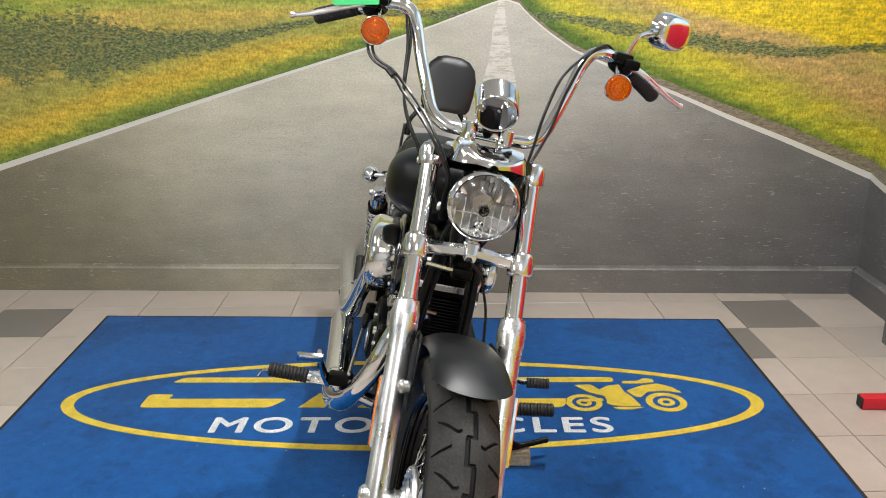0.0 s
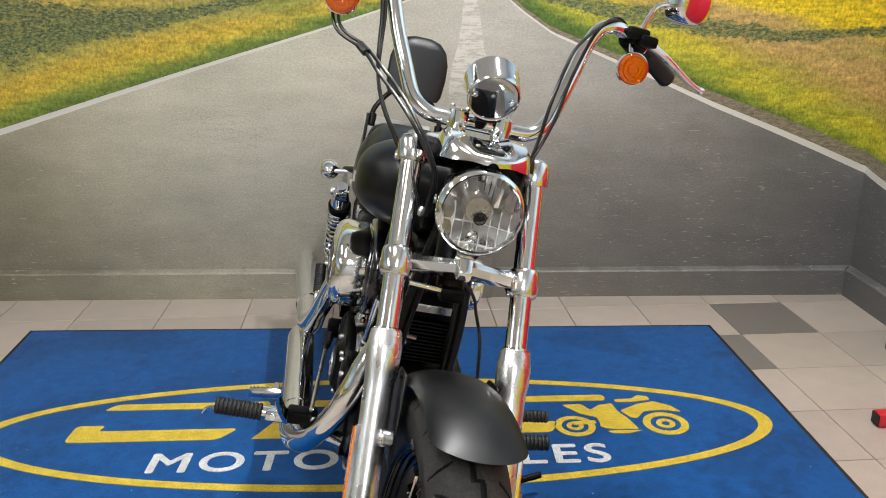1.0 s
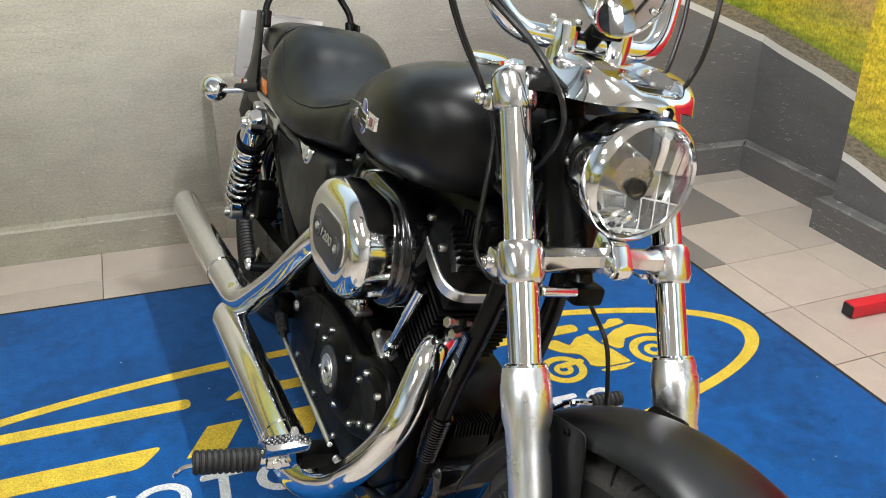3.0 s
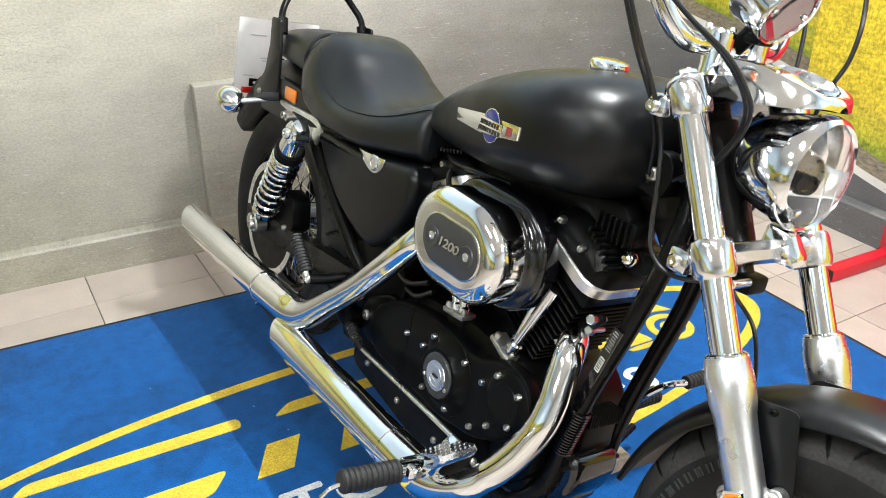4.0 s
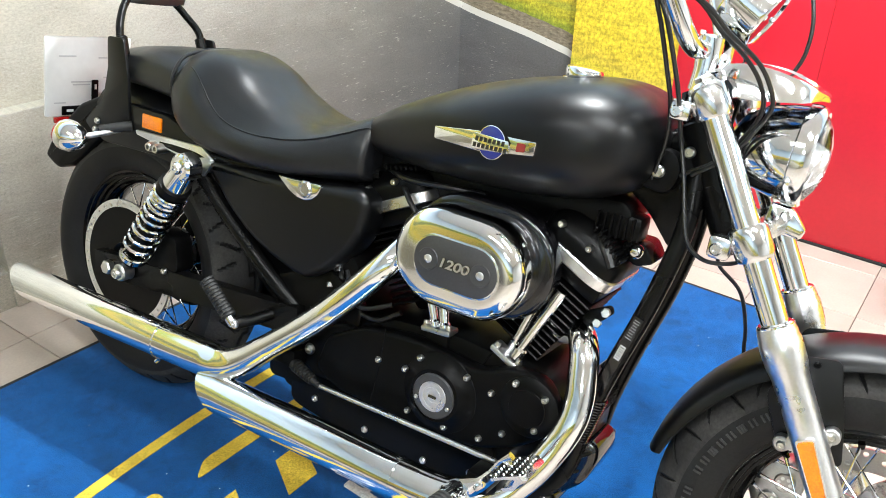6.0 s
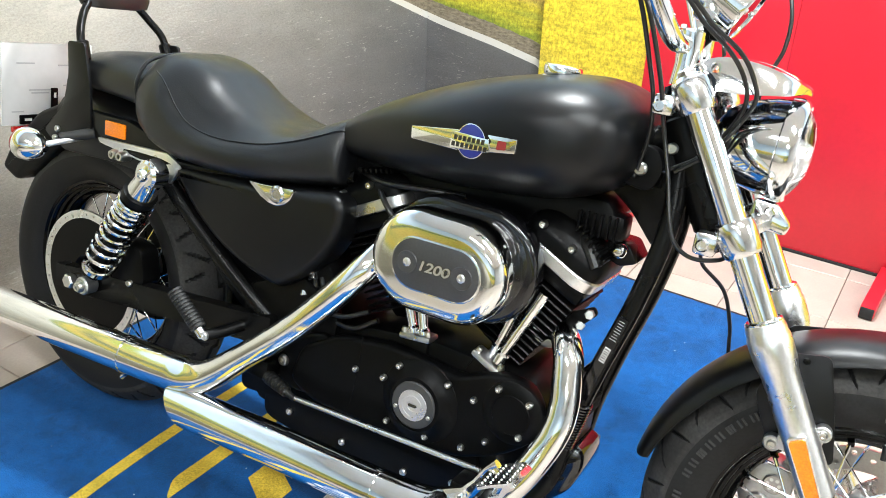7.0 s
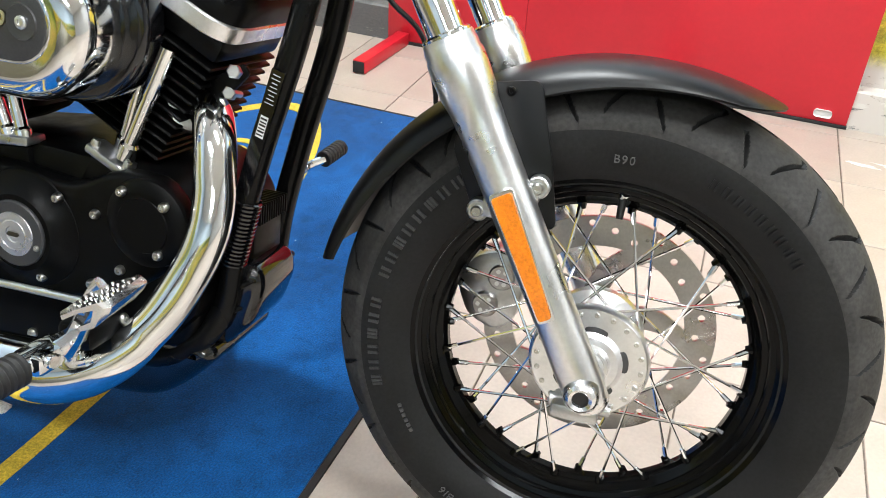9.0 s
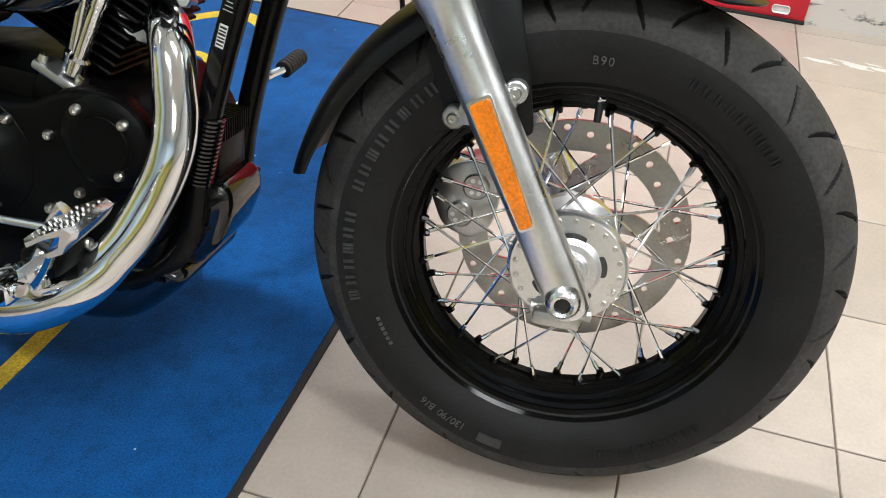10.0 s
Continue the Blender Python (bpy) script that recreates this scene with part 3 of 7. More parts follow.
# panels of the added, unseen lamps on the ceiling
for lx, ly, sx, sy, watts in LAMPS:
    lamp = tagged(mesh_object("ceiling_lamp", box((lx, ly, CEIL - 0.02), (sx + 0.04, sy + 0.04, 0.04), 0.006), LEDCAP, 0), "white flat panel lamp added on the unseen ceiling", "ceiling lamp", "ceiling lamps")
    part("diffuser", box((lx, ly, CEIL - 0.043), (sx, sy, 0.006), 0.002), GLOW, lamp, "glowing opal diffuser", 0)

# red painted display board on feet beside the mat
board = tagged(new("display_board"), "red painted display board standing on square steel feet", "board")
board.location = (1.505, 0.62, 0)
part("panel", box((0.0, -0.24, 0.66), (0.022, 0.98 - 0.0006, 1.30), 0.0008), REDPAINT, board)
part("panel", box((0.0, 0.4905, 0.66), (0.022, 0.48 - 0.0006, 1.30), 0.0008), REDPAINT, board)
part("edge_strip", box((-0.004, 0.0, 0.005), (0.026, 1.465, 0.010), 0.002), MATEDGE, board)
for y in (0.67, -0.20):
    part("foot", box((-0.176, y, 0.022), (0.318, 0.042, 0.040), 0.003), REDPAINT, board)
    part("foot_cap", box((-0.3375, y, 0.022), (0.005, 0.038, 0.036), 0.002), MATEDGE, board, "black plastic end cap")
part("label_tag", box((-0.0135, -0.66, 0.035), (0.004, 0.05, 0.022), 0.008), WHITEP, board, "small white oval sticker")

# ---------------------------------------------------------------- the mat
MATX0, MATX1, MATY0, MATY1, MATZ = -1.645, 0.945, 0.592, 2.068, 0.006
mat_ob = tagged(new("floor_mat"), "blue carpet mat with yellow logo and white lettering, black edging", "mat")
mat_ob.location = (-0.35, 1.33, 0)
OX, OY = mat_ob.location.xy
CORNERS = [(-1.545, 0.545), (0.958, 0.618), (0.937, 2.066), (-1.651, 2.066)]


def slab(pts, z0, z1, bevel):
    """A flat four-cornered plate."""
    bm = bmesh.new()
    lo, up = ([bm.verts.new((x - OX, y - OY, z)) for x, y in pts] for z in (z0, z1))
    bm.faces.new(lo[::-1]), bm.faces.new(up)
    for i in range(4):
        bm.faces.new((lo[i], lo[(i + 1) % 4], up[(i + 1) % 4], up[i]))
    bmesh.ops.bevel(bm, geom=list(bm.edges), offset=bevel, segments=2, affect="EDGES", profile=0.5)
    return bm


INNER = [tuple(Vector(p) + Vector((0.0125 if p[0] < 0 else -0.0125, 0.0125 if p[1] < 1 else -0.0125))) for p in CORNERS]
part("carpet", slab(INNER, 0.0, MATZ, 0.001), BLUE, mat_ob, "", 0)
for i in range(4):
    j = (i + 1) % 4
    inner = [tuple(Vector(p).lerp(Vector(q), 0.96)) for p, q in ((CORNERS[i], INNER[i]), (CORNERS[j], INNER[j]))]
    part("edging", slab([CORNERS[i], CORNERS[j], inner[1], inner[0]], 0.0, 0.005, 0.0012), MATEDGE, mat_ob, "black rubber edging", 0)


def flat(outline, z0, z1, hole=None):
    """A flat plate on the mat from an outline of (x, y)."""
    bm = bmesh.new()
    if hole:
        rings = [[bm.verts.new((x - OX, y - OY, z)) for x, y in o] for o in (outline, hole) for z in (z0, z1)]
        n = len(outline)
        a0, a1, b0, b1 = rings
        for i in range(n):
            j = (i + 1) % n
            bm.faces.new((a1[i], a1[j], b1[j], b1[i])), bm.faces.new((a0[i], a0[j], a1[j], a1[i])), bm.faces.new((b1[i], b1[j], b0[j], b0[i]))
        return bm
    A = [bm.verts.new((x - OX, y - OY, z0)) for x, y in outline]
    B = [bm.verts.new((x - OX, y - OY, z1)) for x, y in outline]
    bm.faces.new(B)
    for i in range(len(A)):
        j = (i + 1) % len(A)
        bm.faces.new((A[i], A[j], B[j], B[i]))
    return bm


def tilt(pts, a=1.2, c=(-0.3, 1.3)):
    ca, sa = math.cos(radians(a)), math.sin(radians(a))
    return [(c[0] + (x - c[0]) * ca - (y - c[1]) * sa, c[1] + (x - c[0]) * sa + (y - c[1]) * ca) for x, y in pts]


def oval(cx, cy, a, b, n=96):
    return [(cx + a * math.cos(2 * math.pi * i / n), cy + b * math.sin(2 * math.pi * i / n)) for i in range(n)]


Z0, Z1 = MATZ - 0.001, MATZ + 0.0016
part("oval_ring", flat(tilt(oval(-0.30, 1.297, 1.165, 0.322)), Z0, Z1, tilt(oval(-0.30, 1.297, 1.122, 0.292))), YELLOW, mat_ob, "yellow oval outline", 0)
BARS = [
    rounded([(-1.145, 1.437), (-0.645, 1.437), (-0.645, 1.476), (-1.11, 1.476)], 0.018),
    rounded([(-1.195, 1.25), (-0.765, 1.25), (-0.715, 1.312), (-1.12, 1.312), (-1.105, 1.345), (-1.19, 1.345)], 0.02),
    rounded([(-0.57, 1.437), (-0.06, 1.437), (-0.06, 1.476), (-0.52, 1.476)], 0.018),
    [(-0.669, 1.25), (-0.585, 1.25), (-0.535, 1.35), (-0.615, 1.35)],
    [(-0.475, 1.25), (-0.391, 1.25), (-0.341, 1.35), (-0.421, 1.35)],
    [(-0.275, 1.25), (-0.191, 1.25), (-0.141, 1.35), (-0.221, 1.35)],
    rounded([(0.0, 1.437), (0.40, 1.437), (0.40, 1.476), (0.04, 1.476)], 0.018),
    rounded([(-0.07, 1.25), (0.20, 1.25), (0.225, 1.312), (0.0, 1.312), (0.015, 1.345), (-0.065, 1.345)], 0.02),
]
for o in BARS:
    part("logo_bar", flat(tilt(o), Z0, Z1), YELLOW, mat_ob, "yellow logo stripe", 0)
# little motorcycle emblem, with gaps of blue between its pieces
for cx, cy, r in ((0.272, 1.294, 0.060), (0.544, 1.303, 0.067)):
    part("emblem_wheel", flat(oval(cx, cy, r, r, 40), Z0, Z1, oval(cx, cy, r * 0.66, r * 0.66, 40)), YELLOW, mat_ob, "yellow emblem shape", 0)
    part("emblem_hub", flat(oval(cx, cy, r * 0.42, r * 0.42, 24), Z0, Z1, oval(cx, cy, r * 0.18, r * 0.18, 24)), YELLOW, mat_ob, "yellow emblem shape", 0)
EMBLEM = [
    [(0.254, 1.424), (0.312, 1.429), (0.336, 1.391), (0.370, 1.422), (0.410, 1.431), (0.418, 1.378), (0.438, 1.337), (0.457, 1.272), (0.393, 1.271), (0.362, 1.277), (0.345, 1.290), (0.350, 1.308), (0.345, 1.344), (0.301, 1.366), (0.277, 1.394)],
    [(0.426, 1.384), (0.490, 1.426), (0.544, 1.441), (0.588, 1.413), (0.612, 1.372), (0.550, 1.386), (0.498, 1.378), (0.468, 1.336), (0.450, 1.340)],
    [(0.424, 1.458), (0.480, 1.461), (0.502, 1.483), (0.534, 1.476), (0.537, 1.452), (0.474, 1.438), (0.423, 1.440)],
    [(0.360, 1.262), (0.391, 1.265), (0.467, 1.265), (0.420, 1.247), (0.373, 1.250)],
    [(0.262, 1.318), (0.336, 1.326), (0.340, 1.308), (0.268, 1.298)],
]
for o in EMBLEM:
    part("emblem_body", flat(rounded(o, 0.007, 3), Z0, Z1 + 0.0004), YELLOW, mat_ob, "yellow emblem shape", 0)


def letters(word, cx, cy, width, height, mat, parent, z, thick, label):
    ob = text_mesh("lettering", word, 0.1, mat, Matrix.Identity(4), parent, thick / 2, label, 1.2)
    me = ob.data
    bm = bmesh.new()                    # heavier strokes: five copies a hair apart
    for dx, dy, dz in ((0, 0, 0.0), (-0.002, 0, 0.0001), (0.002, 0, 0.0002), (0, -0.002, 0.0003), (0, 0.002, 0.0004)):
        one = me.copy()
        one.transform(Matrix.Translation((dx, dy, dz)))
        bm.from_mesh(one)
        bpy.data.meshes.remove(one)
    bm.to_mesh(me)
    bm.free()
    xs = [v.co.x for v in me.vertices]
    ys = [v.co.y for v in me.vertices]
    a, b, c, d = min(xs), max(xs), min(ys), max(ys)
    bold = 0.0
    for v in me.vertices:
        v.co.x = cx - OX + (v.co.x - (a + b) / 2) * width / (b - a) + bold
        v.co.y = cy - OY + (v.co.y - (c + d) / 2) * height / (d - c) + (v.co.x + OX - cx) * 0.021
        v.co.z += z
    return ob


letters("MOTORCYCLES", -0.289, 1.132, 1.258, 0.100, WHITEC, mat_ob, MATZ + 0.0008, 0.0016, "white carpet lettering")

# ---------------------------------------------------------------- the motorcycle
# x ahead from the front axle, y to the rider's left, z up in the plane of the machine, which leans on its side stand
HEAD, LEANED, STEERED = 5.07, 12.24, 2.58
ch, sh, cl, sl = math.cos(radians(HEAD)), math.sin(radians(HEAD)), math.cos(radians(LEANED)), math.sin(radians(LEANED))
bx, by, bz = V3(sh, -ch, 0), V3(ch * cl, sh * cl, -sl), V3(ch * sl, sh * sl, cl)
bike = tagged(new("motorcycle"), "matt black cruiser motorcycle with chrome handlebars leaning on its stand", "motorcycle")
bike.matrix_world = Matrix(((bx.x, by.x, bz.x, -0.2595), (bx.y, by.y, bz.y, 0.2407), (bx.z, by.z, bz.z, 0.0058), (0, 0, 0, 1)))
AX = 0.315                  # axle height
RX = -1.605                 # rear axle
RAKE = V3(-0.4965, 0, 0.8680)


def F(z, y=0.0, ahead=0.0):
    """A point on the fork's line at height z."""
    return V3(-0.572 * (z - AX), y, z) + V3(0.8680, 0, 0.4965) * ahead


def bolt(parent, p, axis, r=0.006, h=0.005, mat=SCREW, label=""):
    bm = lathe(p, axis, [(-0.001, 0), (-0.001, r), (h * 0.6, r), (h, r * 0.75), (h, r * 0.42), (h * 0.55, r * 0.40), (h * 0.55, 0)], 12)
    return part("bolt", bm, mat, parent, label)


# ---- wheels
def tyre_mesh(cx, width, r_out, n=1440):
    """A tyre with a zigzag centre groove and slanted side grooves cut into the tread."""
    w = width / 2
    prof = [(-w * 0.62, 0.208), (-w * 0.70, 0.215), (-w * 0.80, 0.222), (-w * 0.90, 0.232), (-w * 0.97, 0.245), (-w, 0.258), (-w * 0.985, 0.272)]
    m = 76
    for i in range(m + 1):
        a = (i / m * 2 - 1)
        y = w * 0.955 * a
        prof.append((y, r_out - (r_out - 0.281) * abs(a) ** 2.3))
    prof += [(-y, r) for y, r in prof[6::-1]]
    bm = bmesh.new()
    rings = []
    for k in range(n):
        th = 2 * math.pi * k / n
        ring = []
        deep = []
        for y, r in prof:
            q = y / w
            cut = 0.0
            if r > 0.279:
                zig = 0.10 * (1 if (th * 20 / (2 * math.pi)) % 1 < 0.5 else -1)
                if abs(q - zig) < 0.055:
                    cut = 0.005
                if ((th * 20 / (2 * math.pi)) % 0.5 < 0.045) and abs(q) < 0.13:
                    cut = 0.005
                for s in (1, -1):
                    v = s * q
                    turn = th * 20 / (2 * math.pi) + (0.25 if s > 0 else 0)
                    # a long hooked groove, and a shorter one slanting the other way to the shoulder
                    for base, lo, hi, slant, wide in ((0.0, 0.26, 0.86, 0.62, 0.062), (0.18, 0.50, 0.965, -0.34, 0.058)):
                        if lo < v < hi:
                            bend = slant * (v - lo) + (0.10 * max(0.0, 1 - (v - lo) / 0.12) if base == 0.0 else 0.0)
                            ph = (turn + base - bend) % 1
                            room = wide * min(1.0, 0.35 + (hi - v) / 0.25)
                            if ph < room:
                                cut = max(cut, 0.0060 * min(1.0, ph / 0.012, (room - ph) / 0.012, (v - lo) / 0.02, (hi - v) / 0.02))
                r -= cut
            deep.append(cut > 0.0022)
            ring.append(bm.verts.new((cx + r * math.cos(th), y, AX + r * math.sin(th))))
        rings.append((ring, deep))
    for (A, cut_a), (B, cut_b) in zip(rings, rings[1:] + rings[:1]):
        for i in range(len(prof) - 1):
            f = bm.faces.new((A[i], A[i + 1], B[i + 1], B[i]))
            if 6 <= i < 7 + m and not (cut_a[i] or cut_b[i]):
                f.material_index = 1
    return bm


def rim_profile(hw, inner):
    right = [(-hw, 0.2105), (-hw - 0.003, 0.2155), (-hw - 0.001, 0.2185), (-hw + 0.003, 0.2165), (-hw + 0.0035, 0.2095), (-hw + 0.008, 0.2045), (-hw + 0.011, 0.2045), (-hw + 0.013, 0.199),
             (-hw + 0.017, 0.1965), (-hw + 0.020, 0.1965), (-hw + 0.022, 0.191), (-hw + 0.026, 0.189), (-hw + 0.029, 0.184), (-hw + 0.033, inner + 0.003), (-0.006, inner)]
    return right + [(-a, r) for a, r in reversed(right)]


def drilled_disc(cx, y, thick, r0, r1, holes, radii, hr):
    """A flat ring with round holes right through: each sector is a quad frame round its hole."""
    bm = bmesh.new()
    k = 16
    for h in range(holes):
        a0, a1 = 2 * math.pi * h / holes, 2 * math.pi * (h + 1) / holes
        am, rh = (a0 + a1) / 2, radii[h % len(radii)]
        hc = V3(rh * math.cos(am), 0, rh * math.sin(am))
        er, et = V3(math.cos(am), 0, math.sin(am)), V3(-math.sin(am), 0, math.cos(am))
        inner, outer = [], []
        for i in range(k):
            q = 2 * math.pi * i / k
            inner.append(hc + er * (hr * math.cos(q)) + et * (hr * math.sin(q)))
            c, s_ = math.cos(q), math.sin(q)
            m_ = max(abs(c), abs(s_))
            u, v = c / m_, s_ / m_
            rr = rh + (u * (r1 - rh) if u > 0 else u * (rh - r0))
            aa = am + v * (a1 - a0) / 2
            outer.append(V3(rr * math.cos(aa), 0, rr * math.sin(aa)))
        for yy in (y, y + thick):
            I = [bm.verts.new((cx + p.x, yy, AX + p.z)) for p in inner]
            O = [bm.verts.new((cx + p.x, yy, AX + p.z)) for p in outer]
            for i in range(k):
                bm.faces.new((I[i], I[(i + 1) % k], O[(i + 1) % k], O[i]))
            if yy == y:
                I0 = I
        for i in range(k):
            bm.faces.new((I0[i], I0[(i + 1) % k], I[(i + 1) % k], I[i]))
    add_lathe(bm, (cx, y, AX), (0, 1, 0), [(0, r1), (thick, r1)], 120)
    add_lathe(bm, (cx, y, AX), (0, 1, 0), [(0, r0), (thick, r0)], 120)
    bmesh.ops.remove_doubles(bm, verts=bm.verts, dist=1e-5)
    return bm


def front_wheel():
    wheel = part("front_wheel", lathe((0, 0, AX), (0, 1, 0), rim_profile(0.043, 0.178) + [(0.03, 0.209), (-0.03, 0.209)], 96, True), RIMBLACK, bike, "gloss black laced rim")
    part("tyre", tyre_mesh(0, 0.130, 0.3175), RUBBER, wheel, "grooved black tyre with grey moulded lettering", 28).data.materials.append(TREAD)
    hub = [(-0.062, 0), (-0.062, 0.022), (-0.056, 0.026), (-0.056, 0.034), (-0.050, 0.040), (-0.050, 0.066), (-0.044, 0.070), (-0.040, 0.070), (-0.037, 0.064), (-0.030, 0.040), (0.0, 0.034), (0.030, 0.040),
           (0.037, 0.058), (0.044, 0.060), (0.050, 0.058), (0.056, 0.03), (0.062, 0.026), (0.062, 0)]
    part("hub", lathe((0, 0, AX), (0, 1, 0), hub, 48), ALU, wheel, "polished aluminium hub")
    for i in range(5):
        a = 2 * math.pi * (i + 0.2) / 5
        pts = [(r * math.cos(a + q), AX + r * math.sin(a + q)) for r, q in ((0.0285, -0.30), (0.0455, -0.34), (0.0465, 0.0), (0.0455, 0.34), (0.0285, 0.30), (0.0275, 0.0))]
        # dark plate on the closed face in place of a shaded opening
        part("hub_window", prism(rounded(pts, 0.006, 3), -0.0500, -0.0508, 0.0003), DARKALU, wheel, "dark plate for the shade in a hub opening")
    part("hub_boss", lathe((0, -0.050, AX), (0, -1, 0), [(0, 0.0265), (0.004, 0.0255), (0.010, 0.0235), (0.0105, 0.0195), (0.014, 0.0190), (0.015, 0.014), (0.015, 0)], 40), POLISHED, wheel, "turned centre boss")
    for i in range(20):
        a = 2 * math.pi * i / 20
        bolt(wheel, (0.060 * math.cos(a), -0.0500, AX + 0.060 * math.sin(a)), (0, -1, 0), 0.0032, 0.0022)
    # spokes: pairs crossing from both flanges
    for k in range(40):
        a = 2 * math.pi * (k + 0.5) / 40
        side = -1 if k % 2 else 1
        turn = radians(52) * (1 if (k // 2) % 2 else -1)
        p = V3(0.0615 * math.cos(a + turn), side * 0.041, AX + 0.0615 * math.sin(a + turn))
        q = V3(0.181 * math.cos(a), side * 0.010, AX + 0.181 * math.sin(a))
        d = (q - p).normalized()
        bm = rod(p, q, 0.0017, 6)
        add_rod(bm, q - d * 0.019, q - d * 0.002, 0.0029, 8, 0.0035)
        part("spoke", bm, CHROME, wheel)
    for k in range(40):
        a = 2 * math.pi * (k + 0.5) / 40
        side = -1 if k % 2 else 1
        p = V3(0.1815 * math.cos(a), side * 0.010, AX + 0.1815 * math.sin(a))
        part("nipple_seat", rod(p, p - V3(math.cos(a), 0, math.sin(a)) * 0.008, 0.0058, 8, 0.0042), RIMBLACK, wheel)
    # drilled brake disc on the left
    disc_bm = drilled_disc(0, 0.058, 0.005, 0.108, 0.146, 30, (0.121, 0.129, 0.137), 0.0043)
    part("brake_disc", disc_bm, STEEL, wheel, "drilled steel brake disc")
    for i in range(5):
        a = 2 * math.pi * i / 5
        b = a + 0.45
        out = [(0.112 * math.cos(a - 0.16), 0.112 * math.sin(a - 0.16)), (0.112 * math.cos(a + 0.16), 0.112 * math.sin(a + 0.16)), (0.085 * math.cos(b), 0.085 * math.sin(b)),
               (0.05 * math.cos(b + 0.45), 0.05 * math.sin(b + 0.45)), (0.05 * math.cos(b - 0.25), 0.05 * math.sin(b - 0.25)), (0.08 * math.cos(a + 0.12), 0.08 * math.sin(a + 0.12))]
        part("disc_arm", prism([(x, AX + z) for x, z in rounded(out, 0.01, 3)], 0.0575, 0.0625), STEEL, wheel)
    # valve
    bm = rod((0.002, -0.016, AX + 0.200), (0.002, -0.024, AX + 0.168), 0.0055, 12, 0.004)
    add_rod(bm, (0.002, -0.0155, AX + 0.199), (0.002, -0.014, AX + 0.203), 0.009, 12)
    part("valve", bm, CABLE, wheel)
    part("valve_cap", rod((0.004, -0.030, AX + 0.199), (0.002, -0.021, AX + 0.193), 0.005, 10, None, 0.001), CHROME, wheel, "metal valve cap")
    return wheel


def arc_text(wheel, word, r, mid, size, mat, flip=False, pitch=0.64):
    """Letters round the right-hand side of the tyre, centred at the angle mid."""
    n = len(word)
    step = size * pitch / r
    for i, chx in enumerate(word):
        if chx == " ":
            continue
        a = mid + (i - (n - 1) / 2) * step * (1 if flip else -1)
        y = -0.0662 if r < 0.262 else -0.0655
        up = V3(math.cos(a), 0, math.sin(a)) * (1 if not flip else -1)
        # seen from the right side, x runs to the right of the viewer
        out = V3(0, -1, 0)
        right = up.cross(out)
        m = Matrix(((right.x, up.x, out.x, r * math.cos(a)), (right.y, up.y, out.y, y), (right.z, up.z, out.z, AX + r * math.sin(a)), (0, 0, 0, 1)))
        text_mesh("tyre_letter", chx, size, mat, m, wheel, 0.0006)


def arc_bar(wheel, r0, r1, a0, a1, mat, y=-0.0668, name="tyre_mark", n=5, label=""):
    bm = bmesh.new()
    A = []
    for i in range(n + 1):
        a = a0 + (a1 - a0) * i / n
        A.append([bm.verts.new((r * math.cos(a), yy, AX + r * math.sin(a))) for r, yy in ((r0, y), (r1, y), (r1, y + 0.003), (r0, y + 0.003))])
    for p, q in zip(A, A[1:]):
        for i in range(4):
            bm.faces.new((p[i], p[(i + 1) % 4], q[(i + 1) % 4], q[i]))
    bm.faces.new(A[0]), bm.faces.new(A[-1][::-1])
    part(name, bm, mat, wheel, label, 0)


fw = front_wheel()
arc_text(fw, "130/90 B16", 0.2535, radians(242), 0.0145, TYREINK, False, 0.46)
arc_text(fw, "B90", 0.243, radians(91), 0.0125, TYREINK, False)
for i in range(15):                       # maker's name as plain bars
    if i != 6:
        a = radians(199 - i * 4.6)
        for k in (0.0, 1.0, 2.0) if i % 3 == 0 else (0.0, 1.8):
            arc_bar(fw, 0.2505, 0.2630, a - radians(k), a - radians(k + 0.75), MARK, n=2)
arc_bar(fw, 0.251, 0.263, radians(254), radians(261), MARK, -0.0668, "tyre_mark", 4)
for i in range(9):
    a = radians(70 - i * 3.4)
    for k in (0.0, 1.3):
        arc_bar(fw, 0.244, 0.255, a - radians(k), a - radians(k + 0.5), RUBBER, -0.0670, n=2)
for i in range(10):
    a = radians(318 - i * 3.2)
    for k in (0.0, 1.3):
        arc_bar(fw, 0.246, 0.257, a - radians(k), a - radians(k + 0.5), RUBBER, -0.0670, n=2)
for i in range(6):
    a = radians(206 + i * 1.7)
    arc_bar(fw, 0.236, 0.240, a, a + radians(1.0), TYREINK, -0.0645)
arc_bar(fw, 0.2095, 0.2120, radians(146), radians(165), CHROME, -0.0415, "rim_weight", 8, "bright balance strip on the rim")


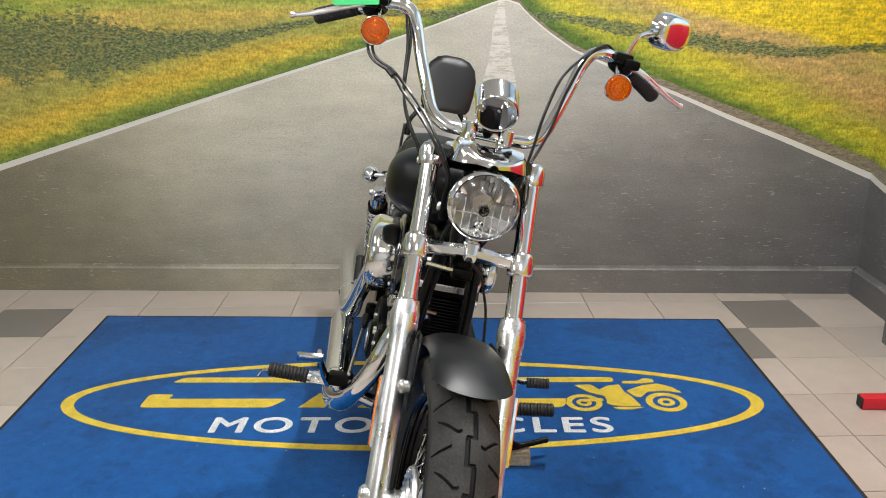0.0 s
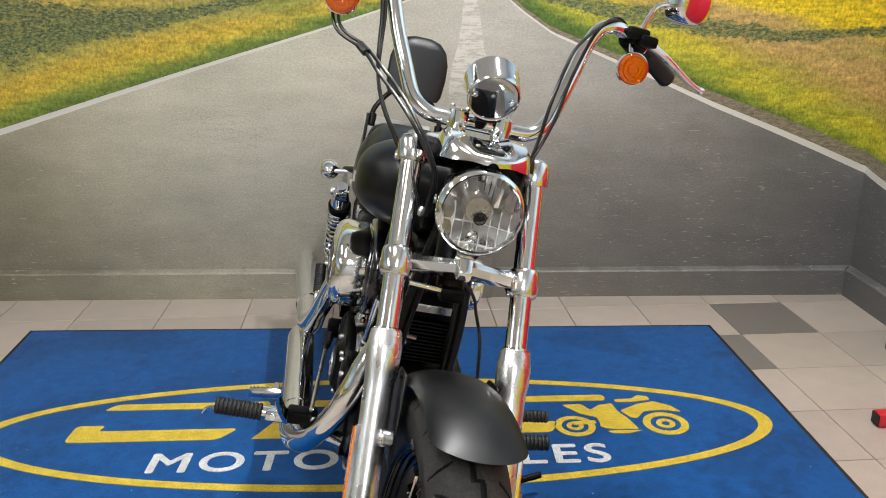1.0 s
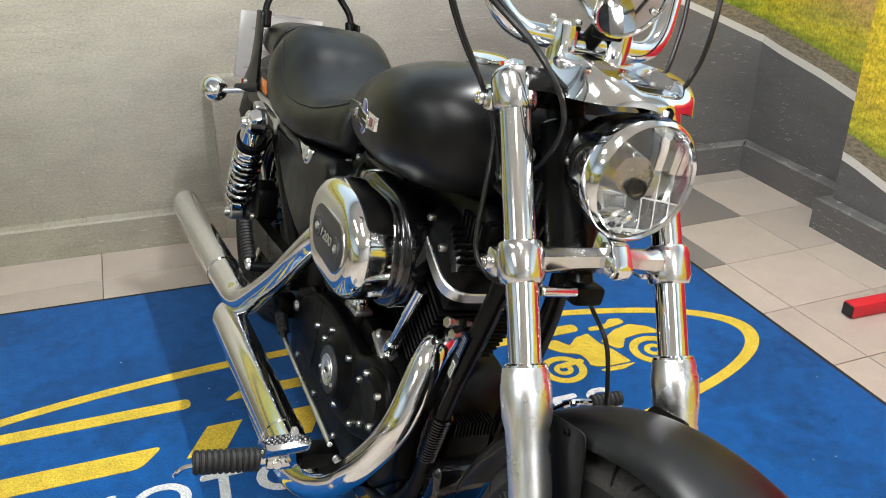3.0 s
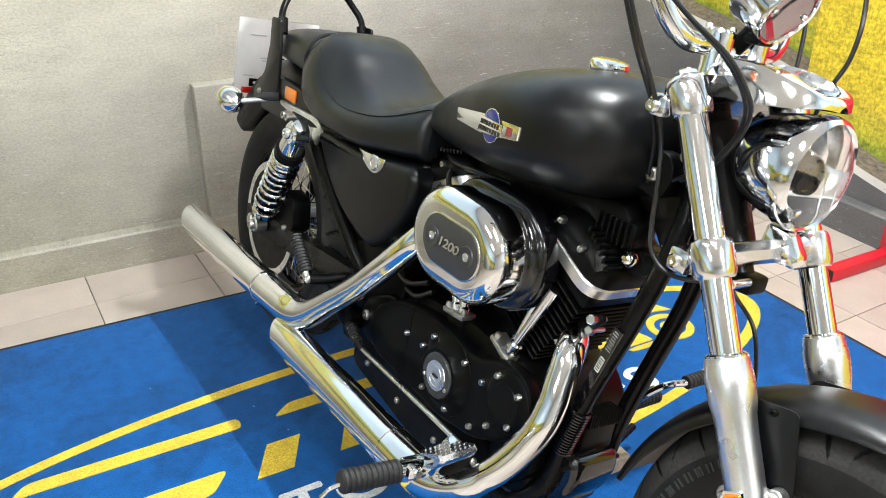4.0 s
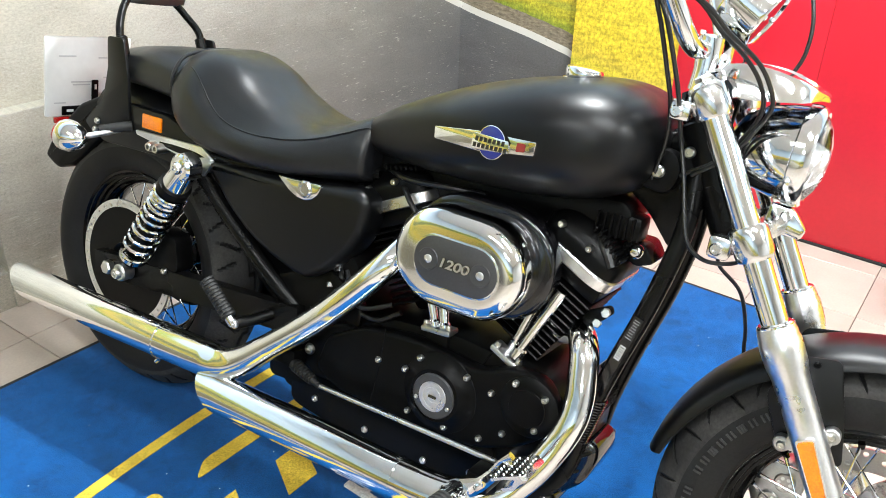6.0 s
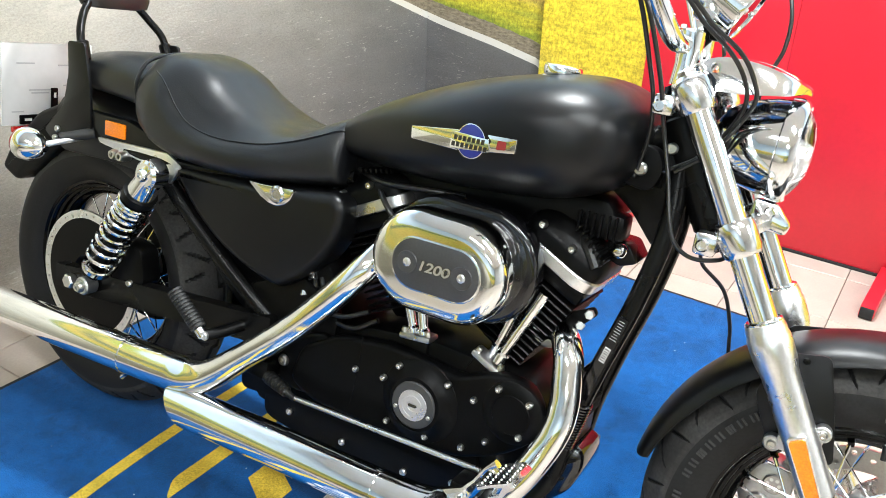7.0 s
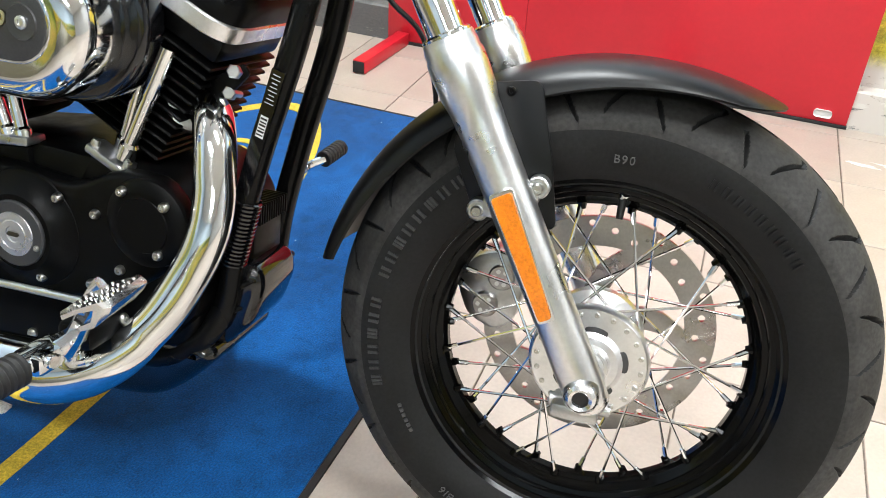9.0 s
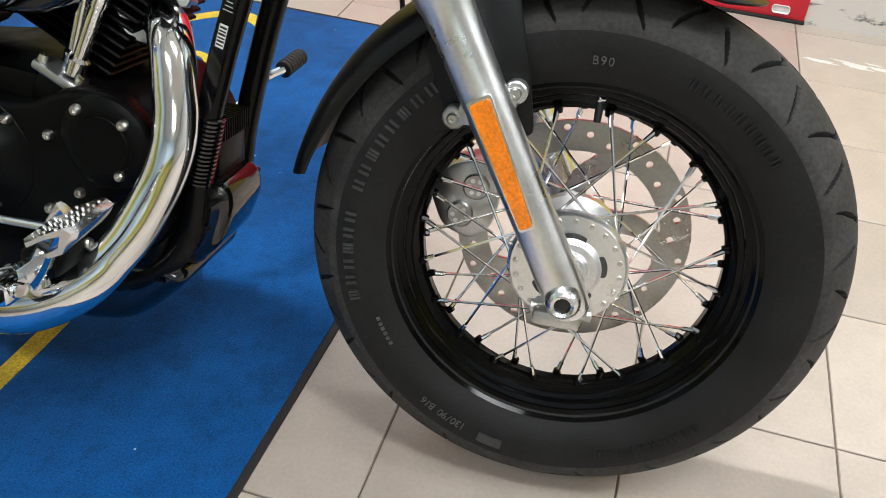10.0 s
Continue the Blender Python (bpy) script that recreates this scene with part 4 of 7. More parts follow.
def rear_wheel():
    wheel = part("rear_wheel", lathe((RX, 0, AX), (0, 1, 0), rim_profile(0.050, 0.178) + [(0.03, 0.209), (-0.03, 0.209)], 64, True), RIMBLACK, bike, "gloss black laced rim")
    part("tyre", tyre_mesh(RX, 0.150, 0.322, 480), RUBBER, wheel, "grooved black tyre", 28).data.materials.append(TREAD)
    part("hub", lathe((RX, 0, AX), (0, 1, 0), [(-0.07, 0), (-0.07, 0.03), (-0.05, 0.035), (-0.045, 0.055), (-0.04, 0.055), (-0.03, 0.035), (0.04, 0.035), (0.045, 0.06), (0.07, 0.06), (0.07, 0)], 32), ALU, wheel, "aluminium hub")
    for k in range(40):
        a = 2 * math.pi * (k + 0.5) / 40
        side = -1 if k % 2 else 1
        turn = radians(52) * (1 if (k // 2) % 2 else -1)
        p = V3(RX + 0.052 * math.cos(a + turn), side * 0.041, AX + 0.052 * math.sin(a + turn))
        part("spoke", rod(p, V3(RX + 0.181 * math.cos(a), side * 0.010, AX + 0.181 * math.sin(a)), 0.0017, 6), CHROME, wheel)
    part("brake_disc", drilled_disc(RX, -0.092, 0.005, 0.134, 0.152, 36, (0.143,), 0.0024), ALU, wheel, "bright steel brake disc ring with small holes")
    part("disc_carrier", lathe((RX, -0.0925, AX), (0, 1, 0), [(0.001, 0.05), (0.001, 0.134), (0.006, 0.134), (0.020, 0.10), (0.022, 0.05)], 64, True), CASE, wheel, "black disc carrier")
    part("pulley", lathe((RX, 0.075, AX), (0, 1, 0), [(0, 0.06), (0, 0.14), (0.006, 0.146), (0.02, 0.146), (0.026, 0.14), (0.026, 0.06)], 64, True), CASE, wheel, "black belt pulley")
    return wheel


rear_wheel()

# ---- front fender
def fender(cx, r_crown, hw, drop, th0, th1, taper0, taper1, name, lab, nose=0.72, flare=0.0, thick=0.0025, n=48, m=18):
    """A curved mudguard: arched across, rounded off at both ends."""
    bm = bmesh.new()
    layers = []
    for off in (0.0, -thick):
        grid = []
        for i in range(n + 1):
            row = []
            for j in range(m + 1):
                u = j / m * 2 - 1
                a0, a1 = th0 + taper0 * u * u, th1 - taper1 * u * u
                t = i / n
                th = radians(a0 + (a1 - a0) * t)
                end = min(t, 1 - t) * n
                k = 1 if end > 10 else 0.72 + 0.028 * end
                if t < 0.36:
                    k = min(1.0, nose + (1 - nose) * t / 0.36)
                ang = u * math.pi / 2 * 0.96
                y = (hw + off) * math.sin(ang)
                r = r_crown + off - drop * k * (1 - math.cos(ang)) ** 1.15 + flare * max(0.0, 1 - t / 0.25) ** 2
                row.append(bm.verts.new((cx + r * math.cos(th), y, AX + r * math.sin(th))))
            grid.append(row)
        layers.append(grid)
    top, low = layers
    for i in range(n):
        for j in range(m):
            bm.faces.new((top[i][j], top[i + 1][j], top[i + 1][j + 1], top[i][j + 1]))
            bm.faces.new((low[i][j], low[i][j + 1], low[i + 1][j + 1], low[i + 1][j]))
        for j in (0, m):
            bm.faces.new((top[i][j], low[i][j], low[i + 1][j], top[i + 1][j]))
    for i in (0, n):
        for j in range(m):
            bm.faces.new((top[i][j], top[i][j + 1], low[i][j + 1], low[i][j]))
    return part(name, bm, MATTE, bike, lab)


ff = fender(0, 0.3435, 0.0745, 0.034, 64.8, 170, 8, 2.5, "front_fender", "satin black front mudguard", 0.50, 0.004)
for s in (-1, 1):
    part("fender_bracket", prism(rounded([(-0.150, 0.470), (-0.060, 0.472), (-0.075, 0.540), (-0.100, 0.628), (-0.165, 0.615), (-0.185, 0.545)], 0.012, 3), s * 0.0765, s * 0.0795, 0.0008), MATTE, ff, "black side bracket")
    bolt(ff, (-0.130, s * 0.0795, 0.612), (0, s, 0), 0.005, 0.004, CASE)

# ---- fork
for s in (-1, 1):
    y = 0.006 + s * 0.1165
    top = (0.648 - AX) / 0.8680
    p0 = F(AX, y)
    prof = [(-0.028, 0), (-0.028, 0.018), (-0.022, 0.0225), (0.0, 0.024), (0.03, 0.0245), (0.06, 0.0240), (0.20, 0.0245), (top - 0.085, 0.0255), (top - 0.06, 0.0265), (top - 0.045, 0.0295), (top - 0.02, 0.0305),
            (top - 0.008, 0.0300), (top - 0.004, 0.0285), (top + 0.004, 0.0285), (top + 0.006, 0.0275), (top + 0.012, 0.0270), (top + 0.013, 0.022), (top + 0.013, 0)]
    leg = part("fork_leg", lathe(p0, RAKE, prof, 40), ALU, bike, "polished aluminium lower fork leg")
    part("fork_tube", rod(F(0.640, y), F(0.968, y), 0.0196, 36), CHROME, leg, "chromed upper fork tube")
    part("dust_seal", lathe(F(0.660, y), RAKE, [(-0.006, 0.0198), (-0.006, 0.0262), (0.001, 0.0262), (0.003, 0.0235), (0.003, 0.0198)], 36), CHROME, leg, "chrome seal cap")
    # axle clamp
    bm = lathe((0, y + s * 0.026, AX), (0, s, 0), [(-0.05, 0), (-0.05, 0.0215), (0.000, 0.0190), (0.006, 0.0150), (0.008, 0.0125), (0.006, 0.0090), (0.001, 0.0085), (0.001, 0)], 32)
    part("axle_end", bm, ALU, leg, "hollow steel axle end")
    # black disc on the shallow hole's floor stands for the shade deeper in
    part("axle_bore", rod((0, y + s * 0.0272, AX), (0, y + s * 0.0285, AX), 0.0085, 20), CABLE, leg, "dark disc for the shade inside the hollow axle")
    bm = box((-0.004, y, AX - 0.026), (0.052, 0.040, 0.018), 0.005)
    add_rod(bm, (-0.034, y, AX - 0.022), (0.034, y, AX - 0.022), 0.0075, 12, None, 0.001)
    part("axle_clamp", bm, CASTALU, leg)
    for q, nm in (((-0.085, 0.520), "lug"), ((-0.145, 0.484), "lug")):
        c = V3(q[0], s * 0.088, q[1])
        bm = rod(c - V3(0, s * 0.008, 0), c + V3(0, s * 0.010, 0), 0.0122, 20, None, 0.002)
        axis_pt = F(q[1] + (0.012 if q[0] < -0.11 else -0.012), s * 0.098)
        add_box(bm, ((c.x + axis_pt.x) / 2, s * 0.094, (c.z + axis_pt.z) / 2), (0.032, 0.012, 0.022), 0.003)
        part("lug", bm, CASTALU, leg)
        bolt(leg, c + V3(0, s * 0.010, 0), (0, s, 0), 0.0066, 0.006)
    # amber reflector
    c0, c1 = F(0.520, y + s * 0.0270), F(0.394, y + s * 0.0270)
    ax = (c1 - c0).normalized()
    wd = V3(ax.z, 0, -ax.x)
    for nm, hw, inset, off, mat_, lab in (("reflector_holder", 0.0132, 0.0, 0.0, CHROME, "bright reflector holder"), ("reflector", 0.0110, 0.0035, 0.0028, REFLEX, "amber reflector")):
        bm = bmesh.new()
        ring = []
        L_ = (c1 - c0).length
        pts = rounded([(inset, -hw), (L_ - inset, -hw + 0.008), (L_ - inset, hw), (inset, hw)], 0.004, 3)
        for yy in (off - 0.004, off + 0.002):
            ring.append([bm.verts.new(c0 + ax * a + wd * b_ + V3(0, s * yy, 0)) for a, b_ in pts])
        nn = len(pts)
        for i in range(nn):
            bm.faces.new((ring[0][i], ring[0][(i + 1) % nn], ring[1][(i + 1) % nn], ring[1][i]))
        bm.faces.new(ring[1]), bm.faces.new(ring[0][::-1])
        part(nm, bm, mat_, leg, lab, 20)

part("axle", rod((0, -0.10, AX), (0, 0.10, AX), 0.012, 20), STEEL, bike, "steel front axle")
part("spacer", lathe((0, -0.062, AX), (0, -1, 0), [(0, 0), (0, 0.019), (0.012, 0.019), (0.014, 0.016), (0.04, 0.016), (0.04, 0)], 24), ALU, bike, "aluminium wheel spacer")

# brake caliper behind the left leg
cal = part("brake_caliper", prism(rounded([(-0.185, 0.345), (-0.165, 0.385), (-0.12, 0.40), (-0.095, 0.37), (-0.10, 0.31), (-0.125, 0.285), (-0.165, 0.30)], 0.014, 3), 0.040, 0.092, 0.006), CASTALU, bike, "cast aluminium brake caliper")
for z in (0.322, 0.362):
    part("piston_cover", rod((-0.142 + (z - 0.322) * 0.4, 0.041, z), (-0.142 + (z - 0.322) * 0.4, 0.034, z), 0.017, 20, None, 0.002), STEEL, cal)
    for i in range(6):
        a = i * math.pi / 3
        part("hole", rod((-0.142 + (z - 0.322) * 0.4 + 0.009 * math.cos(a), 0.0345, z + 0.009 * math.sin(a)), (-0.142 + (z - 0.322) * 0.4 + 0.009 * math.cos(a), 0.0335, z + 0.009 * math.sin(a)), 0.003, 8), WHITEP, cal)
part("caliper_bracket", prism(rounded([(-0.12, 0.33), (-0.06, 0.40), (-0.03, 0.43), (-0.05, 0.45), (-0.11, 0.41)], 0.01, 3), 0.066, 0.078, 0.003), CASTALU, cal)

# ---- triple clamps
LOWZ, TOPZ = 0.769, 0.954
low = part("lower_clamp", loft([[F(LOWZ + dz, y, ah) for ah, dz in ((0.008, 0.013), (0.024 + c, 0.010), (0.031 + c, 0.0), (0.025 + c, -0.011), (0.006, -0.015), (-0.012, -0.010), (-0.012, 0.009))]
                                for y, c in ((-0.096, -0.010), (-0.080, -0.012), (-0.05, -0.004), (-0.022, 0.006), (0, 0.008), (0.022, 0.006), (0.05, -0.004), (0.080, -0.012), (0.096, -0.010))]), POLISHED, bike, "polished lower fork clamp")
for s in (-1, 1):
    y = 0.006 + s * 0.1165
    part("clamp_boss", lathe(F(LOWZ - 0.030, y), RAKE, [(0.005, 0.0195), (0.005, 0.0245), (0.008, 0.0265), (0.016, 0.0285), (0.044, 0.0285), (0.052, 0.0270), (0.055, 0.0245), (0.055, 0.0195)], 32), POLISHED, low)
    bm = box(F(LOWZ, y, -0.043), (0.032, 0.030, 0.034), 0.006)
    part("pinch_lug", bm, POLISHED, low)
    bolt(low, F(LOWZ, y + s * 0.014, -0.046), (0, s, 0), 0.0095, 0.008, POLISHED)
upc = part("upper_clamp", loft([[F(TOPZ + dz, y, ah) for ah, dz in ((0.030, 0.010), (0.034, 0.0), (0.028, -0.014), (-0.035, -0.014), (-0.040, 0.0), (-0.034, 0.012))]
                                for y in (-0.11, -0.06, 0.0, 0.06, 0.11)]), GLOSS, bike, "gloss black upper fork clamp with polished bosses")
for s in (-1, 1):
    y = 0.006 + s * 0.1165
    part("clamp_boss", lathe(F(TOPZ - 0.030, y), RAKE, [(0, 0.0195), (0, 0.0245), (0.005, 0.0272), (0.036, 0.0280), (0.045, 0.0262), (0.050, 0.022), (0.053, 0.016), (0.053, 0)], 32), POLISHED, upc)
    part("fork_cap", rod(F(TOPZ + 0.014, y), F(TOPZ + 0.023, y), 0.0135, 6, None, 0.002), POLISHED, upc)
    part("pinch_lug", box(F(TOPZ - 0.008, y, -0.040), (0.030, 0.034, 0.030), 0.006), POLISHED, upc)
    bolt(upc, F(TOPZ - 0.008, y + s * 0.017, -0.044), (0, s, 0), 0.0095, 0.008, POLISHED)
part("steering_stem", rod(F(0.745, 0, -0.045), F(0.955, 0, -0.045), 0.026, 24), FRAMEP, bike, "black steering neck")

# ---- headlamp
HC = V3(-0.232, 0.0, 0.878)
HA = V3(0.985, 0, -0.03).normalized()
shell = part("headlamp", lathe(HC, HA, [(-0.105, 0), (-0.104, 0.022), (-0.092, 0.043), (-0.065, 0.061), (-0.03, 0.070), (-0.004, 0.0725), (-0.004, 0.066), (-0.03, 0.064), (-0.06, 0.055), (-0.085, 0.04), (-0.09, 0)], 56), CHROME, bike, "chromed round headlamp")
part("bezel", lathe(HC, HA, [(-0.010, 0.0735), (-0.008, 0.0765), (0.004, 0.0775), (0.013, 0.0755), (0.018, 0.0705), (0.015, 0.0675), (0.004, 0.0675), (-0.010, 0.070)], 64, True), CHROME, shell, "chrome headlamp ring")
bm = bmesh.new()
dice = random.Random(5)


def bowl(y, z, lift=0.0):
    """A point of the headlamp's bowl, held inside its rim."""
    r = math.hypot(y, z)
    if r > 0.0665:
        y, z, r = y * 0.0665 / r, z * 0.0665 / r, 0.0665
    return HC + HA * (-0.055 + 0.048 * (r / 0.0665) ** 2 + lift) + V3(0, y, z)


# tall narrow flutes above, wide plain facets below
for cw, z0, z1, ch, tilt in ((0.0056, 0.004, 0.070, 0.022, 0.0016), (0.0112, -0.0695, 0.004, 0.0245, 0.0004)):
    k = math.ceil(0.067 / cw)
    for i in range(-k, k):
        for j in range(round((z1 - z0) / ch)):
            ya, yb, za, zb = i * cw, (i + 1) * cw, z0 + j * ch, z0 + (j + 1) * ch
            if math.hypot((ya + yb) / 2, (za + zb) / 2) > 0.068:
                continue
            t = dice.uniform(-1, 1) * tilt
            u = dice.uniform(-0.4, 0.4) * tilt
            bm.faces.new([bm.verts.new(bowl(*q)) for q in ((ya, za, t + u), (yb, za, -t + u), (yb, zb, -t - u), (ya, zb, t - u))])
refl = part("reflector", bm, BRIGHT, shell, "fluted bright reflector", 0)
for i in range(-5, 6):
    y = i * 0.0112
    if abs(y) < 0.06:
        zl = -math.sqrt(0.065 ** 2 - y * y)
        part("rib", tube([bowl(y, zl + (0.0 - zl) * q / 6, 0.001) for q in range(7)], 0.0006, 6), WHITEP, refl)
for z in (-0.0205, -0.045):
    yl = math.sqrt(0.065 ** 2 - z * z)
    part("rib", tube([bowl(-yl + 2 * yl * q / 12, z, 0.001) for q in range(13)], 0.0006, 6), WHITEP, refl)
part("bulb_shield", lathe(HC + HA * -0.052, HA, [(0, 0.017), (0.026, 0.0185), (0.030, 0.0180), (0.030, 0.0165), (0.027, 0.016), (0.028, 0)], 32), STEEL, shell, "bulb shield cup")
part("bulb_cap", lathe(HC + HA * -0.024 + V3(0, 0.004, -0.011), HA, [(0, 0), (0, 0.0095), (0.004, 0.0095), (0.005, 0.0075), (0.001, 0.007), (0, 0)], 24), CASE, shell, "black bulb tip")
part("pilot_bulb", lathe(bowl(0.002, -0.038), HA, [(0, 0.008), (0.012, 0.008), (0.014, 0.005), (0.022, 0.005), (0.026, 0.003), (0.027, 0)], 20), BRIGHT, shell, "small pilot bulb")
glass = part("lens", lathe(HC, HA, [(0.010, 0.0680), (0.019, 0.062), (0.029, 0.046), (0.035, 0.026), (0.037, 0), (0.0345, 0), (0.0325, 0.026), (0.0265, 0.045), (0.0165, 0.061), (0.008, 0.0660)], 56), CLEAR, shell, "clear domed glass")
glass.visible_shadow = False
bm = prism(rounded([(-0.262, 0.768), (-0.205, 0.765), (-0.200, 0.782), (-0.222, 0.808), (-0.258, 0.812)], 0.006, 3), -0.013, 0.013, 0.005)
add_rod(bm, (-0.232, -0.017, 0.796), (-0.232, 0.017, 0.796), 0.0085, 16, None, 0.002)
part("headlamp_bracket", bm, CHROME, bike, "chrome headlamp mount")

# ---- visor over the headlamp
def along(table, k=4):
    """Stations between the rows of a table."""
    xs = []
    for p, q in zip(table, table[1:]):
        xs += [p[0] + (q[0] - p[0]) * i / k for i in range(k)]
    return xs + [table[-1][0]]


def visor():
    """A beaked hood: raised flat ears either side, a dished middle for the indicator panel."""
    sec = []
    rows = [(-0.395, 0.068, 0.968, 0.024, 0.0), (-0.370, 0.079, 0.986, 0.036, 0.004), (-0.345, 0.083, 0.997, 0.044, 0.012), (-0.315, 0.084, 0.999, 0.046, 0.019), (-0.285, 0.083, 0.996, 0.040, 0.022), (-0.260, 0.077, 0.990, 0.031, 0.016), (-0.240, 0.061, 0.983, 0.021, 0.006), (-0.226, 0.036, 0.976, 0.009, 0.0), (-0.217, 0.010, 0.970, 0.004, 0.0)]
    for x in along(rows, 3):
        hw, zt, th, dip = curve_at(rows, x)
        top, low = [], []
        for k in range(25):
            u = 1 - k / 12
            y = hw * u
            edge = th * max(0.0, (abs(u) - 0.88) / 0.12) ** 1.4
            z = zt - 0.006 * u * u - edge - dip * max(0.0, 1 - (abs(y) / 0.040) ** 3)
            top.append((x, y, z))
            if 0 < k < 24:
                low.append((x, y, min(z - 0.003, zt - 0.75 * th) if abs(u) < 0.9 else z - 0.003))
        sec.append(top + low[::-1])
    return loft(sec)


vis = part("visor", visor(), CHROME, bike, "pointed chrome headlamp visor")
tip = Matrix.Translation((-0.300, 0, 0.9785)) @ Matrix.Rotation(radians(6), 4, "Y")
part("visor_panel", box((0, 0, 0), (0.074, 0.062, 0.010), 0.004, tip), GLOSS, vis, "black indicator panel")
for y in (-0.02, 0.02):
    bolt(vis, tip @ V3(0.022, y, 0.005), (0, 0, 1), 0.004, 0.003)
for s in (-1, 1):
    bolt(vis, (-0.385, s * 0.058, 0.962), (0, 0, 1), 0.007, 0.006, CHROME)

# ---- speedometer
SB = V3(-0.328, -0.001, 1.060)
SA = V3(-0.883, 0, 0.469).normalized()
sp = part("speedometer", lathe(SB, SA, [(0.003, 0), (0.003, 0.0425), (0.0, 0.0435), (-0.001, 0.0455), (0.001, 0.0475), (0.006, 0.0485), (0.045, 0.0485), (0.052, 0.0505), (0.060, 0.0505), (0.063, 0.047), (0.058, 0.044), (0.058, 0)], 48), CHROME, bike, "chrome cup speedometer")
part("back_plate", lathe(SB, -SA, [(-0.0015, 0), (-0.0018, 0.036), (-0.0022, 0.0424), (-0.004, 0.0424), (-0.004, 0)], 40), SMOKE, sp, "smoked mirror back plate")
part("dial", lathe(SB + SA * 0.0585, SA, [(0, 0), (0, 0.0425), (0.001, 0.0425), (0.001, 0)], 40), CASE, sp, "black dial")
for s in (-1, 1):
    bolt(sp, SB + SA * 0.0018 + V3(0, s * 0.034, 0), -SA, 0.0045, 0.004, CHROME)
bm = tube([(-0.395, 0, 1.005), (-0.375, 0, 1.03), (-0.352, 0, 1.055)], 0.013, 12)
add_box(bm, (-0.362, 0, 1.022), (0.024, 0.036, 0.014), 0.004)
part("speedometer_mount", bm, CASE, sp)

# ---- handlebar
bar_r = [(-0.400, 0, 1.003), (-0.400, 0.06, 1.003), (-0.403, 0.100, 1.006), (-0.415, 0.130, 1.028), (-0.440, 0.153, 1.078), (-0.470, 0.176, 1.135), (-0.490, 0.193, 1.185), (-0.497, 0.212, 1.222), (-0.502, 0.240, 1.235),
         (-0.515, 0.275, 1.230), (-0.545, 0.33, 1.208), (-0.590, 0.41, 1.170)]
bar = [(x, -y, z) for x, y, z in bar_r[:0:-1]] + bar_r
hb = part("handlebar", tube(bar, 0.0142, 20), CHROME, bike, "high chrome handlebar")
for s in (-1, 1):
    part("riser", lathe(V3(-0.392, s * 0.042, 0.945), (0, 0, 1), [(0, 0), (0, 0.019), (0.03, 0.017), (0.05, 0.019), (0.078, 0.019), (0.082, 0.014), (0.082, 0)], 24), CHROME, hb, "chrome riser")
    bolt(hb, (-0.385, s * 0.030, 1.026), (0, 0, 1), 0.005, 0.005, CHROME)
    bolt(hb, (-0.405, s * 0.054, 1.026), (0, 0, 1), 0.005, 0.005, CHROME)
    e0, e1 = V3(-0.545, s * 0.33, 1.208), V3(-0.600, s * 0.428, 1.161)
    d = (e1 - e0).normalized()
    bm = lathe(e0, d, [(0, 0), (0, 0.017), (0.004, 0.019), (0.010, 0.0165)] + [(0.012 + 0.008 * i + o, 0.0175 + q) for i in range(12) for o, q in ((0, 0), (0.002, 0.0012), (0.006, 0.0012), (0.0075, 0))] + [(0.110, 0.019), (0.116, 0.018), (0.118, 0.012), (0.118, 0)], 20)
    part("grip", bm, GRIPRUB, hb, "black rubber grip")
    # switch housing
    c = V3(-0.522, s * 0.292, 1.222)
    bm = lathe(c - d * 0.016, d, [(0, 0), (0, 0.021), (0.005, 0.0245), (0.040, 0.0245), (0.046, 0.021), (0.046, 0)], 20)
    add_box(bm, c + V3(0.022, 0, 0.012), (0.03, 0.045, 0.025), 0.007)
    part("switch_housing", bm, CASE, hb, "black switch housing")
    # master cylinder or clutch perch and lever
    bm = tube([c + V3(0.034, s * 0.030, -0.004), c + V3(0.034, s * 0.060, -0.016), c + V3(0.022, s * 0.105, -0.037), c + V3(0.004, s * 0.150, -0.056), c + V3(-0.010, s * 0.185, -0.066)], lambda t: 0.0085 - 0.0036 * t + (0.003 if t > 0.96 else 0), 10)
    part("lever_perch", box(c + V3(0.030, s * 0.020, 0.002), (0.030, 0.040, 0.024), 0.007), CASE, hb, "black lever perch")
    part("lever", bm, ALU, hb, "bare aluminium lever")
    # turn signal
    tc = V3(-0.468, s * 0.288, 1.167)
    part("turn_signal", lathe(tc, (1, 0, 0), [(-0.034, 0), (-0.033, 0.012), (-0.022, 0.025), (-0.006, 0.0315), (0.002, 0.0328), (0.005, 0.0322), (0.006, 0.0305), (0.003, 0.0295), (0.003, 0)], 36), CHROME, hb, "chrome turn signal with amber lens")
    part("signal_lens", lathe(tc, (1, 0, 0), [(0.003, 0.0298), (0.010, 0.0285), (0.011, 0.0255), (0.0085, 0.0245), (0.0085, 0.0225), (0.0135, 0.0215), (0.0140, 0.0165), (0.0115, 0.0155), (0.0115, 0.0135), (0.0165, 0.0125), (0.0170, 0.0085), (0.0140, 0.0075), (0.0150, 0), (0.003, 0)], 36), AMBER, hb, "amber lens")
    part("signal_stem", rod(tc + V3(-0.015, 0, 0.024), V3(-0.505, s * 0.286, 1.215), 0.006, 12), CHROME, hb)
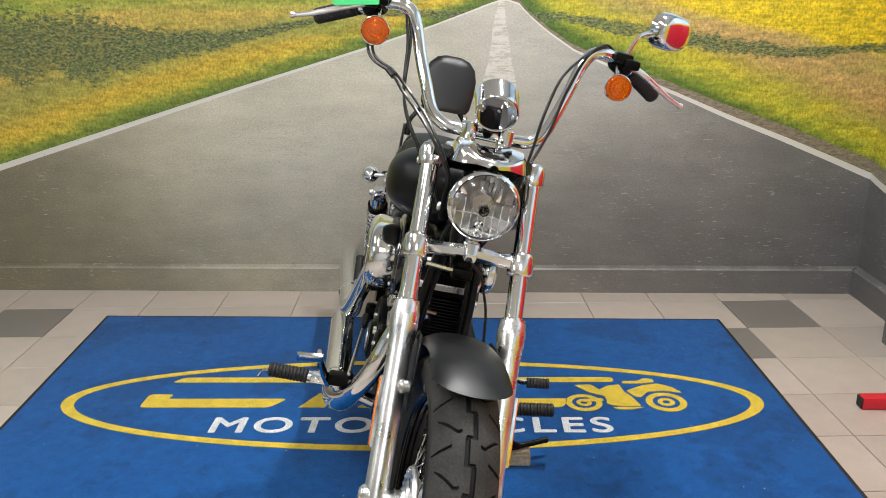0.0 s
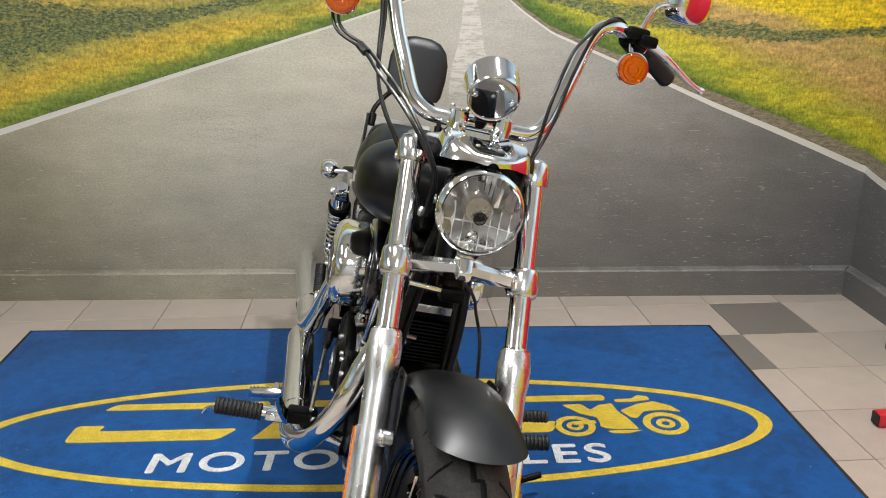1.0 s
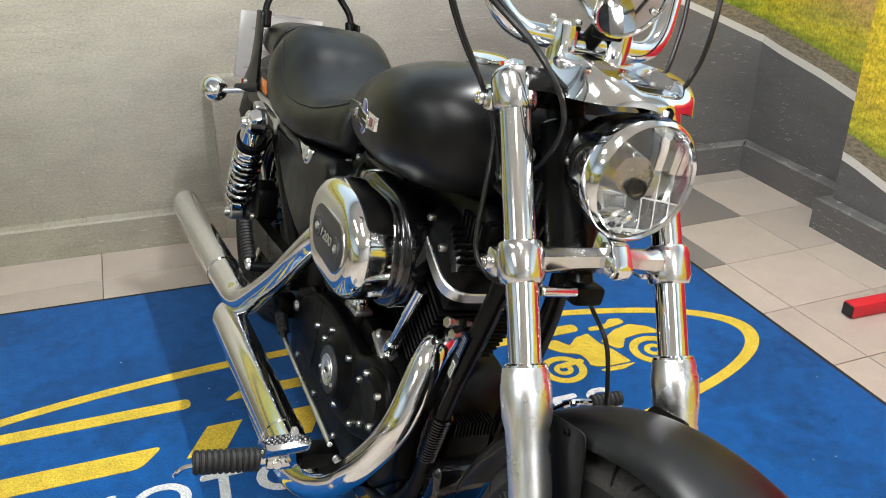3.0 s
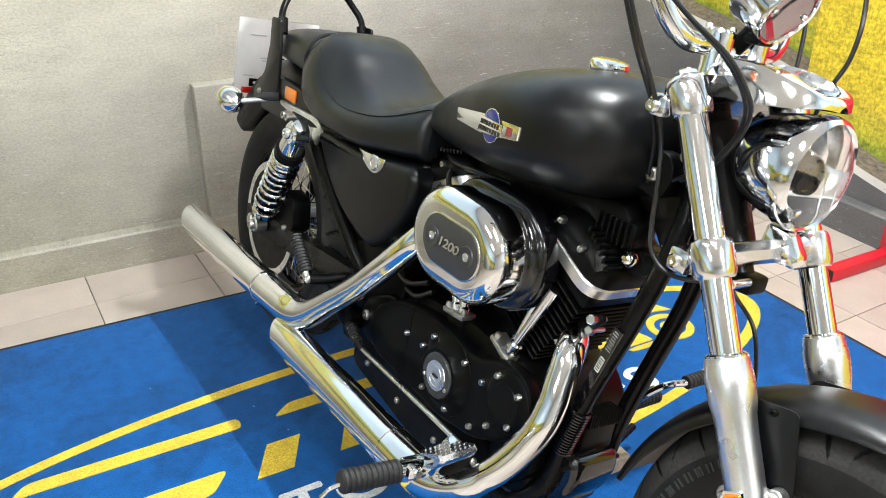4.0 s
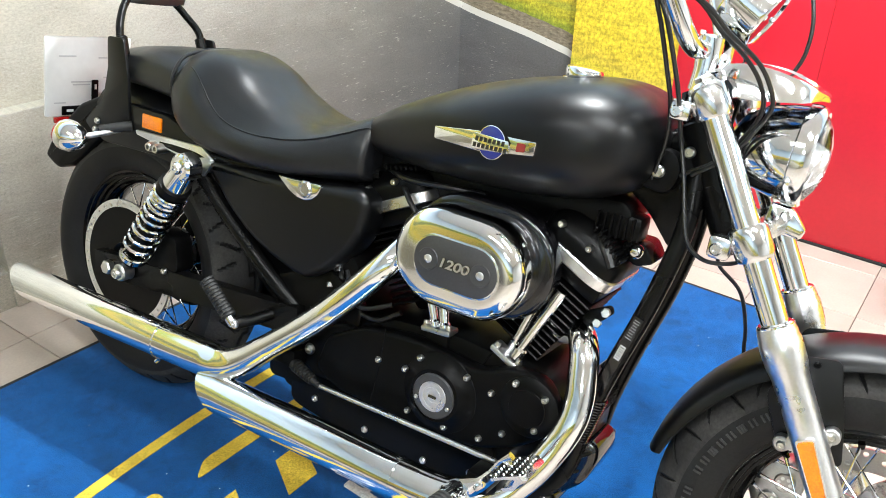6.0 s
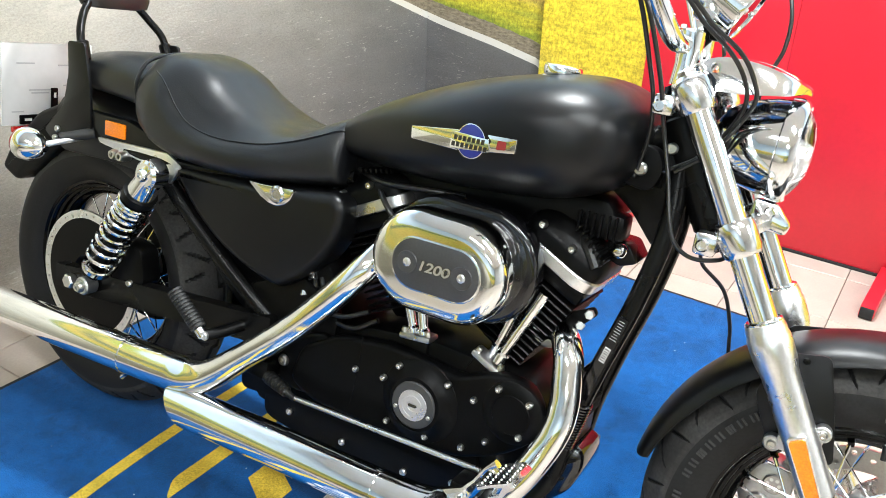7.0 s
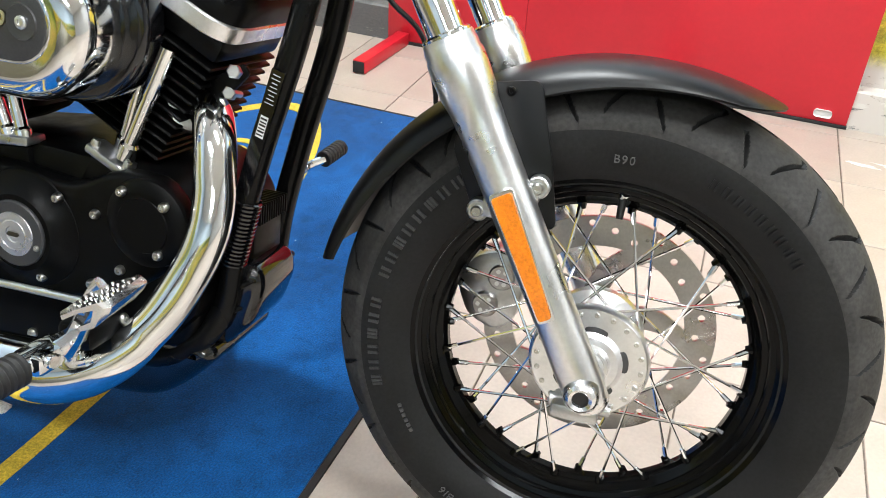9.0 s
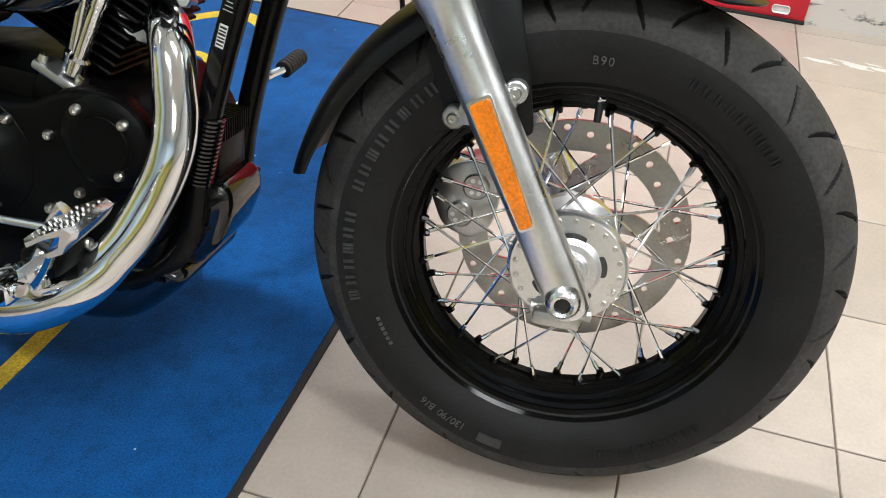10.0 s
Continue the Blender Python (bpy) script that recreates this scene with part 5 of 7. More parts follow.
# one mirror on the left
part("mirror_stem", tube([(-0.518, 0.305, 1.245), (-0.530, 0.322, 1.285), (-0.545, 0.345, 1.302), (-0.558, 0.395, 1.312)], 0.005, 10), CHROME, hb, "chrome mirror stem")
mirror_at = Matrix.Translation((-0.562, 0.416, 1.318)) @ Matrix.Rotation(radians(30), 4, "Z") @ Matrix.Rotation(radians(4), 4, "Y")
sec = []
for k, dx in ((0.10, 0.0195), (0.45, 0.0190), (0.70, 0.0165), (0.84, 0.0115), (0.92, 0.004), (0.97, -0.006), (1.0, -0.017), (1.0, -0.023)):
    sec.append([mirror_at @ V3(dx, 0.060 * k * math.copysign(abs(math.cos(q)) ** 0.75, math.cos(q)), 0.044 * k * math.copysign(abs(math.sin(q)) ** 0.75, math.sin(q))) for q in [2 * math.pi * j / 32 for j in range(32)]])
part("mirror", loft(sec), CHROME, hb, "rounded chrome mirror housing")
part("mirror_glass", prism([(0.056 * math.cos(2 * math.pi * j / 28), 0.040 * math.sin(2 * math.pi * j / 28)) for j in range(28)], 0, 0.001), CHROME, hb, "mirror glass").matrix_local = mirror_at @ Matrix.Translation((-0.0245, 0, 0)) @ Matrix.Rotation(radians(90), 4, "Z")
part("tag", prism(rounded([(-0.05, -0.03), (0.05, -0.03), (0.05, 0.03), (-0.05, 0.03)], 0.004, 3), 0, 0.0015), GREENCARD, hb, "green card tag").matrix_local = Matrix.Translation((-0.47, -0.345, 1.235)) @ Matrix.Rotation(radians(90), 4, "Z") @ Matrix.Rotation(radians(-14), 4, "Y") @ Matrix.Rotation(radians(-35), 4, "X")

# ---- cables
CABLES = [
    [(-0.520, -0.300, 1.200), (-0.475, -0.285, 1.122), (-0.430, -0.230, 1.094), (-0.375, -0.203, 1.068), (-0.345, -0.168, 1.038), (-0.306, -0.138, 1.008), (-0.286, -0.112, 0.976), (-0.281, -0.093, 0.950), (-0.297, -0.073, 0.915), (-0.325, -0.068, 0.870), (-0.372, -0.060, 0.830)],
    [(-0.525, -0.290, 1.205), (-0.480, -0.276, 1.126), (-0.438, -0.226, 1.100), (-0.388, -0.190, 1.072), (-0.360, -0.154, 1.040), (-0.322, -0.126, 1.008), (-0.300, -0.102, 0.976), (-0.294, -0.083, 0.945), (-0.308, -0.066, 0.908), (-0.34, -0.060, 0.860), (-0.39, -0.052, 0.825)],
    [(-0.500, -0.215, 1.232), (-0.478, -0.200, 1.170), (-0.448, -0.196, 1.090), (-0.425, -0.190, 1.043), (-0.411, -0.172, 1.000), (-0.400, -0.140, 0.950), (-0.390, -0.108, 0.890), (-0.370, -0.112, 0.830), (-0.352, -0.120, 0.768), (-0.338, -0.120, 0.738), (-0.312, -0.113, 0.722), (-0.278, -0.104, 0.726), (-0.262, -0.080, 0.735)],
    [(-0.502, -0.222, 1.232), (-0.474, -0.206, 1.165), (-0.450, -0.198, 1.085), (-0.432, -0.186, 1.035), (-0.420, -0.160, 0.985), (-0.412, -0.120, 0.930), (-0.415, -0.085, 0.875), (-0.430, -0.055, 0.810)],
    [(-0.530, 0.292, 1.245), (-0.505, 0.250, 1.262), (-0.470, 0.205, 1.235), (-0.400, 0.150, 1.19), (-0.318, 0.113, 1.155), (-0.284, 0.093, 1.09), (-0.279, 0.088, 1.03), (-0.295, 0.087, 0.975), (-0.305, 0.080, 0.88), (-0.325, 0.060, 0.81), (-0.350, 0.035, 0.745)],
    [(-0.520, 0.285, 1.240), (-0.495, 0.240, 1.256), (-0.462, 0.200, 1.225), (-0.425, 0.165, 1.14), (-0.385, 0.140, 1.05), (-0.360, 0.105, 0.96), (-0.36, 0.06, 0.86)],
    [(-0.300, 0.025, 0.738), (-0.322, 0.058, 0.705), (-0.318, 0.070, 0.675), (-0.277, 0.078, 0.640), (-0.255, 0.084, 0.585), (-0.240, 0.092, 0.515), (-0.195, 0.092, 0.45), (-0.150, 0.086, 0.40)],
]
for c in CABLES:
    part("cable", tube(c, 0.0033, 10), CABLE, bike, "black control cable")
part("cable_joint", rod((-0.440, -0.238, 1.102), (-0.422, -0.222, 1.090), 0.0085, 10, None, 0.002), CABLE, bike)


# ---- tank
def shaped(table, n_x, n_a=48, pt=2.3, pb=2.6):
    """A body lofted along x through rows (x, half width, top, bottom, height of the widest line)."""
    xs = []
    for a, b in zip(table, table[1:]):
        k = max(2, int(round(n_x * abs(b[0] - a[0]) / abs(table[-1][0] - table[0][0]))))
        xs += [a[0] + (b[0] - a[0]) * i / k for i in range(k)]
    xs.append(table[-1][0])
    sec = []
    for x in xs:
        w, zt, zb, zm = curve_at(table, x)
        ring = []
        for i in range(n_a):
            a = 2 * math.pi * i / n_a
            c, s_ = math.cos(a), math.sin(a)
            p = pt if s_ >= 0 else pb
            yy = w * math.copysign(abs(c) ** (2 / p), c)
            zz = zm + (zt - zm) * abs(s_) ** (2 / p) if s_ >= 0 else zm - (zm - zb) * abs(s_) ** (2 / p)
            ring.append((x, yy, zz))
        sec.append(ring)
    return sec


TANK = [(-1.010, 0.030, 0.772, 0.750, 0.76), (-0.998, 0.055, 0.780, 0.739, 0.758), (-0.965, 0.078, 0.799, 0.730, 0.760), (-0.90, 0.108, 0.836, 0.726, 0.775), (-0.82, 0.138, 0.872, 0.725, 0.793), (-0.74, 0.163, 0.902, 0.727, 0.812),
        (-0.66, 0.181, 0.925, 0.732, 0.828), (-0.58, 0.189, 0.940, 0.741, 0.840), (-0.52, 0.184, 0.944, 0.753, 0.846), (-0.47, 0.162, 0.934, 0.773, 0.848), (-0.442, 0.130, 0.914, 0.795, 0.850), (-0.426, 0.090, 0.892, 0.815, 0.852), (-0.420, 0.040, 0.870, 0.836, 0.853)]
tank = part("fuel_tank", loft(shaped(TANK, 60, 72, 2.75, 2.5)), MATTE, bike, "satin black teardrop fuel tank")
cap = part("fuel_cap", lathe((-0.583, -0.030, 0.926), (0.06, -0.04, 1), [(0, 0), (0, 0.033), (0.008, 0.033), (0.010, 0.029), (0.013, 0.030), (0.022, 0.031), (0.027, 0.029), (0.029, 0.022), (0.030, 0)], 36), CHROME, tank, "chrome fuel cap")
# badge on each flank
for s in (-1, 1):
    a, b = V3(-0.764, s * 0.1610, 0.8180), V3(-0.566, s * 0.1905, 0.8355)
    ux = (b - a).normalized()
    out = V3(0, s, 0) - ux * ux.y * s
    out.normalize()
    uz = ux.cross(out) if s < 0 else out.cross(ux)
    if uz.z < 0:
        uz = -uz
    m = Matrix(((ux.x, out.x, uz.x, a.x), (ux.y, out.y, uz.y, a.y), (ux.z, out.z, uz.z, a.z), (0, 0, 0, 1)))
    wing = [(0.0, -0.009), (0.115, -0.0185), (0.155, -0.012), (0.196, -0.0095), (0.199, 0.012), (0.155, 0.013), (0.115, 0.0165), (0.0, 0.011)]
    bd = part("tank_badge", prism(rounded(wing, 0.002, 2), -0.010, 0.0035, 0.0008), CHROME, tank, "bright winged tank badge")
    bd.matrix_local = m
    pieces = [("badge_disc", prism([(0.117 + 0.0255 * math.cos(2 * math.pi * k / 32), 0.0255 * math.sin(2 * math.pi * k / 32)) for k in range(32)], -0.008, 0.0046, 0.0008), BLUEENAMEL, "dark blue enamel disc"),
              ("badge_rim", prism([(0.117 + 0.0268 * math.cos(2 * math.pi * k / 32), 0.0268 * math.sin(2 * math.pi * k / 32)) for k in range(32)], -0.008, 0.0041, 0.0006), CHROME, ""),
              ("badge_band", prism(rounded([(0.078, -0.0145), (0.153, -0.0125), (0.150, 0.0065), (0.082, 0.0125)], 0.002, 2), -0.002, 0.0052, 0.0005), CHROME, ""),
              ("badge_end", prism(rounded([(0.164, -0.0070), (0.180, -0.0060), (0.181, 0.0065), (0.166, 0.0070)], 0.002, 2), 0.0, 0.0046), REDENAMEL, "red enamel field")]
    for row, (z, x0, n_) in enumerate(((0.0035, 0.086, 7), (-0.0065, 0.082, 8))):
        for k in range(n_):
            pieces.append(("badge_mark", prism([(x0 + 0.0085 * k, z - 0.0035 - 0.0004 * k), (x0 + 0.0085 * k + 0.0055, z - 0.0036 - 0.0004 * k), (x0 + 0.0085 * k + 0.0066, z + 0.0038 - 0.0004 * k), (x0 + 0.0085 * k + 0.0011, z + 0.0039 - 0.0004 * k)], 0.0, 0.0058), INK, ""))
    for nm, bm, mt, lb in pieces:
        part(nm, bm, mt, bd, lb, 30)

# ---- seats
# rows: x, half width, bottom, height of the widest line, half width and height of the seam, crown
SEAT = [(-1.452, 0.085, 0.765, 0.778, 0.055, 0.788, 0.794), (-1.445, 0.112, 0.735, 0.762, 0.078, 0.803, 0.818), (-1.425, 0.134, 0.695, 0.742, 0.100, 0.813, 0.840), (-1.388, 0.148, 0.664, 0.725, 0.117, 0.812, 0.850), (-1.362, 0.152, 0.654, 0.715, 0.125, 0.801, 0.849),
        (-1.340, 0.154, 0.650, 0.708, 0.130, 0.783, 0.846), (-1.312, 0.156, 0.647, 0.700, 0.135, 0.756, 0.838), (-1.280, 0.157, 0.646, 0.695, 0.139, 0.735, 0.824), (-1.240, 0.158, 0.646, 0.690, 0.140, 0.723, 0.797), (-1.190, 0.157, 0.646, 0.688, 0.139, 0.719, 0.772),
        (-1.140, 0.153, 0.648, 0.688, 0.135, 0.722, 0.755), (-1.090, 0.145, 0.652, 0.692, 0.127, 0.729, 0.751), (-1.040, 0.132, 0.658, 0.699, 0.114, 0.743, 0.762), (-0.990, 0.118, 0.664, 0.706, 0.098, 0.763, 0.786), (-0.958, 0.110, 0.669, 0.712, 0.088, 0.777, 0.798), (-0.944, 0.102, 0.674, 0.716, 0.080, 0.776, 0.794), (-0.938, 0.086, 0.684, 0.722, 0.066, 0.766, 0.780)]


def seat_ring(x):
    """One closed cross-section: rounded underside, steep side panels, a dished top between two seams."""
    w, zb, zm, ws, zs, zc = curve_at(SEAT, x)
    half = []
    for i in range(9):
        a = math.pi / 2 * (1 - i / 9)
        half.append((w * math.cos(a) ** 0.6, zm - (zm - zb) * math.sin(a) ** 0.6))
    for i in range(11):
        q = i / 10
        half.append((ws + (w - ws) * (1 - q ** 2.4), zm + (zs - zm) * q))
    for i in range(1, 9):
        u = 1 - i / 8
        half.append((ws * u, zs + (zc - zs) * (1 - u ** 4.6)))
    return [(x, -y, z) for y, z in half] + [(x, y, z) for y, z in half[-2:0:-1]]


seat = part("rider_seat", loft([seat_ring(x) for x in along(SEAT)]), VINYL, bike, "black vinyl rider seat with a stitched top panel", 28)
for s in (-1, 1):
    line = []
    for x in along([r for r in SEAT if r[0] > -1.39], 3):
        w, zb, zm, ws, zs, zc = curve_at(SEAT, x)
        line.append((x, s * (ws + 0.0006), zs + 0.0008))
    part("piping", tube(line, 0.0013, 8, True, 1, True), VINYL, seat, "raised seam piping")
PILLION = [(-1.715, 0.050, 0.770, 0.745, 0.757), (-1.705, 0.076, 0.785, 0.737, 0.757), (-1.67, 0.098, 0.806, 0.735, 0.758), (-1.61, 0.112, 0.821, 0.735, 0.762), (-1.53, 0.119, 0.829, 0.732, 0.764), (-1.46, 0.121, 0.826, 0.726, 0.762), (-1.415, 0.118, 0.815, 0.722, 0.758), (-1.395, 0.100, 0.800, 0.725, 0.755)]
part("pillion_pad", loft(shaped(PILLION, 30, 44, 2.8, 3.0)), VINYL, bike, "black vinyl pillion pad")
part("seat_trim", tube([(-1.437, -0.122, 0.742), (-1.436, -0.124, 0.785), (-1.434, -0.10, 0.824), (-1.432, -0.05, 0.838), (-1.432, 0, 0.841), (-1.432, 0.05, 0.838), (-1.434, 0.10, 0.824), (-1.436, 0.124, 0.785), (-1.437, 0.122, 0.742)], 0.004, 8), VINYL, seat)

# ---- side covers
COVER = rounded([(-1.318, 0.640), (-1.11, 0.650), (-0.925, 0.672), (-0.900, 0.655), (-0.906, 0.600), (-0.930, 0.552), (-0.972, 0.505), (-1.028, 0.465), (-1.068, 0.470), (-1.13, 0.488), (-1.19, 0.514), (-1.25, 0.556), (-1.295, 0.603)], 0.02, 3)
for s in (-1, 1):
    cov = part("side_cover", prism(COVER, s * 0.055, s * 0.134, 0.018, 5), MATTE, bike, "satin black side cover")
    wing = [(-0.060, 0.003), (-0.048, -0.006), (-0.030, -0.019), (-0.008, -0.028), (0.010, -0.030), (0.028, -0.024), (0.041, -0.012), (0.048, 0.004), (0.044, 0.009), (0.015, 0.006), (-0.030, 0.003)]
    bd = part("cover_badge", prism(rounded([(-1.056 + x, 0.6535 + z) for x, z in wing], 0.005, 3), s * 0.128, s * 0.1372, 0.0016), CHROME, cov, "bright winged emblem")
    part("badge_shield", lathe((-1.046, s * 0.136, 0.6455), (0, s, 0), [(0, 0.0175), (0.003, 0.0165), (0.0055, 0.013), (0.0055, 0.009), (0.0045, 0.008), (0.0045, 0)], 32), POLISHED, bd)
    bolt(bike, (-0.985, s * 0.062, 0.672), (0, s, 0), 0.007, 0.008)

# ---- engine
engine = part("engine", prism(rounded([(-0.97, 0.26), (-0.95, 0.40), (-0.86, 0.44), (-0.70, 0.46), (-0.52, 0.45), (-0.47, 0.40), (-0.47, 0.28), (-0.55, 0.20), (-0.85, 0.19)], 0.03, 4), -0.100, 0.100, 0.012), CASE, bike, "black painted v-twin engine")
GEAR = rounded([(-0.985, 0.295), (-0.962, 0.372), (-0.880, 0.418), (-0.775, 0.436), (-0.700, 0.432), (-0.630, 0.424), (-0.570, 0.455), (-0.505, 0.455), (-0.473, 0.415), (-0.482, 0.358), (-0.530, 0.316), (-0.600, 0.282), (-0.70, 0.264), (-0.82, 0.268), (-0.93, 0.270)], 0.022, 3)
part("gear_cover", prism(GEAR, -0.098, -0.131, 0.009, 3), CASE, engine, "black gear cover with bright screws")
part("timer_boss", lathe((-0.697, -0.129, 0.356), (0, -1, 0), [(0, 0.078), (0.003, 0.076), (0.005, 0.068), (0.016, 0.053), (0.020, 0.049), (0.020, 0)], 48), CASE, engine, "raised round boss")
part("timer_cover", lathe((-0.697, -0.149, 0.356), (0, -1, 0), [(0, 0.0425), (0.003, 0.0425), (0.0045, 0.041), (0.0045, 0)], 40), DARKALU, engine, "dark ringed timer cover")
part("timer_disc", lathe((-0.697, -0.1535, 0.356), (0, -1, 0), [(0, 0.0285), (0.0015, 0.0280), (0.0015, 0.0205), (0.0006, 0.0200), (0.0006, 0.0180), (0.0018, 0.0175), (0.0018, 0.0105), (0.0004, 0.0100), (0.0004, 0)], 32), ALU, engine, "bright centre disc")
part("timer_emblem", prism(rounded([(-0.704, 0.3535), (-0.690, 0.3535), (-0.688, 0.356), (-0.690, 0.3585), (-0.704, 0.3585), (-0.706, 0.356)], 0.001, 2), -0.1541, -0.1560, 0.0003), INK, engine)
for a in (200, 340):
    bolt(engine, (-0.697 + 0.035 * math.cos(radians(a)), -0.1535, 0.356 + 0.035 * math.sin(radians(a))), (0, -1, 0), 0.004, 0.003)
part("front_disc", lathe((-0.523, -0.130, 0.400), (0, -1, 0), [(0, 0.055), (0.005, 0.054), (0.012, 0.043), (0.012, 0.034), (0.0135, 0.033), (0.0135, 0)], 40), CASE, engine, "round black cover")
for x, z in ((-0.834, 0.370), (-0.771, 0.377), (-0.742, 0.410), (-0.644, 0.409), (-0.595, 0.397), (-0.55, 0.437), (-0.494, 0.429), (-0.502, 0.368), (-0.562, 0.332), (-0.604, 0.304), (-0.673, 0.299), (-0.756, 0.296)):
    proud = 0.010 if math.hypot(x + 0.523, z - 0.400) < 0.056 else 0.005 if math.hypot(x + 0.697, z - 0.356) < 0.080 else 0.0
    bolt(engine, (x, -0.130 - proud, z), (0, -1, 0), 0.0062, 0.008)
part("cover_seam", tube([(-0.828, -0.1310, 0.434), (-0.830, -0.1312, 0.380), (-0.836, -0.1312, 0.320), (-0.844, -0.1310, 0.268)], 0.0007, 6), CASE, engine)
part("sump", prism(rounded([(-0.90, 0.30), (-0.50, 0.32), (-0.476, 0.27), (-0.50, 0.215), (-0.57, 0.182), (-0.80, 0.176), (-0.92, 0.20)], 0.025, 4), -0.088, 0.088, 0.014, 3), CASE, engine, "black oil sump between the frame tubes")
# drive cover behind
part("sprocket_cover", prism(rounded([(-1.04, 0.30), (-1.015, 0.365), (-0.935, 0.405), (-0.90, 0.40), (-0.90, 0.275), (-0.99, 0.27)], 0.015, 3), -0.06, -0.122, 0.008, 3), CASE, engine, "black sprocket cover")


def cylinder(s):
    """One finned cylinder with head and rocker box; s=1 leans ahead, -1 back."""
    c = V3(-0.700 + s * 0.170, 0, 0.638)
    e1, e2 = V3(0.896, 0, -s * 0.444), V3(s * 0.444, 0, 0.896)
    turn = Matrix(((e1.x, 0, e2.x, c.x), (0, 1, 0, 0), (e1.z, 0, e2.z, c.z), (0, 0, 0, 1)))
    cyl = part("cylinder", box((0, 0, -0.10), (0.085, 0.105, 0.19), 0.02, turn), CASE, engine, "black finned cylinder")
    for i in range(12):
        z = -0.030 - 0.0125 * i
        w = 0.150 - 0.0020 * i
        part("fin", box((0, 0, z), (w, 0.156, 0.0045), 0.0018, turn, 1), CASE, cyl)
    part("head", box((0, 0, -0.008), (0.148, 0.150, 0.030), 0.008, turn), CASE, cyl)
    def plan(hx, hy, z, dx=0.0):
        return [turn @ V3(x + dx, y, z) for x, y in rounded([(-hx, -hy), (hx, -hy), (hx, hy), (-hx, hy)], 0.045, 6)]
    part("bright_edge", loft([plan(0.078, 0.087, 0.006), plan(0.080, 0.089, 0.008), plan(0.080, 0.089, 0.026), plan(0.078, 0.087, 0.028)]), ALU, cyl, "machined bright gasket edge")
    part("rocker_box", loft([plan(0.078, 0.085, 0.026), plan(0.078, 0.085, 0.046), plan(0.075, 0.081, 0.056, -0.001), plan(0.066, 0.070, 0.068, -0.003), plan(0.054, 0.056, 0.079, -0.008), plan(0.048, 0.050, 0.083, -0.010)]), CASE, cyl, "black rocker box")
    for i in range(7):
        part("rib", box((0.000 + 0.0105 * i, -0.062, 0.086 - 0.0028 * i), (0.005, 0.040, 0.010), 0.0018, turn, 1), CASE, cyl)
    for x, z in ((-0.047, 0.056), (0.014, 0.056)):
        bolt(cyl, turn @ V3(x, -0.082, z), (0, -1, 0), 0.0068, 0.010)
    return cyl


cylinder(1), cylinder(-1)
# push rod tubes and lifter blocks
for p, q in (((-0.578, -0.098, 0.462), (-0.520, -0.092, 0.602)), ((-0.598, -0.075, 0.462), (-0.556, -0.072, 0.602)), ((-0.742, -0.098, 0.452), (-0.800, -0.092, 0.600)), ((-0.722, -0.098, 0.452), (-0.765, -0.085, 0.600))):
    part("pushrod_tube", lathe(p, V3(*q) - V3(*p), [(0, 0), (0, 0.0115), (0.018, 0.0115), (0.022, 0.0085), (0.085, 0.0085), (0.086, 0.0100), (0.15, 0.0100), (0.15, 0)], 18), CHROME, engine, "chrome push rod tube")
for x0, sl_ in ((-0.594, -0.45), (-0.735, 0.10)):
    m = Matrix.Translation((x0, -0.098, 0.458)) @ Matrix.Rotation(-sl_, 4, "Y")
    bm = box((0, 0, 0), (0.062, 0.034, 0.012), 0.004, m)
    lb = part("lifter_block", bm, CASTALU, engine, "bright lifter block")
    part("lifter_body", box((0, 0.004, -0.027), (0.048, 0.028, 0.04), 0.006, m), CASE, lb, "black lifter body")
    for dx in (-0.024, 0.024):
        bolt(lb, m @ V3(dx, -0.008, 0.006), (m.to_3x3() @ V3(0, 0, 1)), 0.0055, 0.008)
part("gearbox", prism(rounded([(-1.10, 0.20), (-1.09, 0.50), (-1.00, 0.56), (-0.93, 0.52), (-0.90, 0.20)], 0.03, 3), -0.092, 0.092, 0.01), CASE, engine, "black gearbox case")
part("intake_cover", prism(rounded([(-0.99, 0.66), (-0.97, 0.735), (-0.72, 0.735), (-0.46, 0.765), (-0.44, 0.735), (-0.56, 0.70), (-0.70, 0.56), (-0.84, 0.70)], 0.02, 3), -0.052, 0.052, 0.008), CASE, engine, "black inner cover under the tank")
# left primary cover
part("primary_cover", prism(rounded([(-1.00, 0.26), (-0.99, 0.38), (-0.92, 0.42), (-0.62, 0.41), (-0.50, 0.38), (-0.48, 0.29), (-0.55, 0.22), (-0.90, 0.20)], 0.04, 4), 0.098, 0.150, 0.014, 3), CASE, engine, "black primary cover")
part("oil_filter", lathe((-0.545, -0.030, 0.225), (0.88, 0, 0.36), [(0, 0), (0, 0.040), (0.060, 0.041), (0.074, 0.039), (0.082, 0.030), (0.085, 0.015), (0.085, 0)], 36), FRAMEP, engine, "gloss black oil filter")
part("sump", prism(rounded([(-0.90, 0.22), (-0.50, 0.24), (-0.455, 0.215), (-0.495, 0.170), (-0.545, 0.128), (-0.62, 0.115), (-0.86, 0.14)], 0.03, 4), -0.088, 0.085, 0.022, 4), GLOSS, engine)

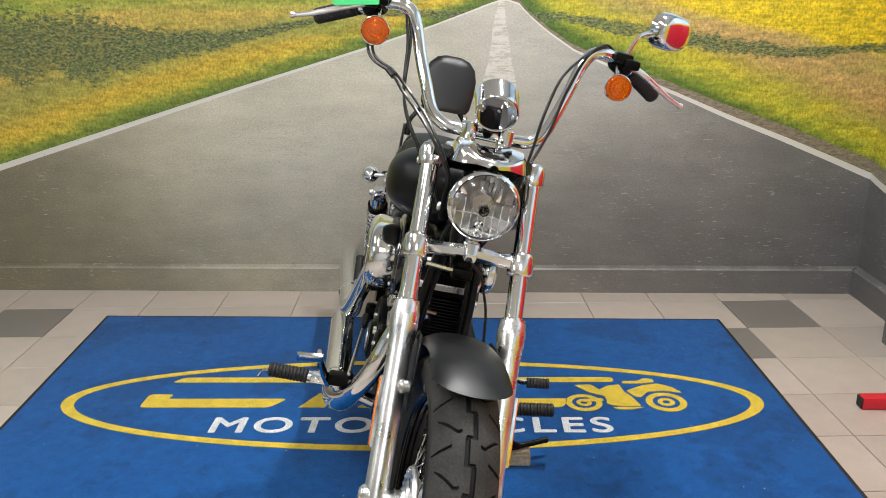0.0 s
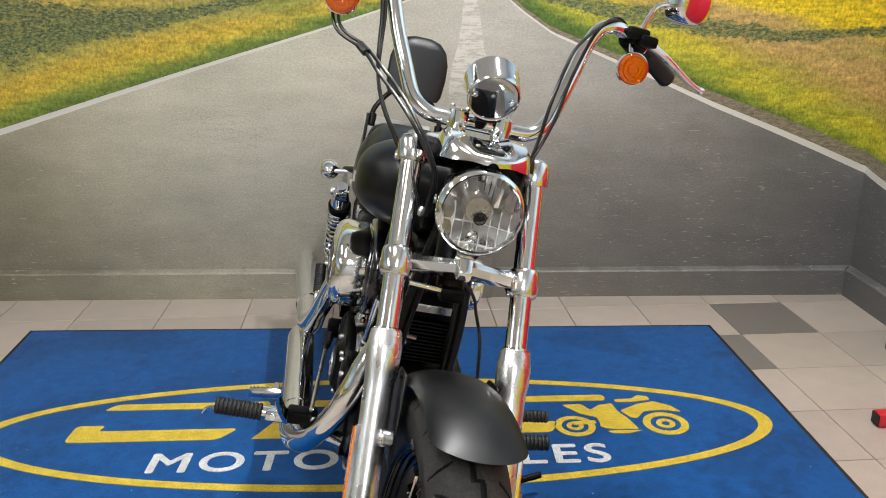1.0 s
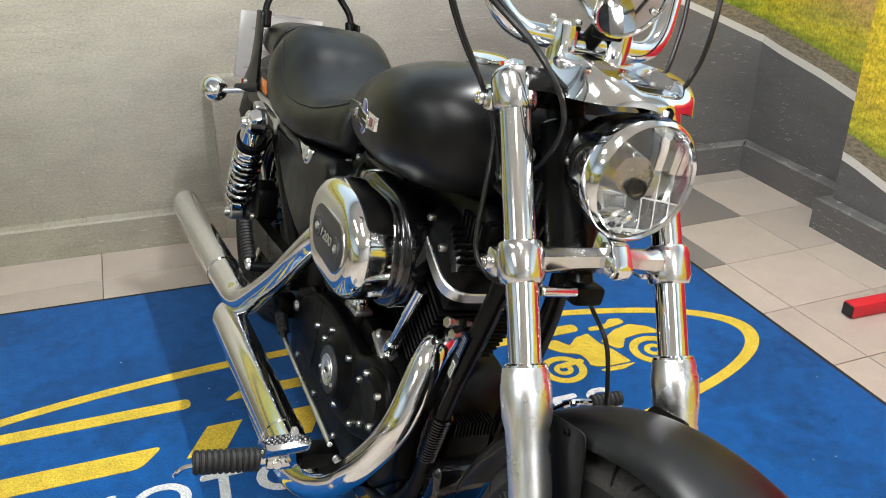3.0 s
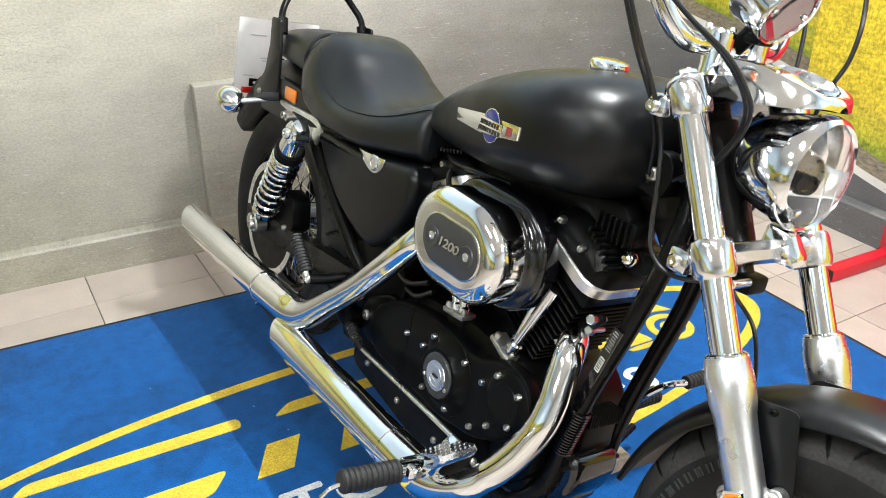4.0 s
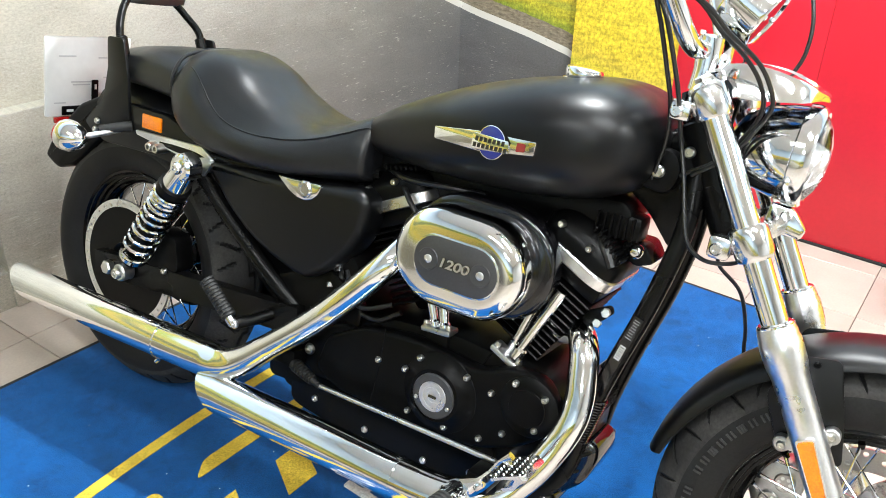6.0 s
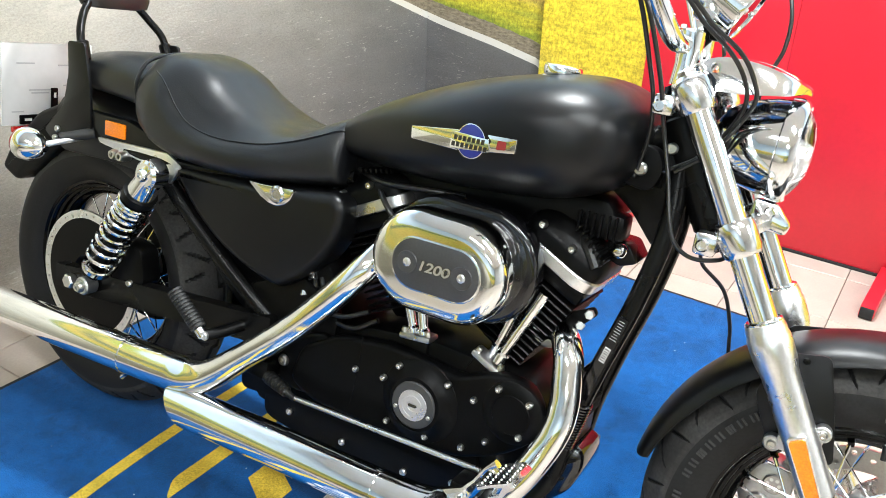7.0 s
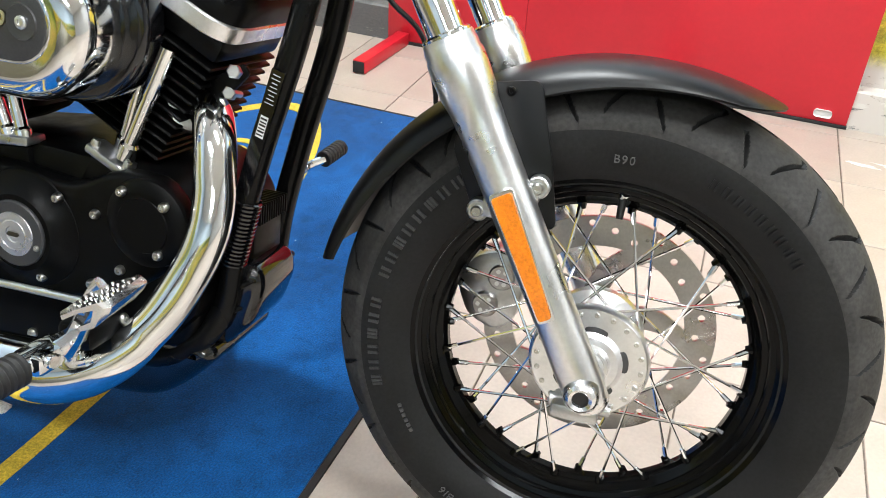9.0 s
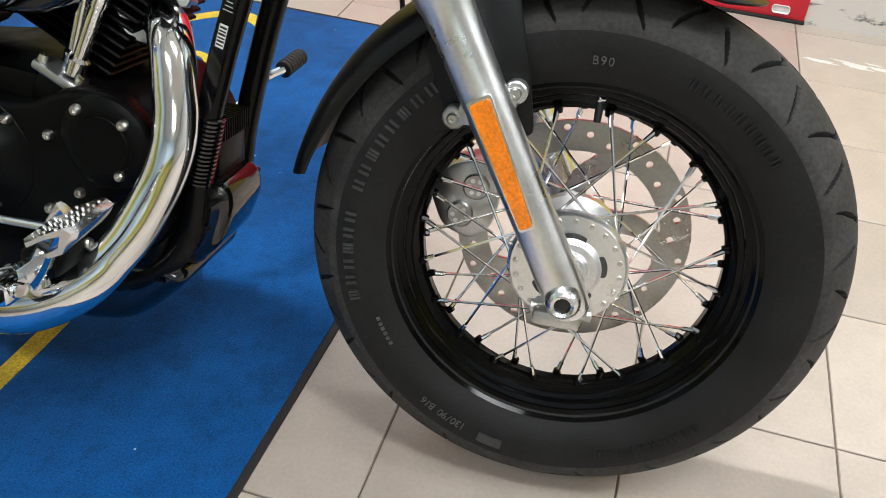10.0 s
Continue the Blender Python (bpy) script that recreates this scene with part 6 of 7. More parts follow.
part("front_case", prism(rounded([(-0.412, 0.305), (-0.418, 0.335), (-0.47, 0.345), (-0.60, 0.31), (-0.62, 0.135), (-0.548, 0.136), (-0.500, 0.172), (-0.468, 0.213), (-0.430, 0.252)], 0.018, 4), -0.056, 0.050, 0.016, 4), GLOSS, engine, "gloss black lower front case")
for x, y, z in ((-0.470, -0.058, 0.270), (-0.500, -0.058, 0.235), (-0.450, -0.058, 0.305)):
    bolt(engine, (x, y, z), (0, -1, 0), 0.0075, 0.008)
part("engine_cradle", prism(rounded([(-1.06, 0.185), (-1.05, 0.30), (-0.80, 0.285), (-0.58, 0.29), (-0.57, 0.18), (-0.80, 0.155)], 0.03, 3), -0.108, -0.094, 0.004), CASE, engine, "black lower cradle plate")
for x, z in ((-0.99, 0.215), (-0.86, 0.20), (-0.72, 0.195), (-0.62, 0.215)):
    bolt(engine, (x, -0.108, z), (0, -1, 0), 0.007, 0.006)
# air cleaner
ac = part("air_cleaner", prism(stadium(-0.676, 0.620, 0.124, 0.0865, 16), -0.105, -0.200, 0.030, 7), CHROME, bike, "oval chrome air cleaner cover")
part("backing_plate", prism(stadium(-0.668, 0.622, 0.139, 0.0985, 16), -0.080, -0.122, 0.010, 3), GLOSS, ac, "gloss black backing plate")
part("insert_frame", prism(stadium(-0.668, 0.6215, 0.0815, 0.0445, 12), -0.198, -0.2015, 0.001), CHROME, ac)
part("insert", prism(stadium(-0.668, 0.6215, 0.0785, 0.0415, 12), -0.199, -0.2028, 0.0008), DARKALU, ac, "dark grey oval insert with numerals")
for x in (-0.718, -0.619):
    part("insert_boss", lathe((x, -0.2028, 0.6215), (0, -1, 0), [(0, 0.019), (0.002, 0.018), (0.0008, 0.012), (0.0008, 0)], 24), DARKALU, ac)
    bolt(ac, (x, -0.2035, 0.6215), (0, -1, 0), 0.0072, 0.003, ALU)
for nm, thick, fat, mat_, lab in (("numeral_shadow", 0.0012, 0.0016, INK, ""), ("numerals", 0.0018, 0.0005, ALU, "raised bright numerals 1200")):
    text_mesh(nm, "1200", 0.0225, mat_, Matrix(((1.32, 0.26, 0, -0.6685), (0, 0, -1, -0.2028), (0, 1, 0, 0.6215), (0, 0, 0, 1))), ac, thick, lab, 0.98, fat)

# ---- exhaust
def slashed(pts, r, cut, n=28, k=10):
    """An open pipe, cut at a slant at its rear end (larger cut: longer top)."""
    bm = bmesh.new()
    P = spline(pts, k)
    for rr in (r, lambda t: (r(t) if callable(r) else r) - 0.0025):
        add_tube(bm, P, rr, n, False, 1, True)
    end = P[-1]
    for v in bm.verts:
        d = (v.co - end).dot((P[-1] - P[-4]).normalized())
        if d > -0.004:
            v.co += (P[-1] - P[-4]).normalized() * (v.co.z - end.z) * cut
    return bm


UP = [(-0.815, -0.115, 0.600), (-0.835, -0.150, 0.560), (-0.890, -0.170, 0.490), (-0.960, -0.182, 0.415), (-1.045, -0.192, 0.340), (-1.110, -0.198, 0.285), (-1.155, -0.202, 0.262), (-1.21, -0.205, 0.256), (-1.35, -0.212, 0.252), (-1.55, -0.222, 0.249), (-1.775, -0.232, 0.247)]
ex1 = part("upper_exhaust", slashed(UP, lambda t: 0.0255 + 0.0125 * min(max((t - 0.40) / 0.28, 0), 1), 0.8), CHROME, bike, "chrome slash-cut upper silencer")
LOWP = [(-0.560, -0.012, 0.500), (-0.515, -0.036, 0.522), (-0.485, -0.061, 0.526), (-0.464, -0.086, 0.506), (-0.453, -0.103, 0.469), (-0.447, -0.114, 0.437), (-0.447, -0.126, 0.402), (-0.460, -0.140, 0.356), (-0.488, -0.165, 0.296), (-0.530, -0.188, 0.248), (-0.590, -0.204, 0.220), (-0.68, -0.212, 0.212), (-0.90, -0.216, 0.208), (-1.165, -0.220, 0.202)]
ex2 = part("lower_exhaust", slashed(LOWP, lambda t: 0.0250 + 0.0140 * min(max((t - 0.64) / 0.14, 0), 1), 0.8), CHROME, bike, "chrome slash-cut lower silencer")
for ex, p, d, r in ((ex1, V3(-1.325, -0.2107, 0.2528), V3(-1, -0.05, -0.02), 0.0384), (ex2, V3(-0.705, -0.2124, 0.2118), V3(-1, -0.02, -0.02), 0.0388)):
    bm = lathe(p, d, [(0, r - 0.001), (0, r + 0.0016), (0.007, r + 0.0016), (0.007, r - 0.001)], 40)
    add_rod(bm, p + V3(0, -0.012, -r - 0.002), p + V3(-0.008, -0.012, -r - 0.010), 0.005, 10)
    part("clamp_band", bm, CHROME, ex)
part("port_flange", lathe((-0.525, -0.038, 0.522), (0.7, -0.6, 0.4), [(0, 0.031), (0.010, 0.031), (0.012, 0.026), (0.012, 0)], 24), CASTALU, ex2)
for p in ((-0.447, -0.076, 0.583), (-0.466, -0.052, 0.552)):
    bm = rod(V3(*p) - V3(0.012, -0.045, 0.01), p, 0.0045, 10)
    add_rod(bm, V3(*p) - V3(0.002, -0.008, 0.002), V3(*p) + V3(0.001, -0.004, 0.001), 0.0085, 6, None, 0.0015)
    part("port_stud", bm, SCREW, ex2, "bright stud and nut")
part("port_clamp", prism(rounded([(-0.520, 0.520), (-0.490, 0.566), (-0.448, 0.590), (-0.440, 0.578), (-0.470, 0.545), (-0.500, 0.508)], 0.006, 3), -0.054, -0.046, 0.002), CASE, ex2, "black exhaust clamp")
bolt(ex1, (-1.005, -0.117, 0.325), (0, -1, 0), 0.012, 0.012, SCREW)

# ---- frame
frame_ob = part("frame", tube([(-0.375, 0, 0.880), (-0.50, 0, 0.835), (-0.75, 0, 0.765), (-0.95, 0, 0.705), (-1.05, 0, 0.66)], 0.024, 16), FRAMEP, bike, "gloss black tubular frame")
part("neck", rod(F(0.775, 0, -0.045), F(0.930, 0, -0.045), 0.034, 28, None, 0.003), FRAMEP, frame_ob)
for s in (-1, 1):
    part("down_tube", tube([(-0.372, s * 0.020, 0.830), (-0.365, s * 0.038, 0.74), (-0.385, s * 0.052, 0.62), (-0.420, s * 0.058, 0.49), (-0.445, s * 0.060, 0.38), (-0.460, s * 0.062, 0.28), (-0.496, s * 0.074, 0.220), (-0.575, s * 0.080, 0.188), (-0.80, s * 0.076, 0.178), (-1.00, s * 0.075, 0.184), (-1.065, s * 0.075, 0.23), (-1.075, s * 0.075, 0.36), (-1.05, s * 0.075, 0.50), (-1.00, s * 0.06, 0.62), (-0.95, s * 0.04, 0.70)], 0.0155, 16), FRAMEP, frame_ob)
    part("rear_tube", tube([(-0.93, s * 0.06, 0.695), (-1.15, s * 0.10, 0.655), (-1.34, s * 0.118, 0.640), (-1.46, s * 0.118, 0.640)], 0.013, 12), FRAMEP, frame_ob)
    part("gusset", prism(rounded([(-0.365, 0.86), (-0.352, 0.78), (-0.385, 0.70), (-0.43, 0.75), (-0.50, 0.80), (-0.50, 0.83)], 0.012, 3), s * 0.014, s * 0.024, 0.002), FRAMEP, frame_ob)
    tp = V3(-0.420, s * 0.058, 0.825)
    bm = prism(rounded([(-0.46, 0.80), (-0.40, 0.79), (-0.385, 0.83), (-0.40, 0.86), (-0.44, 0.86)], 0.018, 4), s * 0.03, s * 0.058, 0.003)
    part("tank_mount", bm, CASE, frame_ob, "black rubber tank mount")
    bolt(frame_ob, tp, (0, s, 0), 0.0105, 0.009)
    bolt(frame_ob, (-0.383, s * 0.045, 0.862), (0, s, 0), 0.009, 0.008)
# stickers on the right down tube
def sticker(z0, z1, w, mat_, y=-0.0745, name="sticker", lab=""):
    pts = []
    a, b = V3(-0.385 - (0.62 - z0) * 0.269, 0, z0), V3(-0.385 - (0.62 - z1) * 0.269, 0, z1)
    d = (b - a).normalized()
    n_ = V3(d.z, 0, -d.x)
    pts = [a - n_ * w, a + n_ * w, b + n_ * w, b - n_ * w]
    return part(name, prism([(p.x, p.z) for p in pts], y, y + 0.004), mat_, frame_ob, lab, 0)


sticker(0.440, 0.592, 0.0085, GLOSS, -0.0742, "sticker", "black warning sticker with pale print")
sticker(0.512, 0.538, 0.0050, WHITEP, -0.0746, "sticker", "small white code sticker")
for i in range(6):
    sticker(0.5145 + 0.0038 * i, 0.5161 + 0.0038 * i + (0.0006 if i % 2 else 0), 0.0042, INK, -0.0750, "sticker_line")
for i in range(8):
    sticker(0.553 + 0.0047 * i, 0.5539 + 0.0047 * i, 0.0056 - 0.001 * (i % 3), PALEGREY, -0.0746, "sticker_line")
part("ribbed_hose", lathe((-0.4525, -0.0602, 0.342), V3(-0.433, -0.0590, 0.432) - V3(-0.4525, -0.0602, 0.342), [(0.0056 * i + o, 0.0162 + q) for i in range(16) for o, q in ((0, 0), (0.0012, 0.0028), (0.0032, 0.0028), (0.0046, 0))], 20), GLOSS, frame_ob, "black ribbed sleeve on the tube")
reg = part("regulator", box((-0.452, 0.004, 0.356), (0.030, 0.074, 0.080), 0.004), CASE, bike, "black finned voltage regulator")
for i in range(12):
    part("fin", box((-0.446, -0.030 + 0.0062 * i, 0.398), (0.032, 0.0022, 0.026), 0.0006, None, 1), CASE, reg)
bm = tube([(-0.46, -0.064, 0.300), (-0.436, -0.055, 0.314), (-0.424, -0.040, 0.322), (-0.422, 0.040, 0.324), (-0.436, 0.055, 0.314), (-0.46, 0.064, 0.300)], 0.0048, 10)
add_tube(bm, [(-0.475, -0.064, 0.262), (-0.446, -0.055, 0.276), (-0.436, -0.040, 0.282), (-0.434, 0.040, 0.284), (-0.446, 0.055, 0.276), (-0.475, 0.064, 0.262)], 0.0042, 10)
part("guard_rail", bm, CASE, bike, "black guard rods")
splitter = part("brake_line_block", box(F(0.735, 0, -0.025), (0.032, 0.046, 0.026), 0.006), CASE, bike, "black brake line block under the lower clamp")
part("line_fitting", rod(F(0.735, -0.024, -0.012), F(0.735, -0.086, 0.004), 0.0065, 12, None, 0.001), CHROME, splitter, "chrome line fitting")
# coil, horn and loose lines under the tank
coil = part("ignition_coil", box((-0.470, -0.028, 0.722), (0.085, 0.05, 0.045), 0.01, Matrix.Rotation(0.0, 4, "Y")), CASE, bike, "black ignition coil")
for i in range(6):
    part("fin", box((-0.500 + 0.012 * i, -0.056, 0.722), (0.004, 0.010, 0.038), 0.001, None, 1), CASE, coil)
part("plug_cap", tube([(-0.50, -0.045, 0.70), (-0.47, -0.07, 0.685), (-0.452, -0.075, 0.66)], 0.010, 10), CABLE, coil)
bm = lathe((-0.428, -0.044, 0.690), (0, -1, 0), [(0, 0), (0, 0.011), (0.006, 0.013), (0.014, 0.011), (0.019, 0.006), (0.020, 0)], 20)
part("acorn_nut", bm, CHROME, bike, "chrome acorn nut")
part("nut_bracket", prism(rounded([(-0.455, 0.700), (-0.42, 0.70), (-0.400, 0.672), (-0.430, 0.660), (-0.46, 0.675)], 0.008, 3), -0.036, 0.036, 0.003), FRAMEP, bike)
part("horn", lathe((-0.72, 0.10, 0.60), (0, 1, 0), [(0, 0), (0, 0.05), (0.03, 0.062), (0.05, 0.06), (0.06, 0.04), (0.062, 0)], 32), CHROME, bike, "chrome horn cover")
for pts in ([(-0.93, -0.05, 0.71), (-0.86, -0.08, 0.705), (-0.78, -0.085, 0.712), (-0.70, -0.07, 0.715)], [(-0.90, -0.04, 0.70), (-0.84, -0.10, 0.68), (-0.80, -0.105, 0.64), (-0.78, -0.10, 0.60)],
            [(-0.96, -0.09, 0.50), (-0.93, -0.10, 0.44), (-0.87, -0.105, 0.43), (-0.82, -0.10, 0.46)], [(-0.98, -0.09, 0.52), (-0.955, -0.102, 0.46), (-0.90, -0.107, 0.445), (-0.84, -0.10, 0.47)]):
    part("hose", tube(pts, 0.0052, 10), CABLE, bike, "black hose")
for x, z in ((-0.975, 0.508), (-0.99, 0.470)):
    part("hose_clamp", rod((x, -0.098, z), (x + 0.006, -0.106, z - 0.012), 0.009, 14), CHROME, bike)

part("belt_guard", prism(rounded([(-1.62, 0.25), (-1.60, 0.43), (-1.30, 0.46), (-1.02, 0.52), (-0.98, 0.20), (-1.30, 0.21)], 0.03, 3), 0.084, 0.096, 0.004), CASE, bike, "black belt guard on the far side")
# battery tray and rear engine mount, dark behind the covers
part("battery_tray", prism(rounded([(-1.27, 0.44), (-1.24, 0.62), (-1.00, 0.63), (-0.96, 0.50), (-1.03, 0.38), (-1.20, 0.39)], 0.02, 3), -0.052, 0.052, 0.006), CASE, bike, "black battery tray")
part("engine_mount", prism(rounded([(-1.12, 0.22), (-1.13, 0.44), (-1.00, 0.50), (-0.90, 0.45), (-0.92, 0.24)], 0.02, 3), -0.108, -0.090, 0.004), CASE, bike, "black rear engine mount plate")

for s in (-1, 1):
    # added black sheet that keeps the gap before the tyre dark
    part("inner_panel", prism(rounded([(-1.335, 0.615), (-1.05, 0.635), (-0.95, 0.42), (-1.04, 0.335), (-1.15, 0.385), (-1.24, 0.455)], 0.02, 3), s * 0.080, s * 0.092, 0.004), CASE, bike, "black panel added to darken the gap before the rear tyre")
    part("frame_stay", tube([(-1.345, s * 0.116, 0.600), (-1.24, s * 0.114, 0.515), (-1.12, s * 0.110, 0.428), (-1.05, s * 0.10, 0.375)], 0.017, 14), FRAMEP, bike, "black lower frame stay")
rear_caliper = part("rear_caliper", prism(rounded([(-1.50, 0.385), (-1.46, 0.45), (-1.40, 0.44), (-1.385, 0.37), (-1.43, 0.335), (-1.48, 0.345)], 0.014, 3), -0.130, -0.080, 0.006), CASE, bike, "black rear brake caliper")
for x, z in ((-1.455, 0.425), (-1.425, 0.36)):
    bolt(rear_caliper, (x, -0.130, z), (0, -1, 0), 0.008, 0.008)

# ---- swing arm, shocks, rear end
for s in (-1, 1):
    sa = part("swing_arm", loft([[(x, s * 0.118 + dy, z + dz) for dy, dz in ((-0.014, -h), (0.014, -h), (0.014, h), (-0.014, h))] for x, z, h in ((-1.04, 0.372, 0.030), (-1.20, 0.356, 0.028), (-1.40, 0.336, 0.028), (-1.55, 0.322, 0.030), (-1.665, 0.312, 0.026))]), FRAMEP, bike, "black swing arm", 20)
    part("axle_nut", rod((RX, s * 0.130, AX), (RX, s * 0.150, AX), 0.017, 6, None, 0.003), SCREW, sa)
    p0, p1 = V3(-1.322, s * 0.178, 0.626), V3(-1.536, s * 0.150, 0.328)
    d = (p1 - p0).normalized()
    L_ = (p1 - p0).length
    shock = part("shock_absorber", lathe(p0, d, [(0.0, 0), (0.005, 0.020), (0.16, 0.020), (0.16, 0.016), (0.30, 0.016), (0.31, 0.02), (0.325, 0.02), (0.325, 0)], 24), CASE, bike, "black shock absorber with chrome spring")
    bm = lathe(p0, d, [(-0.030, 0), (-0.028, 0.016), (-0.010, 0.024), (0.020, 0.026), (0.048, 0.029), (0.055, 0.029), (0.055, 0)], 32)
    add_rod(bm, p0 - V3(0, 0.020, 0), p0 + V3(0, 0.022, 0), 0.028, 28, None, 0.005)
    part("top_cap", bm, CHROME, shock, "chrome top cap")
    bolt(shock, p0 + V3(0, s * 0.020, 0), (0, s, 0), 0.013, 0.012, CHROME)
    part("collar", lathe(p0 + d * 0.055, d, [(0, 0.0265), (0.002, 0.0345), (0.018, 0.0345), (0.022, 0.0265)], 32), CASE, shock, "black adjuster collar")
    part("collar", lathe(p0 + d * 0.292, d, [(0, 0.022), (0.002, 0.032), (0.014, 0.032), (0.018, 0.024), (0.018, 0)], 32), CHROME, shock)
    a, u, w = frame_of(d)
    coil_pts = []
    turns = 10.5
    for i in range(int(turns * 16) + 1):
        q = i / (turns * 16)
        h = 0.080 + 0.212 * (q ** 1.5)
        ang = q * turns * 2 * math.pi
        coil_pts.append(p0 + d * h + (u * math.cos(ang) + w * math.sin(ang)) * 0.0325)
    part("spring", tube(coil_pts, 0.0048, 8, True, 1, True), CHROME, shock, "chrome coil spring")
    part("bottom_eye", rod(p1 - V3(0, 0.016, 0), p1 + V3(0, 0.016, 0), 0.020, 24, None, 0.003), CASTALU, shock)
    bolt(shock, p1 + V3(0, s * 0.016, 0), (0, s, 0), 0.013, 0.012)
    # strut and its bright strip
    st = part("fender_strut", prism(rounded([(-1.345, 0.668), (-1.300, 0.648), (-1.300, 0.612), (-1.36, 0.600), (-1.50, 0.606), (-1.66, 0.600), (-1.70, 0.640), (-1.62, 0.70), (-1.45, 0.700)], 0.015, 3), s * 0.100, s * 0.124, 0.004), MATTE, bike, "black mudguard strut")
    part("strut_strip", prism(rounded([(-1.540, 0.652), (-1.335, 0.660), (-1.295, 0.640), (-1.325, 0.598), (-1.36, 0.622), (-1.535, 0.642)], 0.006, 3), s * 0.123, s * 0.130, 0.0015), ALU, st, "bright strut plate")
    for x in (-1.474, -1.452):
        bolt(st, (x, s * 0.124, 0.630), (0, s, 0), 0.0115, 0.026)
    part("side_reflector", box((-1.491, s * 0.1255, 0.676), (0.060, 0.006, 0.031), 0.002), REFLEX, st, "amber side reflector")
    # sissy bar side plate
    plate = [(-1.640, 0.836), (-1.588, 0.838), (-1.570, 0.758), (-1.560, 0.650), (-1.680, 0.612), (-1.712, 0.636), (-1.650, 0.700), (-1.636, 0.770)]
    sp_ = part("backrest_plate", prism(rounded(plate, 0.010, 3), s * 0.122, s * 0.130, 0.002), MATTE, bike, "black backrest side plate")
    for x, z in ((-1.665, 0.645), (-1.672, 0.625)):
        bolt(sp_, (x, s * 0.130, z), (0, s, 0), 0.007, 0.007)
    # rear signal
    rc = V3(-1.640, s * 0.216, 0.622)
    sg = part("rear_signal", lathe(rc, (-1, s * 0.15, 0.05), [(-0.044, 0), (-0.042, 0.008), (-0.034, 0.018), (-0.022, 0.027), (-0.006, 0.0335), (0.010, 0.0345), (0.016, 0.033), (0.016, 0)], 36), CHROME, bike, "chrome rear turn signal with red lens")
    part("signal_lens", lathe(rc + V3(-0.016, s * 0.0024, 0.0008), (-1, s * 0.15, 0.05), [(0, 0.032), (0.008, 0.029), (0.014, 0.015), (0.015, 0)], 28), REDLENS, sg, "red lens")
    part("signal_stalk", rod(rc + V3(0.026, -s * 0.01, 0.003), (-1.575, s * 0.125, 0.646), 0.0066, 12), ALU, sg)
    part("stalk_boot", rod((-1.606, s * 0.168, 0.640), (-1.560, s * 0.120, 0.655), 0.0095, 14, 0.0125), GRIPRUB, sg)

rf = fender(RX, 0.425, 0.113, 0.120, 52, 106, 1, 1, "rear_fender", "satin black rear mudguard")
part("tail_flap", prism(rounded([(-1.69, 0.705), (-1.80, 0.655), (-1.90, 0.56), (-1.935, 0.50), (-1.88, 0.475), (-1.80, 0.52), (-1.70, 0.61)], 0.018, 3), -0.085, 0.085, 0.012, 3), CASE, rf, "black tail section")
part("tail_lamp", lathe((-1.888, 0, 0.575), (-1, 0, 0.6), [(-0.03, 0), (-0.03, 0.028), (0.0, 0.030), (0.008, 0.026), (0.014, 0.014), (0.015, 0)], 32), REDLENS, rf, "red tail lamp")
pl = part("number_plate", box((-1.880, 0.000, 0.703), (0.004, 0.238, 0.190), 0.004, Matrix.Identity(4)), WHITEP, bike, "white plate board with faint marks")
for y, z, w in ((-0.060, 0.752, 0.045), (0.050, 0.748, 0.050), (-0.020, 0.690, 0.060), (-0.022, 0.683, 0.045), (0.060, 0.700, 0.040), (-0.080, 0.640, 0.030)):
    part("plate_mark", box((-1.8775, y, z), (0.002, w, 0.003)), PALEGREY, pl)
bm = box((-1.873, -0.032, 0.622), (0.005, 0.092, 0.022), 0.002)
add_box(bm, (-1.8728, 0.012, 0.662), (0.005, 0.018, 0.066), 0.002)
br = part("plate_bracket", bm, CASE, pl, "black slotted plate bracket")
for y, z, w, h in ((-0.058, 0.622, 0.018, 0.006), (-0.030, 0.622, 0.018, 0.006), (0.012, 0.678, 0.006, 0.012)):
    part("slot", box((-1.8700, y, z), (0.001, w, h)), WHITEP, br)
part("plate_lamp", box((-1.872, -0.068, 0.600), (0.016, 0.060, 0.016), 0.004), REDLENS, pl, "red lamp under the plate")
# backrest
br_t = [(-1.608, -0.112, 0.800), (-1.625, -0.110, 0.850), (-1.650, -0.085, 0.890), (-1.668, -0.055, 0.930), (-1.685, -0.045, 1.00)]
back = part("backrest_bar", tube(br_t, 0.0085, 12), FRAMEP, bike, "black backrest bar")
part("backrest_bar", tube([(x, -y, z) for x, y, z in br_t], 0.0085, 12), FRAMEP, bike, "black backrest bar")
for s in (-1, 1):
    part("bar_clamp", rod((-1.606, s * 0.112, 0.800), (-1.620, s * 0.110, 0.838), 0.013, 16, None, 0.002), FRAMEP, back)
sec = []
PAD = [(0.905, 0.066), (0.908, 0.083), (0.925, 0.093), (0.98, 0.099), (1.03, 0.098), (1.07, 0.086), (1.095, 0.062), (1.105, 0.030)]
for z, hw in PAD:
    xx = -1.668 - (z - 0.9) * 0.22
    dep = 0.022 * min(1.0, hw / 0.07)
    sec.append([(xx + dep * math.copysign(abs(math.sin(2 * math.pi * j / 32)) ** 0.7, math.sin(2 * math.pi * j / 32)), 0.012 + hw * math.copysign(abs(math.cos(2 * math.pi * j / 32)) ** 0.6, math.cos(2 * math.pi * j / 32)), z) for j in range(32)])
part("backrest_pad", loft(sec), VINYL, bike, "black vinyl backrest pad")

